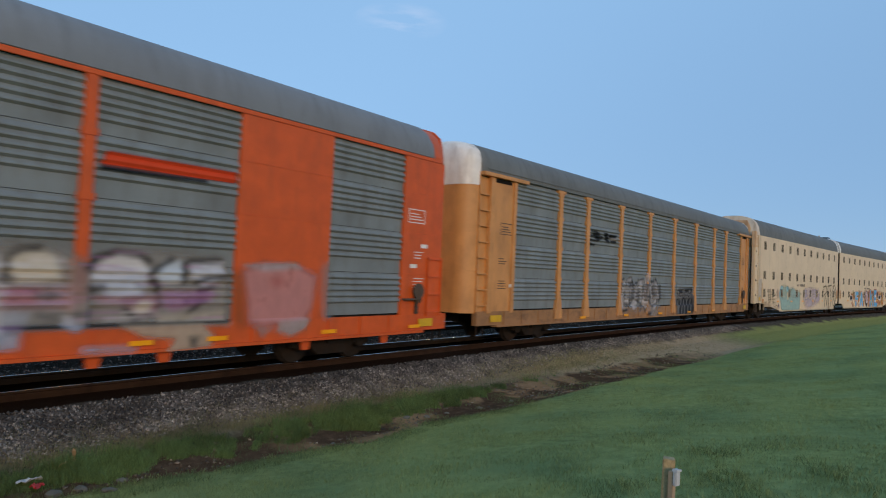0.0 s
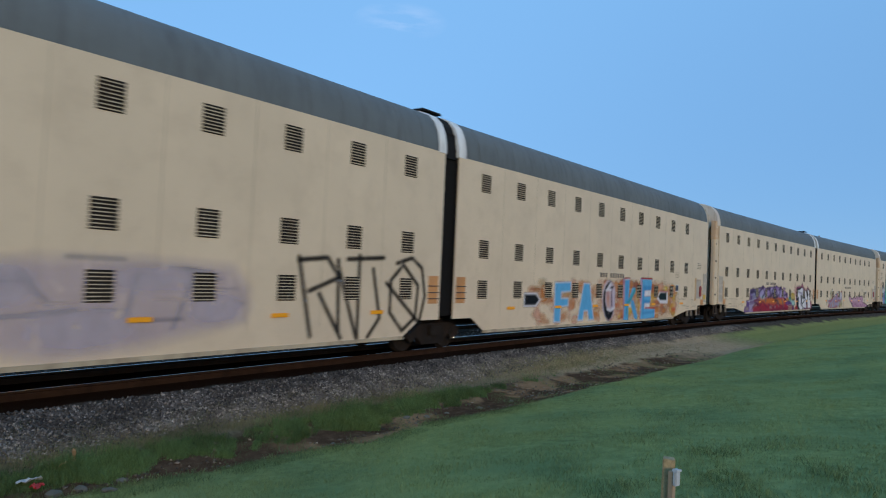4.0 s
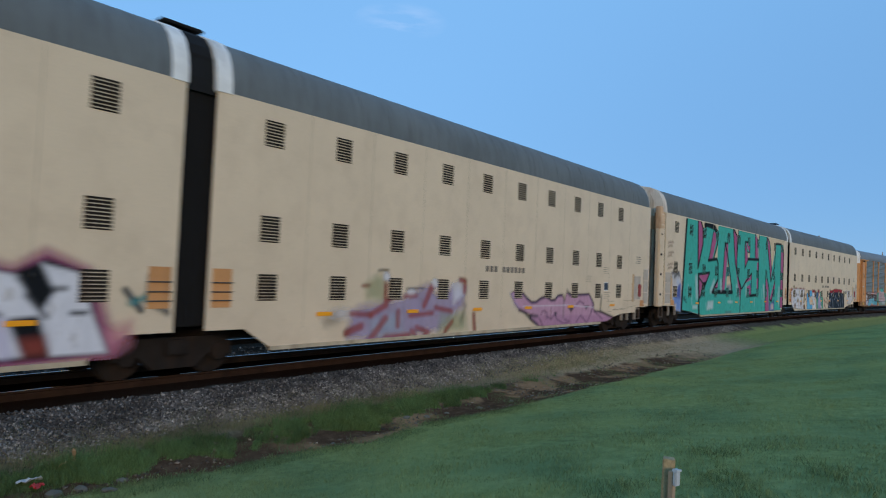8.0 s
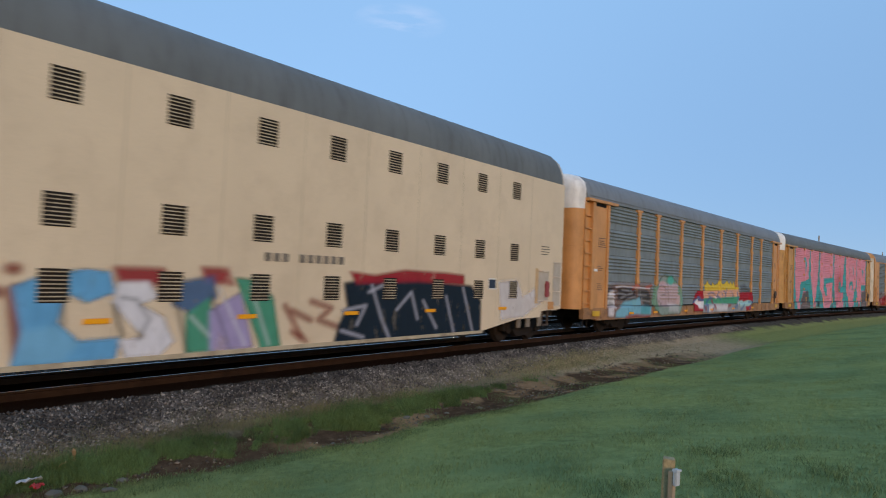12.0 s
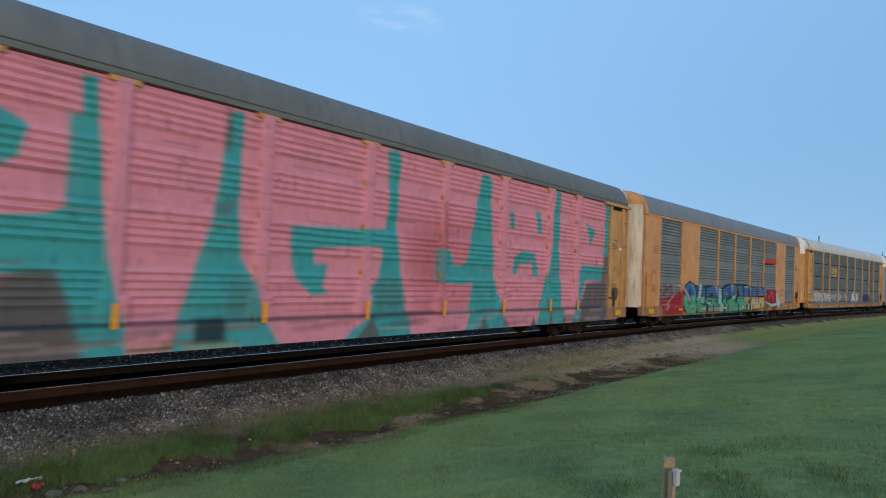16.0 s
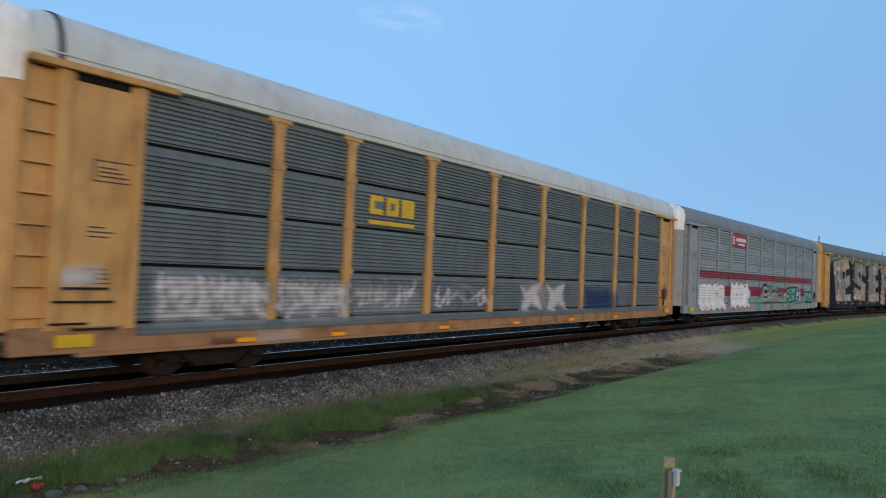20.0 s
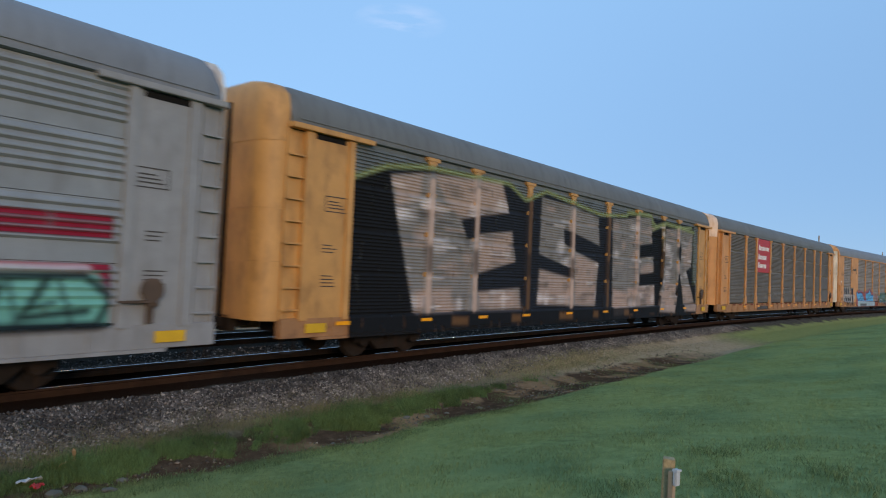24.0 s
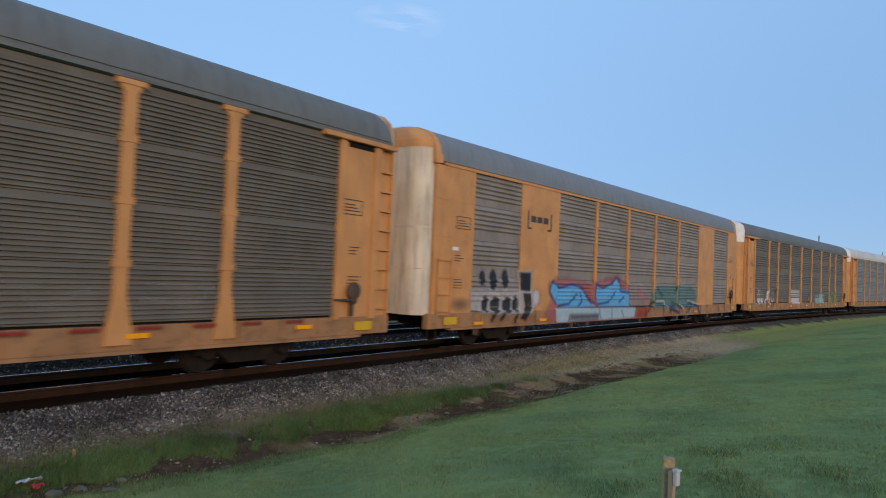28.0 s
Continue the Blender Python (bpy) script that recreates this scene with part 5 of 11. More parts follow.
    def blobs(self, x0, x1, z0, z1, inks, count, size, seed, alpha=0.85):
        """Overlapping soft shapes in several colours."""
        rng = random.Random(seed)
        for _ in range(count):
            self.oval(rng.uniform(x0, x1), rng.uniform(z0, z1), size * rng.uniform(0.5, 1.5), size * rng.uniform(0.4, 1.2), rng.choice(inks), alpha * rng.uniform(0.7, 1), 0.06)

    def letters(self, x0, x1, z0, z1, n, fill, rim, seed, base=None, rim_w=0.09, alpha=1.0):
        """A row of swollen block letters with a rim: each a lobed body with a counter or a notch."""
        rng = random.Random(seed)
        step = (x1 - x0) / n
        shapes = []
        for k in range(n):
            a, b = x0 + k * step - 0.08 * step, x0 + (k + 1) * step + 0.08 * step
            j = lambda v: v + rng.uniform(-0.08, 0.08) * (z1 - z0)
            m = (a + b) / 2
            shapes.append([(a + 0.1 * step, j(z0 + 0.05)), (a, j((z0 + z1) / 2)), (a + 0.15 * step, j(z1 - 0.1)), (m, j(z1)), (b - 0.1 * step, j(z1 - 0.12)),
                           (b, j((z0 + z1) / 2)), (b - 0.05 * step, j(z0)), (m + 0.1 * step, j(z0 + 0.1))])
        for s in shapes:
            self.line(s + s[:1], rim_w * 2, rim, alpha)
        for k, s in enumerate(shapes):
            self.poly(s, fill if isinstance(fill, str) else fill[k % len(fill)], alpha)
            if base:
                zc = z0 + (z1 - z0) * 0.42
                self.poly([(x, min(z, zc)) for x, z in s], base, alpha, 0.08)
            m = sum(p[0] for p in s) / len(s)
            kind = rng.randint(0, 2)
            if kind == 0:
                self.oval(m, z0 + (z1 - z0) * 0.62, step * 0.13, (z1 - z0) * 0.12, rim, alpha)
            elif kind == 1:
                self.line([(m, z0), (m + 0.05 * step, z0 + (z1 - z0) * 0.45)], rim_w, rim, alpha)
            else:
                self.line([(m - 0.3 * step, z0 + (z1 - z0) * 0.5), (m + 0.3 * step, z0 + (z1 - z0) * 0.55)], rim_w, rim, alpha)

    def done(self):
        nx, nz = self.X.shape
        Y = np.repeat(-self.depth[None, :], nx, 0)
        if self.kind == "post":
            for x in (-9.02, -7.05, -4.25, -1.42, 1.42, 4.25, 7.05, 9.02):
                on = np.abs(self.x - x) < 0.14
                Y[on] = np.minimum(Y[on], -(1.46 + 0.108))
                foot = (np.abs(self.X - x) < 0.27) & (self.Z < 1.52)
                Y[foot] = np.minimum(Y[foot], -(1.46 + 0.112))
            Y[np.abs(self.x) > 11.72] = np.minimum(Y[np.abs(self.x) > 11.72], -1.54)
        if self.kind == "flush":
            for a, b in ((-13.2, -11.68), (-9.32, -6.93), (6.93, 9.32), (11.68, 13.2)):
                on = (self.x > a) & (self.x < b)
                Y[on] = np.minimum(Y[on], -1.522)
            for x in (-4.2, -1.4, 1.4, 4.2):
                on = np.abs(self.x - x) < 0.14
                Y[on] = np.minimum(Y[on], -1.542)
        i = np.arange(nx - 1)[:, None] * nz + np.arange(nz - 1)[None, :]
        f = np.stack([i, i + nz, i + nz + 1, i + 1], -1)
        on = np.maximum.reduce([self.a[:-1, :-1], self.a[1:, :-1], self.a[1:, 1:], self.a[:-1, 1:]]) > 0.02
        f = f[on]
        used, inv = np.unique(f.ravel(), return_inverse=True)
        v = np.stack([self.X, Y, self.Z], -1).reshape(-1, 3)[used]
        me = raw_mesh("graffiti", v, inv.reshape(-1, 4), SPRAY)
        c = me.color_attributes.new("paint", "FLOAT_COLOR", "POINT")
        rgba = np.concatenate([self.rgb, self.a[..., None]], -1).reshape(-1, 4)[used]
        c.data.foreach_set("color", rgba.astype(np.float32).ravel())
        hang("graffiti", me, self.car, label=self.label)

# each piece of spray paint, car by car

p = Paint(talls[4], "tall", -21.2, -0.4, 0.5, 5.28, "giant teal and pink block letters with black outlines")
p.poly([(-20.4, 2.18), (-20.43, 2.56), (-19.56, 2.62), (-19.26, 2.22), (-19.22, 0.74), (-19.76, 0.81), (-20.3, 1.27)], "white", 0.65, 0.1)
p.poly([(-20.2, 1.49), (-19.88, 1.68), (-19.58, 2.01), (-19.36, 2.07), (-19.3, 0.77), (-19.83, 0.84), (-19.82, 1.1), (-20.18, 1.11)], (0.10, 0.21, 0.48), 0.85, 0.08)
p.poly([(-19.93, 1.49), (-19.61, 1.98), (-19.36, 2.07), (-19.33, 1.35), (-19.87, 1.42)], (0.055, 0.07, 0.26), 0.8, 0.1)
p.poly([(-19.83, 2.22), (-19.57, 2.25), (-19.59, 2.06), (-19.82, 2.04)], (0.36, 0.42, 0.55), 0.7, 0.08)
p.line([(-20.27, 2.68), (-20.08, 2.63), (-19.85, 2.58), (-19.65, 2.57)], 0.13, "ink", 0.9, 0.05)
p.line([(-19.98, 2.45), (-19.72, 2.51)], 0.1, "ink", 0.8, 0.05)
p.line([(-20.17, 2.37), (-19.92, 2.39), (-19.62, 2.44)], 0.2, "grey", 0.5, 0.08)
for k, z in enumerate((3.93, 3.76, 3.46, 3.31, 2.92, 2.75, 2.46, 2.3)):
    x, step = -20.97 + 0.03 * (k % 3), 0.1 - 0.02 * (k % 2)
    p.line([(x + step * q, z + (0.04 if q % 2 else -0.04) + 0.012 * q) for q in range(7)], 0.045, (0.30, 0.16, 0.12), 0.6, 0.04)
p.line([(-20.33, 2.53), (-20.08, 2.59), (-20.12, 2.36), (-19.77, 2.56), (-19.55, 2.44)], 0.12, "dusk", 0.8, 0.05)
p.poly([(-18.81, 5.31), (-17.23, 5.35), (-16.16, 5.12), (-14.42, 5.26), (-11.76, 5.26), (-7.75, 5.26), (-5.3, 5.28), (-2.51, 5.22), (-1.49, 5), (-1.82, 0.55), (-10.22, 0.44), (-16.39, 0.5), (-18.02, 0.72), (-19.2, 0.82)], "teal")
p.poly([(-17, 5.34), (-16.26, 5.3), (-16.05, 5.19), (-16.41, 4.72), (-16.56, 4.56), (-16.64, 4.95)], "cream")
p.poly([(-15.22, 5.34), (-14.4, 5.33), (-14.42, 4.83), (-14.97, 5.11)], "cream")
p.poly([(-14.51, 4.24), (-14.4, 4.24), (-14.41, 3.52), (-14.95, 3.5)], "cream")
p.poly([(-12.72, 3.58), (-12.38, 2.79), (-11.98, 1.86), (-12.87, 1.79), (-12.84, 2.44)], "cream")
p.poly([(-11.76, 5.35), (-11.08, 5.29), (-11.12, 4.82), (-11.28, 4.95)], "cream")
p.poly([(-9.19, 4.06), (-8.83, 4.08), (-8.87, 3.78), (-9.19, 3.78)], "cream")
p.poly([(-7.68, 5.27), (-7.05, 5.27), (-7.12, 4.9), (-7.36, 5.05)], "cream")
p.poly([(-5.17, 5.3), (-1.22, 5.25), (-1.37, 4.71), (-2.05, 4.95), (-3.31, 4.97), (-3.35, 4.59), (-4.12, 3.25), (-4.52, 4.78)], "cream")
p.poly([(-11.28, 4.95), (-11.09, 4.94), (-11.07, 3.82), (-11.21, 3.81)], "grey", 0.8)
p.poly([(-17.32, 5.32), (-17.01, 5.34), (-16.65, 4.93), (-16.59, 4.14), (-17.13, 2.91)], "pink")
p.poly([(-17.05, 2.52), (-15.54, 2.67), (-16.01, 2.18), (-16.46, 2.16)], "pink")
p.poly([(-17.06, 2.4), (-16.46, 2.11), (-16.84, 1.42), (-17, 1.46)], "pink")
p.poly([(-15.08, 4.9), (-14.49, 4.75), (-15.14, 3.44), (-15.71, 3.36)], "pink")
p.poly([(-15.04, 1.67), (-14.23, 2.31), (-14.27, 1.75)], "pink")
p.poly([(-13.2, 4.36), (-12.78, 3.93), (-13.15, 1.83), (-13.58, 1.78)], "pink")
p.poly([(-13.15, 4.39), (-12.78, 4.41), (-12.71, 3.79)], "pink")
p.poly([(-11.93, 5.29), (-11.56, 5.21), (-11.26, 4.92), (-11.17, 2.87), (-10.29, 1.95), (-10.42, 1.12), (-10.87, 2.06), (-11.54, 3.42)], "pink")
p.poly([(-9.75, 4.63), (-9.31, 4.05), (-9.16, 3.65), (-9.71, 3.14)], "pink")
p.poly([(-9.6, 4.68), (-8.83, 4.71), (-8.83, 4.13), (-9.28, 4.26)], "pink")
p.poly([(-7.8, 5.22), (-7.39, 5.05), (-7.19, 3.75), (-7.74, 3.74)], "pink")
p.poly([(-7.36, 3.57), (-7, 3.54), (-6.96, 1.56), (-7.31, 1.56)], "pink")
p.poly([(-10.22, 1.9), (-9.46, 2.47), (-8.38, 2.87), (-8.4, 2.49), (-9.51, 2.27)], "pink")
p.poly([(-9.23, 2.03), (-8.59, 2.19), (-8.42, 1.56), (-9.16, 1.48)], "pink")
p.poly([(-5.37, 5.23), (-4.75, 4.92), (-4.12, 3.2), (-4.31, 2.44), (-4.96, 4.11)], "pink")
p.poly([(-5.45, 2.87), (-4.83, 2.05), (-4.57, 0.47), (-5.42, 0.48)], "pink")
p.poly([(-4.44, 1.26), (-3.33, 2.6), (-3.29, 2.02), (-4.03, 1.13)], "pink")
p.poly([(-1.97, 4.86), (-1.37, 4.71), (-1.28, 0.71), (-1.94, 0.69)], "pink")
p.poly([(-16.51, 2.14), (-15.94, 2.2), (-16.75, 1.39)], "black")
p.poly([(-8.77, 2.21), (-8.35, 2.33), (-8.38, 1.85)], "blue", 0.8)
p.poly([(-12.82, 2.09), (-12.07, 2.14), (-11.98, 1.85), (-12.87, 1.79)], "blue", 0.6, 0.08)
p.line([(-18.79, 5.32), (-19.19, 0.8)], 0.2, "black")
p.line([(-17.32, 5.32), (-17.18, 2.89), (-16.58, 4.14), (-16.64, 4.93), (-17, 5.34)], 0.14, "black")
p.line([(-16.33, 5.11), (-16.05, 5.19), (-14.97, 5.11), (-14.47, 4.8)], 0.3, "black")
p.line([(-14.49, 4.76), (-14.48, 4.22), (-14.96, 3.46)], 0.14, "black")
p.line([(-15.06, 4.99), (-15.71, 3.32)], 0.08, "black")
p.line([(-15.76, 3.33), (-14.5, 3.45), (-14.29, 3.21), (-14.23, 2.37), (-15.1, 1.69), (-11.87, 1.69), (-12.78, 3.71), (-13.25, 4.39)], 0.16, "black")
p.line([(-14.93, 1.7), (-11.87, 1.7)], 0.22, "black")
p.line([(-13.58, 1.78), (-13.26, 4.36), (-12.78, 4.41)], 0.1, "black")
p.line([(-17.11, 2.58), (-15.51, 2.7), (-16.01, 2.15), (-16.8, 1.4), (-17, 1.41)], 0.13, "black")
p.line([(-17.07, 2.44), (-16.46, 2.13), (-15.96, 2.18)], 0.1, "black")
p.line([(-17.07, 2.49), (-16.88, 0.57)], 0.2, "black")
p.line([(-11.97, 5.31), (-11.46, 3.31), (-10.43, 1.89), (-10.42, 1.1), (-10.43, 0.47)], 0.12, "black")
p.line([(-11.92, 5.28), (-11.26, 4.92), (-11.15, 2.81), (-10.2, 1.89), (-9.45, 2.35), (-8.38, 2.85), (-8.44, 1.56)], 0.12, "black")
p.line([(-11.04, 5.25), (-11.17, 3.69)], 0.1, "black")
p.line([(-9.21, 1.48), (-6.98, 1.56), (-7.01, 3.74), (-9.16, 3.68)], 0.17, "black")
p.line([(-9.7, 3.12), (-9.79, 4.66), (-8.83, 4.71), (-8.85, 4.1)], 0.12, "black")
p.line([(-9.7, 3.12), (-9.14, 3.65)], 0.1, "black")
p.line([(-7.85, 5.22), (-7.76, 3.71)], 0.12, "black")
p.line([(-6.99, 5.2), (-7.04, 3.78)], 0.1, "black")
p.line([(-5.4, 5.24), (-4.28, 2.44), (-3.52, 3.36), (-3.31, 4.95), (-1.98, 4.99), (-1.31, 4.46), (-1.37, 2.29), (-1.32, 0.71)], 0.15, "black")
p.line([(-5.34, 5.24), (-4.72, 4.96), (-4.12, 3.14)], 0.1, "black")
p.line([(-5.44, 3.12), (-5.42, 0.48)], 0.12, "black")
p.line([(-5.44, 3.12), (-4.71, 2.06), (-4.44, 1.26), (-4.03, 1.13), (-3.3, 2.6)], 0.13, "black")
p.line([(-2.04, 4.85), (-1.98, 0.73)], 0.1, "black")
p.line([(-9.7, 4.58), (-9.27, 4.08), (-8.81, 4.1)], 0.07, "black")
p.line([(-17.36, 2.39), (-17.2, 1.45)], 0.3, "white", 0.45, 0.1)
p.line([(-14.82, 2.24), (-15.28, 1.74)], 0.24, "white", 0.45, 0.1)
p.line([(-13.77, 2.29), (-13.69, 1.86)], 0.26, "white", 0.45, 0.1)
p.line([(-11.11, 2.05), (-10.95, 1.68)], 0.2, "white", 0.45, 0.1)
p.line([(-5.88, 2.11), (-5.69, 1.45)], 0.24, "white", 0.45, 0.1)
p.line([(-2.29, 2.02), (-2.29, 1.02)], 0.24, "white", 0.45, 0.1)
p.line([(-9.38, 2.09), (-9.35, 1.59)], 0.18, "white", 0.45, 0.1)
p.poly([(-15.69, 1.21), (-14.84, 1.24), (-14.87, 0.82), (-15.76, 0.75)], "white", 0.55, 0.06)
p.poly([(-17.75, 1.02), (-17.14, 1.04), (-17.13, 0.83), (-17.77, 0.85)], "white", 0.5, 0.06)
p.poly([(-12.94, 0.66), (-11.9, 0.66), (-11.92, 0.51), (-12.93, 0.5)], "dusk", 0.5, 0.05)
p.line([(-12.54, 1.17), (-11.78, 1.15)], 0.12, "white", 0.4, 0.06)
p.poly([(-7.3, 5.0), (-7.02, 5.03), (-6.98, 3.84), (-7.16, 3.84)], "grey", 0.75, 0.04)
p.poly([(-4.6, 1.25), (-4.3, 0.95), (-3.35, 1.3), (-3.33, 0.5), (-4.62, 0.5)], (0.055, 0.095, 0.20), 0.9, 0.05)
p.poly([(-4.4, 0.88), (-3.95, 1.05), (-3.45, 0.95), (-3.5, 0.62), (-4.35, 0.58)], "lilac", 0.75, 0.06)
p.poly([(-4.05, 0.92), (-3.75, 1.0), (-3.55, 0.66), (-3.95, 0.62)], "cream", 0.8, 0.05)
for x, z, h in ((-18.4, 2.0, 0.5), (-17.9, 1.5, 0.4), (-15.9, 1.1, 0.3), (-12.2, 1.4, 0.3), (-10.6, 1.5, 0.5), (-6.2, 1.9, 0.6), (-5.9, 1.3, 0.4), (-2.6, 1.7, 0.6), (-2.4, 1.1, 0.3), (-7.7, 1.3, 0.4)):
    p.line([(x, z), (x + 0.04, z - h)], 0.07, "white", 0.4, 0.06)
for q in ([(-19.15, 1.35), (-18.79, 1.34), (-18.71, 1.19), (-18.5, 1.18)],
          [(-18.96, 1.43), (-18.74, 1.44), (-18.87, 1.27), (-18.61, 1.3)]):
    p.line(q, 0.05, "ink", 0.8, 0.04)
p.done()

p = Paint(c10, "post", -11.72, 11.68, 0.58, 5.05, "huge pale block letters on black with a green edge", "close")
p.poly([(-11.87, 4.09), (-10.66, 4.6), (-9.26, 4.76), (-5.42, 4.84), (-4.25, 4.5), (-3.23, 4.84), (0.8, 4.46), (5.24, 4.86), (11.06, 4.92), (11.21, 0.79), (2.13, 0.6), (-3.42, 0.75), (-9.38, 0.68), (-12.01, 0.74)], "ink")
p.poly([(-11.66, 0.71), (-11.97, 0.73), (-11.92, 2.01), (-11.87, 4.09), (-10.66, 4.6), (-10.49, 4.38), (-9.38, 0.68)], "black")
p.poly([(-10.51, 4.44), (-9.26, 4.65), (-5.81, 4.89), (-5.4, 4.03), (-6.87, 3.82), (-7.72, 3.62), (-7.41, 3.07), (-7.17, 3.09), (-6.95, 3.24), (-5.17, 3.45), (-4.94, 2.56), (-6.88, 2.15), (-6.85, 1.6), (-4.67, 1.72), (-4.54, 1.1), (-9.49, 1.09), (-10.33, 3.75)], "ash", 1, 0.04)
p.poly([(-3.48, 4.71), (-1.35, 4.62), (0.61, 4.42), (0.74, 3.38), (-1.04, 3.68), (-1.98, 3.8), (-1.92, 3.29), (-1.23, 3.1), (0.7, 2.7), (0.53, 1.11), (-3.54, 1.24), (-3.47, 2.34), (-1.19, 2.08), (-1.14, 2.42), (-3.53, 2.86)], "ash", 1, 0.04)
p.poly([(1.84, 4.49), (5.7, 4.8), (5.78, 3.79), (4.46, 3.59), (4.36, 3.18), (6.07, 3.06), (5.88, 2.52), (4.42, 2.38), (4.59, 1.87), (6.16, 1.89), (6, 0.94), (2.04, 0.71)], "ash")
p.poly([(7.19, 4.33), (10.78, 4.64), (10.89, 3.3), (9.46, 2.76), (11.01, 1.83), (11.09, 0.8), (9.9, 0.79), (8.66, 2.27), (8.24, 0.83), (6.97, 0.72)], "ash")
p.poly([(-8.91, 4.63), (-5.81, 4.87), (-5.43, 4.05), (-6.87, 3.82), (-7.84, 3.62)], "ashpink", 0.7, 0.1)
p.poly([(-6.83, 3.2), (-5.23, 3.4), (-5, 2.59), (-6.82, 2.18)], "ashpink", 0.7, 0.1)
p.poly([(-6.84, 1.58), (-4.7, 1.7), (-4.58, 1.12), (-6.93, 1.12)], "ashpink", 0.7, 0.1)
p.poly([(-10.44, 4.4), (-9.38, 4.59), (-9.42, 3.99), (-10.18, 3.73)], "ashpink", 0.7, 0.1)
p.poly([(-9.48, 1.61), (-8.03, 1.71), (-7.99, 1.11), (-9.45, 1.1)], "ashpink", 0.7, 0.1)
p.poly([(-3.47, 2.33), (-1.31, 2.06), (-1.25, 1.19), (-3.54, 1.26)], "ashpink", 0.7, 0.1)
p.poly([(-1.12, 2.98), (0.64, 2.68), (0.49, 1.17), (-1.01, 1.21)], "ashpink", 0.7, 0.1)
p.poly([(2.04, 1.75), (3.78, 1.57), (3.63, 0.82), (2.04, 0.75)], "ashpink", 0.85, 0.12)
p.poly([(4.59, 1.81), (6.07, 1.87), (5.95, 0.98), (4.53, 0.92)], "ashpink", 0.85, 0.12)
p.poly([(7.07, 1.35), (8.21, 1.24), (8.13, 0.85), (7.02, 0.79)], "ashpink", 0.85, 0.12)
for q in range(120):
    rng = random.Random(300 + q)
    p.lay(0.5 * np.clip(1.3 - np.hypot((p.X - rng.uniform(-10.6, 3.2)) / rng.uniform(0.12, 0.5), (p.Z - rng.uniform(0.9, 4.6)) / rng.uniform(0.08, 0.3)), 0, 1) * (p.rgb[..., 1] > 0.1), rng.choice(("dusk", "ash", "ashpink", "dusk", "dusk", "white")))
p.streaks(-11.7, 10.9, 1.0, 4.7, ["dusk", "dusk", "ink", "ashpink", "white"], 190, 14, 0.55, 0.06, 0.7, 0.1)
p.poly([(-11.72, 0.4), (10.9, 0.4), (10.9, 1.03), (-11.72, 1.03)], "black", 0.93, 0.02)
for x, w in ((-8.0, 0.7), (-5.1, 0.5), (-2.2, 0.9), (0.3, 0.4), (3.0, 0.8), (5.6, 0.5), (8.2, 0.6)):
    p.poly([(x, 0.72), (x + w, 0.70), (x + w, 0.92), (x, 0.95)], "brown", 0.6, 0.05)
for x, ink in ((-7.05, "postpink"), (-1.42, "postpink"), (4.25, "postpink"), (9.02, "postpink"), (-4.25, "brown"), (-9.02, "postpink"), (1.42, "brown"), (7.05, "dusk")):
    p.line([(x, 1.15), (x, 4.45)], 0.2, ink, 0.75 if ink == "postpink" else 0.55, 0.03)
    p.line([(x, 2.2), (x, 2.7)], 0.24, "black", 0.7, 0.08)
p.line([(-11.87, 4.16), (-10.67, 4.62), (-9.26, 4.81), (-5.42, 4.9), (-4.47, 4.51), (-3.18, 4.93), (0.79, 4.55), (1.83, 4.62), (5.23, 4.9), (6.43, 4.49), (10.76, 4.84)], 0.11, "lime", 0.75, 0.06)
p.poly([(3.21, 4.87), (4.36, 4.98), (5.71, 4.99), (5.83, 4.38), (7.3, 4.78), (8.94, 4.68), (11.1, 4.62), (10.91, 3.79), (10.97, 2.4), (11.5, 2.01), (11.63, 1.09), (11.52, 0.59), (6.51, 0.72), (3.45, 0.75)], "black", 1, 0.05)
p.poly([(3.22, 4.61), (4.02, 4.73), (5.64, 4.87), (5.82, 3.77), (4.32, 3.6), (4.29, 3.07), (6.01, 3.19), (6.05, 2.55), (4.39, 2.4), (4.39, 1.88), (6.16, 1.96), (6.29, 1.08), (3.43, 1.05)], "ash", 1, 0.05)
p.poly([(3.39, 1.79), (6.16, 1.92), (6.27, 1.12), (3.43, 1.08)], "ashpink", 0.75, 0.08)
p.poly([(4.68, 2.65), (5.47, 2.93), (6.01, 2.77), (6.01, 2.55), (4.7, 2.45)], "ashpink", 0.6, 0.1)
p.poly([(7.41, 4.52), (8.94, 4.63), (10.97, 4.55), (10.95, 3.79), (10.83, 2.89), (10.15, 2.7), (10.72, 2), (11.36, 1.18), (9.91, 1.09), (9.58, 1.97), (9.14, 2.54), (8.97, 2.49), (8.78, 1.12), (8.54, 0.73), (6.76, 0.81), (6.88, 1.59), (7.08, 2.54), (7.35, 4.02)], "ash", 1, 0.05)
p.poly([(6.88, 1.59), (7.66, 2.09), (8.79, 1.95), (8.6, 0.73), (6.76, 0.81)], "ashpink", 0.75, 0.1)
p.poly([(9.52, 1.97), (10.72, 2), (11.31, 1.18), (9.91, 1.09)], "ashpink", 0.6, 0.1)
p.poly([(9.73, 3.46), (10.77, 4.37), (10.79, 2.98), (9.89, 2.82)], "ashpink", 0.5, 0.12)
p.poly([(9.89, 1.04), (11.56, 1.1), (11.51, 0.71), (9.9, 0.76)], "ashpink", 0.8, 0.05)
p.oval(9.17, 3.54, 0.3, 0.46, "black", 1, 0.06)
p.poly([(10.23, 2.65), (10.84, 2.69), (10.73, 2.29)], "black", 1, 0.04)
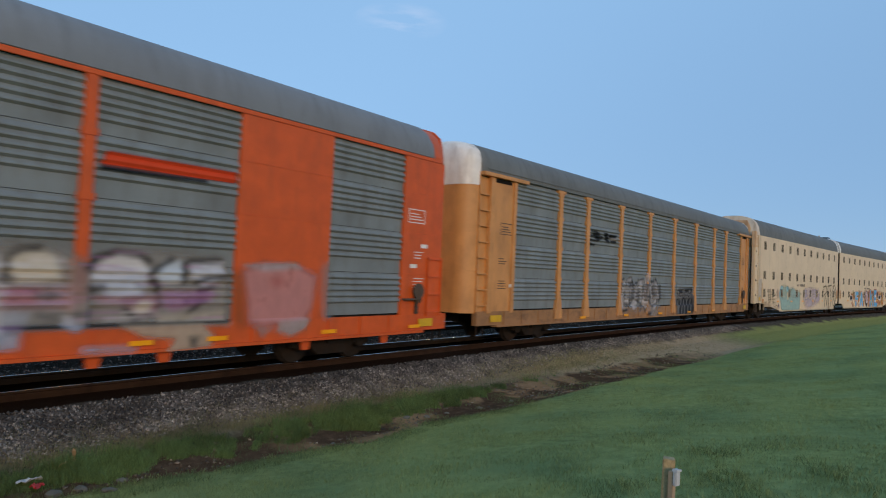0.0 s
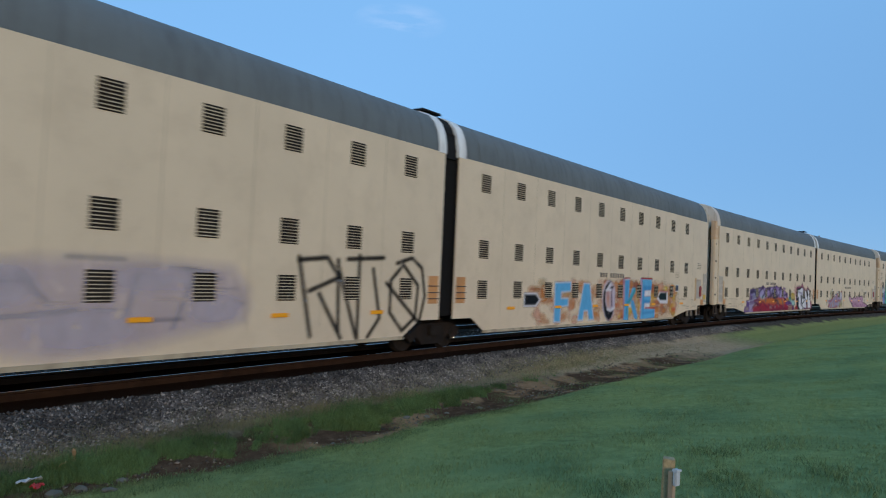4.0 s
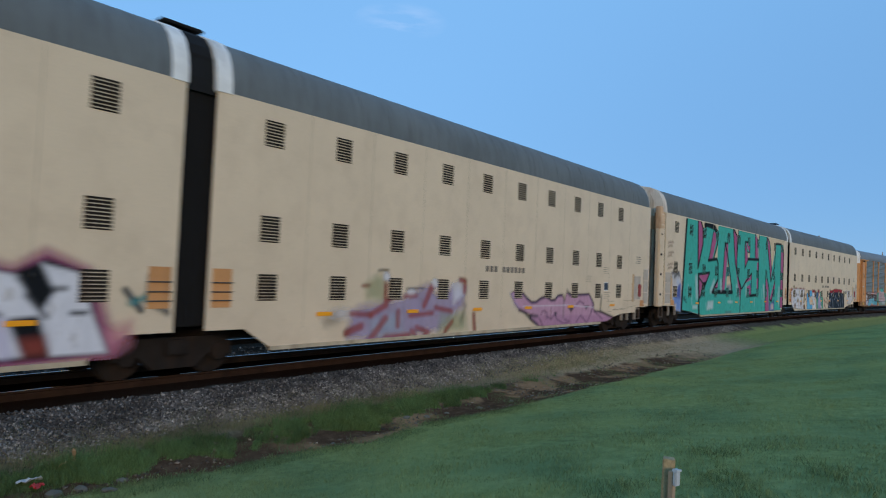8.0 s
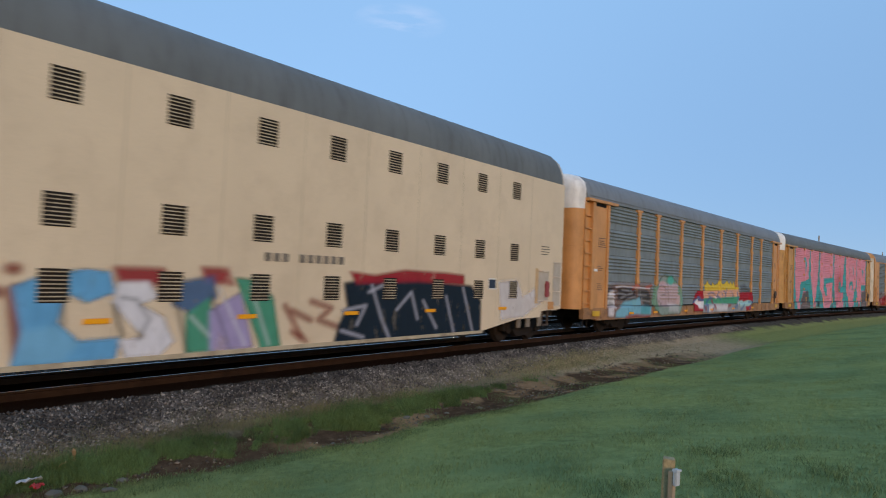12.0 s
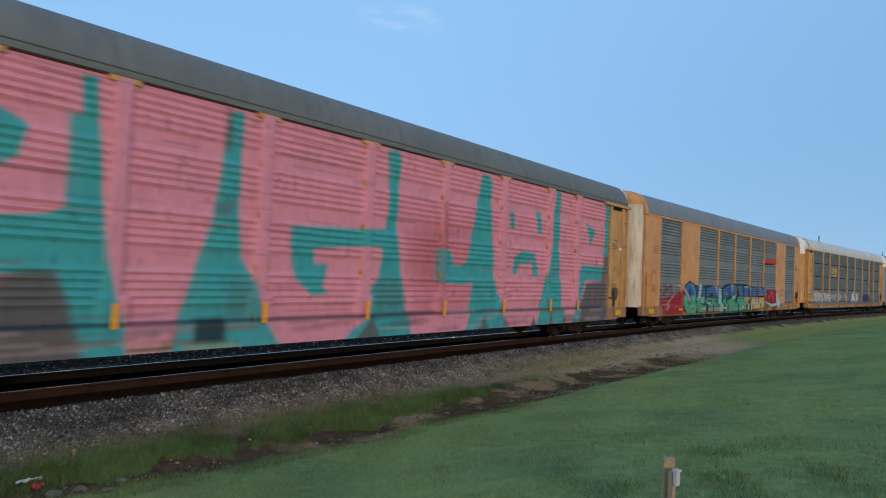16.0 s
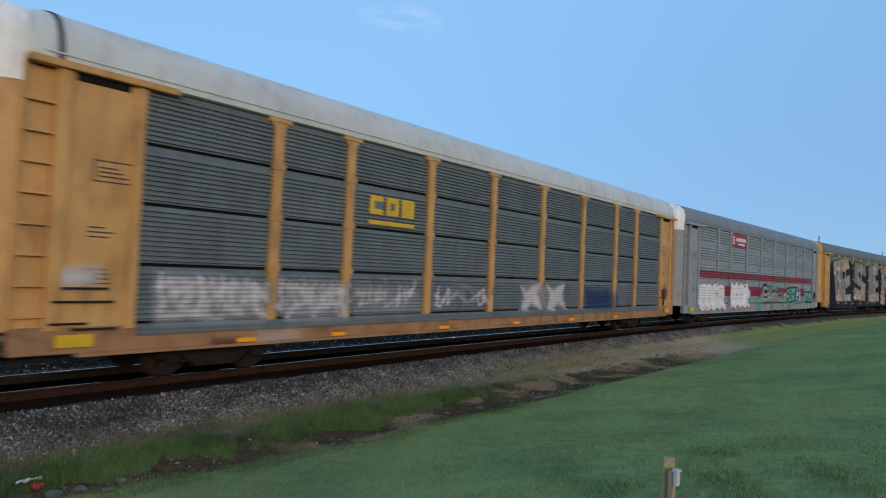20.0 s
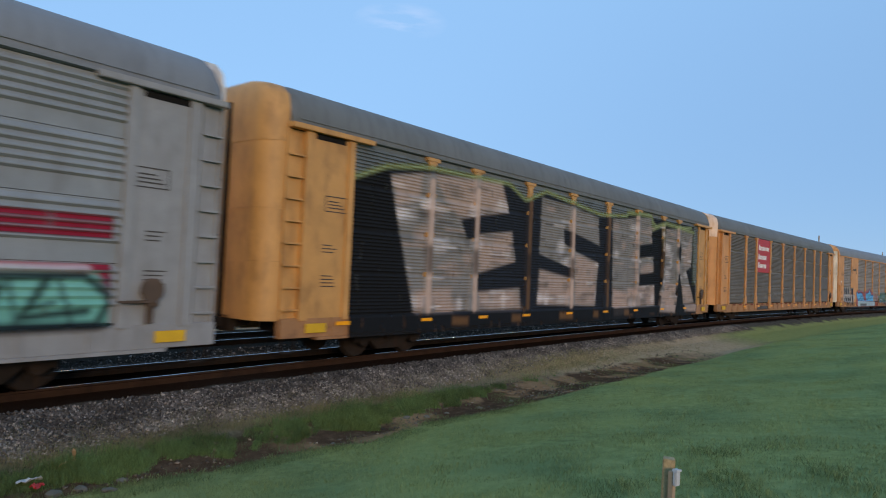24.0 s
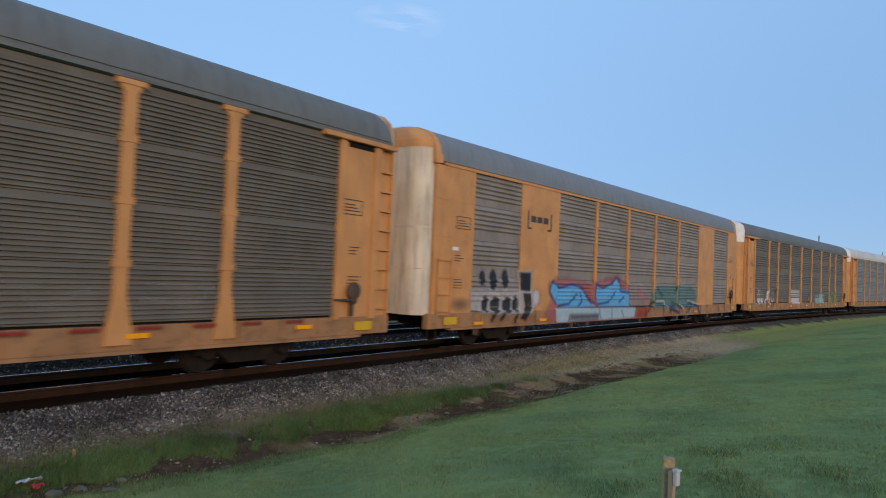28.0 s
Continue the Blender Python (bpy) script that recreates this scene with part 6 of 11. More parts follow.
p.poly([(8.97, 2.49), (9.25, 2.55), (9.65, 1.88), (9.88, 1.09), (9.78, 0.77), (8.7, 0.81), (8.83, 1.6)], "black", 0.95, 0.05)
p.line([(4.15, 4.73), (4.17, 3.57)], 0.22, "ashpink", 0.9, 0.03)
p.line([(4.16, 3.31), (4.23, 1.59)], 0.22, "ashpink", 0.7, 0.03)
p.line([(8.9, 4.61), (8.93, 3.87)], 0.16, "ashpink", 0.9, 0.03)
p.line([(8.95, 3.11), (8.99, 2.58)], 0.16, "ashpink", 0.9, 0.03)
p.line([(6.99, 4.6), (7.06, 3.57)], 0.22, "sand", 0.5, 0.04)
p.line([(7.06, 3.57), (7, 2.38)], 0.22, "brown", 0.4, 0.05)
p.line([(3.21, 4.86), (4.36, 4.93), (5.71, 4.96), (5.86, 4.4), (7.3, 4.78), (8.94, 4.72), (11.13, 4.62)], 0.17, "lime", 0.7, 0.07)
p.poly([(10.94, 4.49), (11.34, 4.35), (11.64, 2.02), (11.07, 2)], "lime", 0.12, 0.1)
for q in range(70):
    rng = random.Random(q)
    p.lay(0.45 * np.clip(1.3 - np.hypot((p.X - rng.uniform(3.33, 10.4)) / rng.uniform(0.15, 0.5), (p.Z - rng.uniform(0.8, 4.4)) / rng.uniform(0.08, 0.25)), 0, 1) * (p.rgb[..., 1] > 0.12), rng.choice(("dusk", "ash", "ashpink", "dusk", "white")))
p.streaks(3.64, 10.9, 0.7, 4.7, ["dusk", "dusk", "ashpink", "white", "dusk"], 150, 17, 0.5, 0.06, 0.6, 0.1)
p.done()

p = Paint(c6, "post", -11.72, 11.68, 0.58, 5.05, "pink letters with teal shading over the whole side")
p.poly([(-11.83, 5.08), (11.88, 5.29), (12.02, 0.44), (-11.51, 0.4)], "rose", 1)
p.poly([(-5.63, 3.48), (2.91, 3.72), (2.74, 0.79), (-5.43, 0.59)], "rose", 1, 0.3)
p.poly([(0.35, 3.7), (3.75, 3.58), (3.52, 1.07), (0.55, 1.03)], "red", 0.25, 0.3)
p.poly([(-11.83, 5.08), (-11.35, 5.03), (-11.25, 2.54), (-10.74, 0.42), (-11.48, 0.4), (-11.75, 2.7)], "lagoon")
p.poly([(-9.2, 4.44), (-8.38, 4.05), (-8.5, 3.56), (-8.98, 3.18)], "lagoon")
p.poly([(-9.87, 2.53), (-8.07, 2.76), (-7.57, 3.04), (-7.7, 4.96), (-7.46, 4.98), (-7.18, 2.19), (-6.78, 0.43), (-7.51, 0.42), (-8, 1.8), (-9.18, 1.89), (-9.66, 1.12), (-10.17, 0.48), (-10.15, 1.03)], "lagoon")
p.poly([(-5, 5), (-4.78, 5), (-4.79, 2.56), (-4.33, 0.69), (-5.63, 0.58), (-5.25, 2.54)], "lagoon")
p.poly([(-3.46, 2.85), (-0.57, 3.11), (-0.55, 2.73), (-2.94, 2.52), (-2.82, 1.87), (-2.48, 1.56), (-2.95, 1.53), (-3.41, 2.02)], "lagoon")
p.poly([(-0.55, 4.97), (-0.33, 4.95), (-0.41, 2.94), (0.2, 0.37), (-1.34, 0.37), (-0.88, 2.24)], "lagoon")
p.poly([(1.29, 2.67), (2.25, 2.14), (2.96, 3.13), (3.23, 4.89), (3.6, 4.87), (3.58, 2.97), (4.24, 0.51), (2.57, 0.47), (2.83, 2.15), (1.9, 1.85), (1.16, 2.02)], "lagoon")
p.poly([(-9.14, 1.82), (-8, 1.8), (-7.5, 0.42), (-10.17, 0.42), (-9.66, 1.12)], "dusk", 0.95, 0.08)
p.poly([(-5.63, 0.58), (-5.26, 1.07), (-4.97, 0.6)], "dusk", 0.9)
p.poly([(-2.12, 0.34), (-1.38, 0.9), (-0.98, 0.34)], "dusk", 0.9)
p.poly([(1.13, 2.74), (1.72, 2.73), (1.94, 2.19), (2.52, 2.46), (3.09, 4.98), (3.39, 4.99), (3.62, 2.52), (4.55, 0.4), (2.38, 0.43), (3.12, 1.91), (2.29, 1.8), (1.18, 1.87)], "lagoon")
p.poly([(4.6, 4.08), (4.83, 4.07), (4.92, 3.56), (4.64, 3.53)], "lagoon")
p.poly([(6.17, 4.25), (6.47, 4.22), (6.56, 3.5), (6.26, 3.54)], "lagoon")
p.poly([(4.92, 2.69), (5.46, 2.91), (6.15, 2.86), (6.48, 2.12), (6.12, 2.11), (5.97, 2.54), (5.21, 2.47), (5.14, 2.14), (4.9, 2.18)], "lagoon")
p.poly([(7.47, 5.06), (7.77, 5.06), (7.78, 2.9), (8.24, 0.47), (6.27, 0.43), (7.05, 2.56)], "lagoon")
p.poly([(9.75, 4.16), (10.49, 3.9), (10.12, 3.29)], "lagoon")
p.poly([(9.45, 2.6), (11.51, 2.61), (11.39, 2.08), (9.82, 2.05), (9.12, 0.43), (8.68, 0.45), (9.36, 1.88)], "lagoon")
p.poly([(11.33, 4.99), (11.62, 4.98), (11.67, 2.58), (11.45, 2.57)], "lagoon")
p.poly([(9.91, 1.97), (11.55, 2.09), (11.51, 0.42), (9.12, 0.43)], "dusk", 0.95, 0.08)
p.poly([(7.05, 0.42), (7.23, 0.98), (7.49, 0.42)], "dusk")
p.poly([(5.91, 0.45), (6.12, 0.88), (6.31, 0.46)], "dusk")
p.poly([(2.93, 0.43), (3.4, 1.03), (3.63, 0.46)], "dusk")
p.streaks(-11.6, 11.6, 0.9, 5.0, ["brick", "palepink", "dusk", "rose", "plum", "brick"], 170, 24, 0.28, 0.04, 0.9)
for x in (-6.2, -1.0, 3.6, 8.0):
    p.poly([(x, 0.58), (x + 1.1, 0.58), (x + 0.9, 0.8), (x + 0.2, 0.86)], "dusk", 0.75, 0.08)
p.poly([(-7.84, 4.33), (-7.56, 4.39), (-7.44, 3.04), (-7.22, 2.08), (-6.84, 0.96), (-6.91, 0.43), (-7.48, 0.45), (-7.76, 1.46), (-7.91, 1.86), (-8.65, 1.9), (-8.7, 2.67), (-7.84, 2.72), (-7.83, 3.66)], "lagoon", 0.97, 0.05)
p.poly([(-5.09, 4.94), (-4.95, 4.97), (-4.86, 3.5), (-4.68, 2.27), (-4.36, 1.78), (-4.16, 1.1), (-3.65, 0.42), (-6.06, 0.47), (-5.9, 1.15), (-5.69, 1.84), (-5.33, 2.96), (-5.18, 4.11)], "lagoon", 0.97, 0.05)
p.poly([(-3.54, 2.96), (-0.62, 3.08), (-0.83, 4.99), (-0.45, 5.06), (-0.4, 3.21), (-0.05, 1.52), (0.27, 0.43), (-2.12, 0.46), (-1.81, 0.74), (-1.29, 1.02), (-1.19, 1.72), (-0.78, 2.03), (-0.89, 2.65), (-3, 2.62), (-3.16, 2.34), (-3.03, 2.21), (-2.49, 2.2), (-2.69, 1.59), (-2.99, 1.57), (-3.41, 1.88), (-3.57, 2.59)], "lagoon", 0.97, 0.05)
p.poly([(3.14, 4.94), (3.46, 4.98), (3.68, 3.54), (3.9, 2.02), (4.47, 0.47), (2.43, 0.43), (2.98, 1.27), (3.34, 2.14), (3.32, 2.45), (2.33, 1.87), (1.19, 1.91), (1.31, 2.77), (1.79, 2.62), (1.91, 2.34), (2.4, 2.29), (2.75, 2.98)], "lagoon", 0.97, 0.05)
p.poly([(-1.73, 0.46), (-1.15, 1.06), (-0.82, 0.44)], "dusk", 0.92, 0.06)
p.poly([(2.94, 0.43), (3.42, 1.01), (3.57, 0.44)], "dusk", 0.92, 0.06)
p.poly([(-8.65, 1.81), (-8.26, 1.91), (-7.91, 1.91), (-7.66, 1.33), (-7.47, 0.45), (-8.56, 0.39)], "dusk", 0.92, 0.06)
p.streaks(-11.6, 11.6, 1.1, 5.0, ["dusk", "ink", "brick", "dusk"], 130, 25, 0.42, 0.025, 1.3)
p.line([(-11.7, 1.07), (-6.0, 1.05), (0.0, 1.07), (6.0, 1.05), (11.6, 1.07)], 0.09, "ink", 0.72, 0.02)
p.streaks(-11.6, 11.6, 0.6, 1.1, ["dusk", "ink", "brown", "palepink"], 70, 26, 0.5, 0.05, 1.1)
p.poly([(-5.6, 1.1), (-4.99, 1.12), (-4.99, 0.67), (-5.62, 0.67)], "ink", 0.85, 0.06)
p.poly([(-6.82, 0.67), (-5.99, 0.68), (-6.02, 0.5), (-6.81, 0.5)], "sand", 0.55, 0.05)
p.poly([(-5.82, 0.65), (-4.68, 0.63), (-4.71, 0.47), (-5.82, 0.49)], "sand", 0.5, 0.05)
p.line([(-6.78, 0.61), (-6.02, 0.62)], 0.05, "ink", 0.7, 0.02)
p.poly([(-5.25, 3.21), (-4.89, 3.29), (-4.92, 3), (-5.26, 2.97)], "dusk", 0.6, 0.08)
p.line([(-5.09, 4.94), (-5.09, 4.28)], 0.16, "dusk", 0.6, 0.06)
p.poly([(-1.06, 1.87), (-0.23, 1.94), (0.06, 1.19), (-1, 1.01)], "dusk", 0.4, 0.15)
p.poly([(-4.99, 1.85), (-4.36, 1.82), (-4.26, 1.1), (-4.93, 0.96)], "dusk", 0.35, 0.15)
p.poly([(-0.08, 3.18), (1.47, 3.25), (1.48, 1.74), (0.1, 1.73)], "brick", 0.3, 0.15)
p.line([(1.38, 3.93), (1.53, 2.79)], 0.12, "brick", 0.6, 0.06)
p.poly([(11.3, 3.0), (11.72, 3.0), (11.72, 5.05), (11.42, 5.05)], "lagoon", 0.9, 0.05)
p.poly([(11.1, 0.6), (11.72, 0.6), (11.72, 3.05), (11.3, 3.05)], "dusk", 0.8, 0.08)
for q in ([(-12.6, 2.2), (-12.35, 1.5)], [(-12.45, 1.9), (-12.2, 1.55)]):
    p.line(q, 0.16, "dusk", 0.6, 0.08)
p.done()

p = Paint(c7, "flush", -13, 12.8, 0.58, 3.95, "blue and green block letters with dark outlines")
p.poly([(-11.6, 1.2), (-10.9, 1.38), (-9.05, 1.72), (-9, 0.59), (-11.3, 0.62)], "red", 0.75, 0.12)
p.blobs(-11.7, -10.2, 1.3, 2.0, ["red", "brick"], 22, 0.08, 33, 0.5)
p.streaks(-11.6, -9.03, 0.7, 2.2, ["brick", "palepink", "dusk"], 26, 31, 0.4, 0.04, 0.8)
p.poly([(-8.92, 0.76), (-8.96, 1.71), (-8.74, 2.01), (-8.23, 2.22), (-7.74, 2.13), (-7.46, 2.02), (-6.93, 2.01), (-6.79, 2.12), (-6.31, 1.98), (-5.65, 2.02), (-4.14, 2.04), (-3.43, 1.93), (-2.98, 1.99), (-2.84, 0.63), (-7.19, 0.63)], "ink")
p.poly([(-4.08, 1.97), (-3.37, 1.94), (-2.76, 2.1), (-1.81, 2.18), (-0.23, 2.17), (0.89, 2.17), (1.71, 2.04), (4.86, 2.01), (4.83, 1.52), (4.56, 0.81), (2.02, 0.58), (-3.35, 0.6), (-3.99, 0.63)], "ink")
p.poly([(-8.92, 1.48), (-7.34, 1.51), (-7.33, 1), (-7.46, 0.58), (-8.58, 0.63), (-8.87, 0.94)], "green")
p.poly([(-8.87, 1.49), (-8.77, 1.86), (-8.47, 2.08), (-8.14, 2.15), (-7.74, 2.05), (-7.4, 1.81), (-7.29, 1.49)], "blue")
p.oval(-8.16, 1.45, 0.28, 0.42, "navy", 0.95, 0.06)
p.poly([(-8.88, 1.46), (-7.43, 1.47), (-7.49, 1.29), (-8.85, 1.26)], "mint", 0.5, 0.1)
p.poly([(-7.23, 1.28), (-6.94, 1.4), (-6.54, 1.4), (-6.55, 0.72), (-7.14, 0.66)], "green")
p.poly([(-7.34, 1.94), (-6.95, 1.95), (-7.01, 1.61), (-7.24, 1.45)], "navy", 0.9)
p.poly([(-7.34, 1.92), (-6.98, 1.93), (-7.06, 1.65)], "blue", 0.8, 0.06)
p.poly([(-6.78, 2.04), (-6.38, 2.22), (-6.41, 1.83), (-6.59, 1.36), (-6.94, 1.4), (-6.87, 1.74)], "aqua", 0.95, 0.05)
p.line([(-6.54, 1.4), (-7.18, 1.32), (-6.86, 1.65)], 0.1, "aqua", 0.7, 0.08)
p.poly([(-6.31, 1.9), (-5.87, 1.95), (-5.9, 1.46), (-6.36, 1.44)], "blue")
p.poly([(-6.46, 1.42), (-5.84, 1.44), (-5.92, 0.99), (-6.51, 0.99)], "mint", 0.9)
p.poly([(-7.02, 1.03), (-5.92, 1.02), (-5.93, 0.64), (-7, 0.66)], "green", 0.95)
p.poly([(-5.67, 1.93), (-4.27, 1.97), (-4, 1.43), (-5.78, 1.46)], "blue")
p.poly([(-5.72, 1.39), (-3.89, 1.35), (-3.93, 0.93), (-5.63, 0.94)], "green")
p.poly([(-5.69, 0.9), (-3.43, 0.89), (-3.45, 0.66), (-5.68, 0.69)], "grey", 0.8, 0.04)
p.poly([(-5.43, 1.34), (-4.82, 1.34), (-4.86, 1.08), (-5.47, 1.07)], "aqua", 0.8, 0.06)
p.poly([(-4.14, 2.02), (-3.5, 1.88), (-3.34, 1.22), (-3.31, 0.76), (-3.79, 0.93), (-3.83, 1.57)], "aqua", 0.85, 0.06)
p.oval(-5.02, 1.53, 0.3, 0.12, "ink", 0.8, 0.06)
p.line([(-4.34, 1.96), (-4.03, 1.48)], 0.14, "lilac", 0.7, 0.08)
p.oval(-4.61, 2.15, 0.3, 0.16, "palepink", 0.5, 0.1)
p.line([(-5.87, 1.93), (-5.89, 1.39), (-5.74, 0.85)], 0.13, "ink", 0.9, 0.04)
p.line([(-6.46, 1.05), (-5.81, 1.04)], 0.13, "ink", 0.9, 0.04)
p.line([(-4.88, 1.29), (-4.87, 0.72)], 0.13, "ink", 0.9, 0.04)
p.line([(-7.22, 1.2), (-7.19, 0.67)], 0.13, "ink", 0.9, 0.04)
p.line([(-5.48, 1.23), (-5, 1.22)], 0.13, "ink", 0.9, 0.04)
p.line([(-4.29, 1.23), (-4.21, 0.99)], 0.13, "ink", 0.9, 0.04)
p.line([(-9.59, 1.99), (-9.27, 1.96), (-8.81, 1.79), (-8.39, 1.53), (-8.12, 1.22)], 0.13, "palepink", 0.85, 0.05)
p.line([(-9.59, 1.99), (-9.81, 1.67), (-10.3, 1.34), (-10.92, 0.91)], 0.13, "palepink", 0.6, 0.06)
p.line([(-7.92, 2.04), (-7.59, 1.89), (-7.44, 1.61)], 0.12, "sky", 0.5, 0.08)
p.poly([(-8.14, 0.8), (-8.02, 0.93), (-7.49, 0.92), (-7.52, 0.79)], "brown", 0.9, 0.03)
p.line([(-7.39, 0.8), (-7.21, 1)], 0.14, "grey", 0.6, 0.08)
p.poly([(-4.08, 1.93), (-3.69, 1.84), (-3.57, 1.43), (-3.58, 1.16), (-4.02, 1.12)], "aqua", 0.8, 0.06)
p.poly([(-3.27, 1.87), (-2.25, 2.06), (-2.28, 1.4), (-3.2, 1.39)], "blue")
p.poly([(-2.11, 2.09), (-1.25, 2.11), (-1.3, 1.73), (-1.52, 1.45), (-2.06, 1.45)], "blue")
p.poly([(-3.13, 1.36), (-0.95, 1.39), (-0.9, 0.64), (-3.01, 0.63)], "green")
p.poly([(-3.53, 1.39), (-3.26, 1.34), (-3.28, 0.65), (-3.87, 0.65), (-3.89, 1.03)], "mint", 0.8, 0.06)
p.poly([(-0.49, 2.08), (0.23, 2.07), (0.32, 1.52), (-0.27, 1.52)], "blue")
p.poly([(0.42, 2.07), (1.3, 2.04), (1.24, 1.46), (0.51, 1.52)], "blue")
p.poly([(-0.7, 1.44), (0.56, 1.44), (0.71, 0.69), (-0.69, 0.63)], "green")
p.poly([(0.56, 1.44), (1.34, 1.41), (1.3, 0.67), (0.9, 0.65)], "sand")
p.poly([(1.71, 1.99), (2.8, 1.98), (2.78, 1.46), (1.64, 1.46)], "blue")
p.poly([(3.25, 1.98), (4.73, 1.98), (4.7, 1.52), (3.17, 1.49)], "blue")
p.poly([(1.44, 1.41), (4.52, 1.39), (4.31, 0.75), (1.6, 0.68)], "sand")
p.line([(-3.3, 1.9), (-3.15, 0.59)], 0.14, "ink", 0.95, 0.04)
p.line([(-2.54, 1.38), (-2.56, 0.61)], 0.14, "ink", 0.95, 0.04)
p.line([(-0.87, 2.1), (-0.85, 0.64)], 0.14, "ink", 0.95, 0.04)
p.line([(0.28, 2.07), (0.36, 1.52)], 0.14, "ink", 0.95, 0.04)
p.line([(0.96, 1.18), (0.81, 0.66)], 0.14, "ink", 0.95, 0.04)
p.line([(1.44, 1.46), (1.27, 1.01)], 0.14, "ink", 0.95, 0.04)
p.line([(1.94, 1.76), (1.97, 0.61)], 0.14, "ink", 0.95, 0.04)
p.line([(3.53, 1.4), (3.46, 0.84)], 0.14, "ink", 0.95, 0.04)
p.line([(-1.42, 1.17), (-1.2, 1.42)], 0.14, "ink", 0.95, 0.04)
p.line([(-2.35, 1.28), (-1.68, 1.45)], 0.14, "ink", 0.95, 0.04)
p.line([(-1.65, 2.18), (-1.67, 1.82)], 0.14, "aqua", 0.85, 0.06)
p.line([(-1, 2.09), (-1.04, 1.57), (-1.63, 1.37)], 0.14, "aqua", 0.85, 0.06)
p.line([(1.5, 2.04), (1.44, 1.52)], 0.14, "aqua", 0.85, 0.06)
p.line([(-3.56, 1.8), (-3.58, 1.11)], 0.14, "aqua", 0.85, 0.06)
p.line([(4.8, 1.91), (4.86, 1.19)], 0.14, "aqua", 0.85, 0.06)
p.line([(1.78, 1), (1.65, 0.65)], 0.14, "aqua", 0.85, 0.06)
p.line([(-2.22, 2.16), (-2.07, 1.57)], 0.1, "purple", 0.8, 0.05)
p.line([(2.94, 1.52), (3.02, 2.07), (3.36, 2.2), (4, 1.58)], 0.09, "palepink", 0.8, 0.05)
p.line([(2.91, 1.95), (2.91, 1.16)], 0.16, "red", 0.9, 0.05)
p.line([(-0.57, 2), (-0.18, 1.52)], 0.12, "lilac", 0.6, 0.08)
p.line([(0.61, 2.02), (1.2, 2.03)], 0.05, "white", 0.7)
p.poly([(4.93, 1.88), (7.12, 1.87), (7.19, 1.02), (4.54, 1.13), (4.52, 1.39), (4.9, 1.45)], "red", 0.9, 0.05)
p.poly([(6.11, 0.8), (7.12, 0.88), (7.07, 0.59), (6.05, 0.6)], "red", 0.85, 0.05)
p.poly([(7.06, 1.7), (7.36, 1.77), (7.62, 1.38), (8.18, 1.3), (8.05, 0.94), (7.52, 0.63), (7.27, 0.88), (5.76, 0.78), (4.8, 1.06), (4.86, 1.16), (5.88, 0.98), (7.19, 1.02)], "aqua", 0.95, 0.04)
p.line([(5.58, 1.32), (6.17, 1.79), (6.72, 1.31)], 0.1, "palepink", 0.6, 0.06)
p.line([(7.59, 1.81), (8.87, 1.89), (8.73, 1.52), (8.16, 1.56)], 0.06, "palepink", 0.7, 0.05)
p.poly([(4.17, 0.95), (5.34, 0.92), (5.23, 0.66), (4.2, 0.6)], "brown", 0.6, 0.08)
p.line([(-1.95, 0.93), (-1.25, 0.94)], 0.1, "brown", 0.7)
p.streaks(-8.0, 6.0, 0.65, 2.3, ["ink", "aqua", "sea", "navy"], 50, 32, 0.35, 0.04, 0.6)
p.poly([(4.5, 3.60), (6.95, 3.62), (6.95, 3.86), (4.62, 3.84)], "vermilion", 1, 0.02)
p.poly([(4.42, 3.49), (6.6, 3.55), (6.6, 3.60), (4.42, 3.58)], "ink", 1, 0.02)
p.done()

p = Paint(c12, "flush", -13, 13, 0.58, 2.9, "black and white tag beside blue bubble letters")
p.poly([(-11.83, 1.69), (-8.26, 1.67), (-8.09, 1.26), (-8.68, 0.91), (-11.21, 1.02), (-11.7, 1.09)], (0.5, 0.49, 0.48), 0.6, 0.06)
for q in ((-11.16, 2.01, 0.24, 0.29), (-10.62, 1.93, 0.28, 0.36), (-9.99, 1.97, 0.27, 0.34), (-10.99, 1.25, 0.24, 0.3), (-10.48, 1.22, 0.34, 0.31), (-9.86, 1.21, 0.33, 0.31), (-9.43, 1.23, 0.23, 0.34)):
    p.oval(*q, (0.42, 0.42, 0.41), 0.6, 0.05)
for q in ((-11.16, 2.01, 0.16, 0.24), (-10.62, 1.96, 0.2, 0.31), (-10, 2, 0.19, 0.29), (-10.99, 1.25, 0.16, 0.26), (-10.48, 1.22, 0.25, 0.26), (-9.86, 1.21, 0.24, 0.26), (-9.43, 1.23, 0.14, 0.29)):
    p.oval(*q, "ink", 0.95, 0.03)
p.poly([(-9.37, 2.3), (-8.57, 2.3), (-8.57, 1.58), (-9.28, 1.61)], (0.5, 0.49, 0.48), 0.5, 0.04)
p.poly([(-9.31, 2.23), (-8.64, 2.24), (-8.64, 1.63), (-9.22, 1.66)], "ink", 0.97, 0.03)
p.poly([(-9.07, 1.58), (-8.61, 1.58), (-8.51, 1.11), (-8.9, 0.73), (-9.18, 0.8), (-8.93, 1.16)], "ink", 0.95, 0.03)
for q in ((-8.27, 1.46, 0.17, 0.23),):
    p.oval(*q, (0.5, 0.49, 0.48), 0.8, 0.04)
for q in ([(-10.57, 0.96), (-10.71, 0.78)],
          [(-10.06, 0.96), (-10.21, 0.82)],
          [(-9.36, 0.94), (-9.48, 0.74)]):
    p.line(q, 0.12, "ink", 0.9, 0.04)
for q in ((-12.23, 1.27, 0.33, 0.13),):
    p.oval(*q, "dusk", 0.5, 0.1)
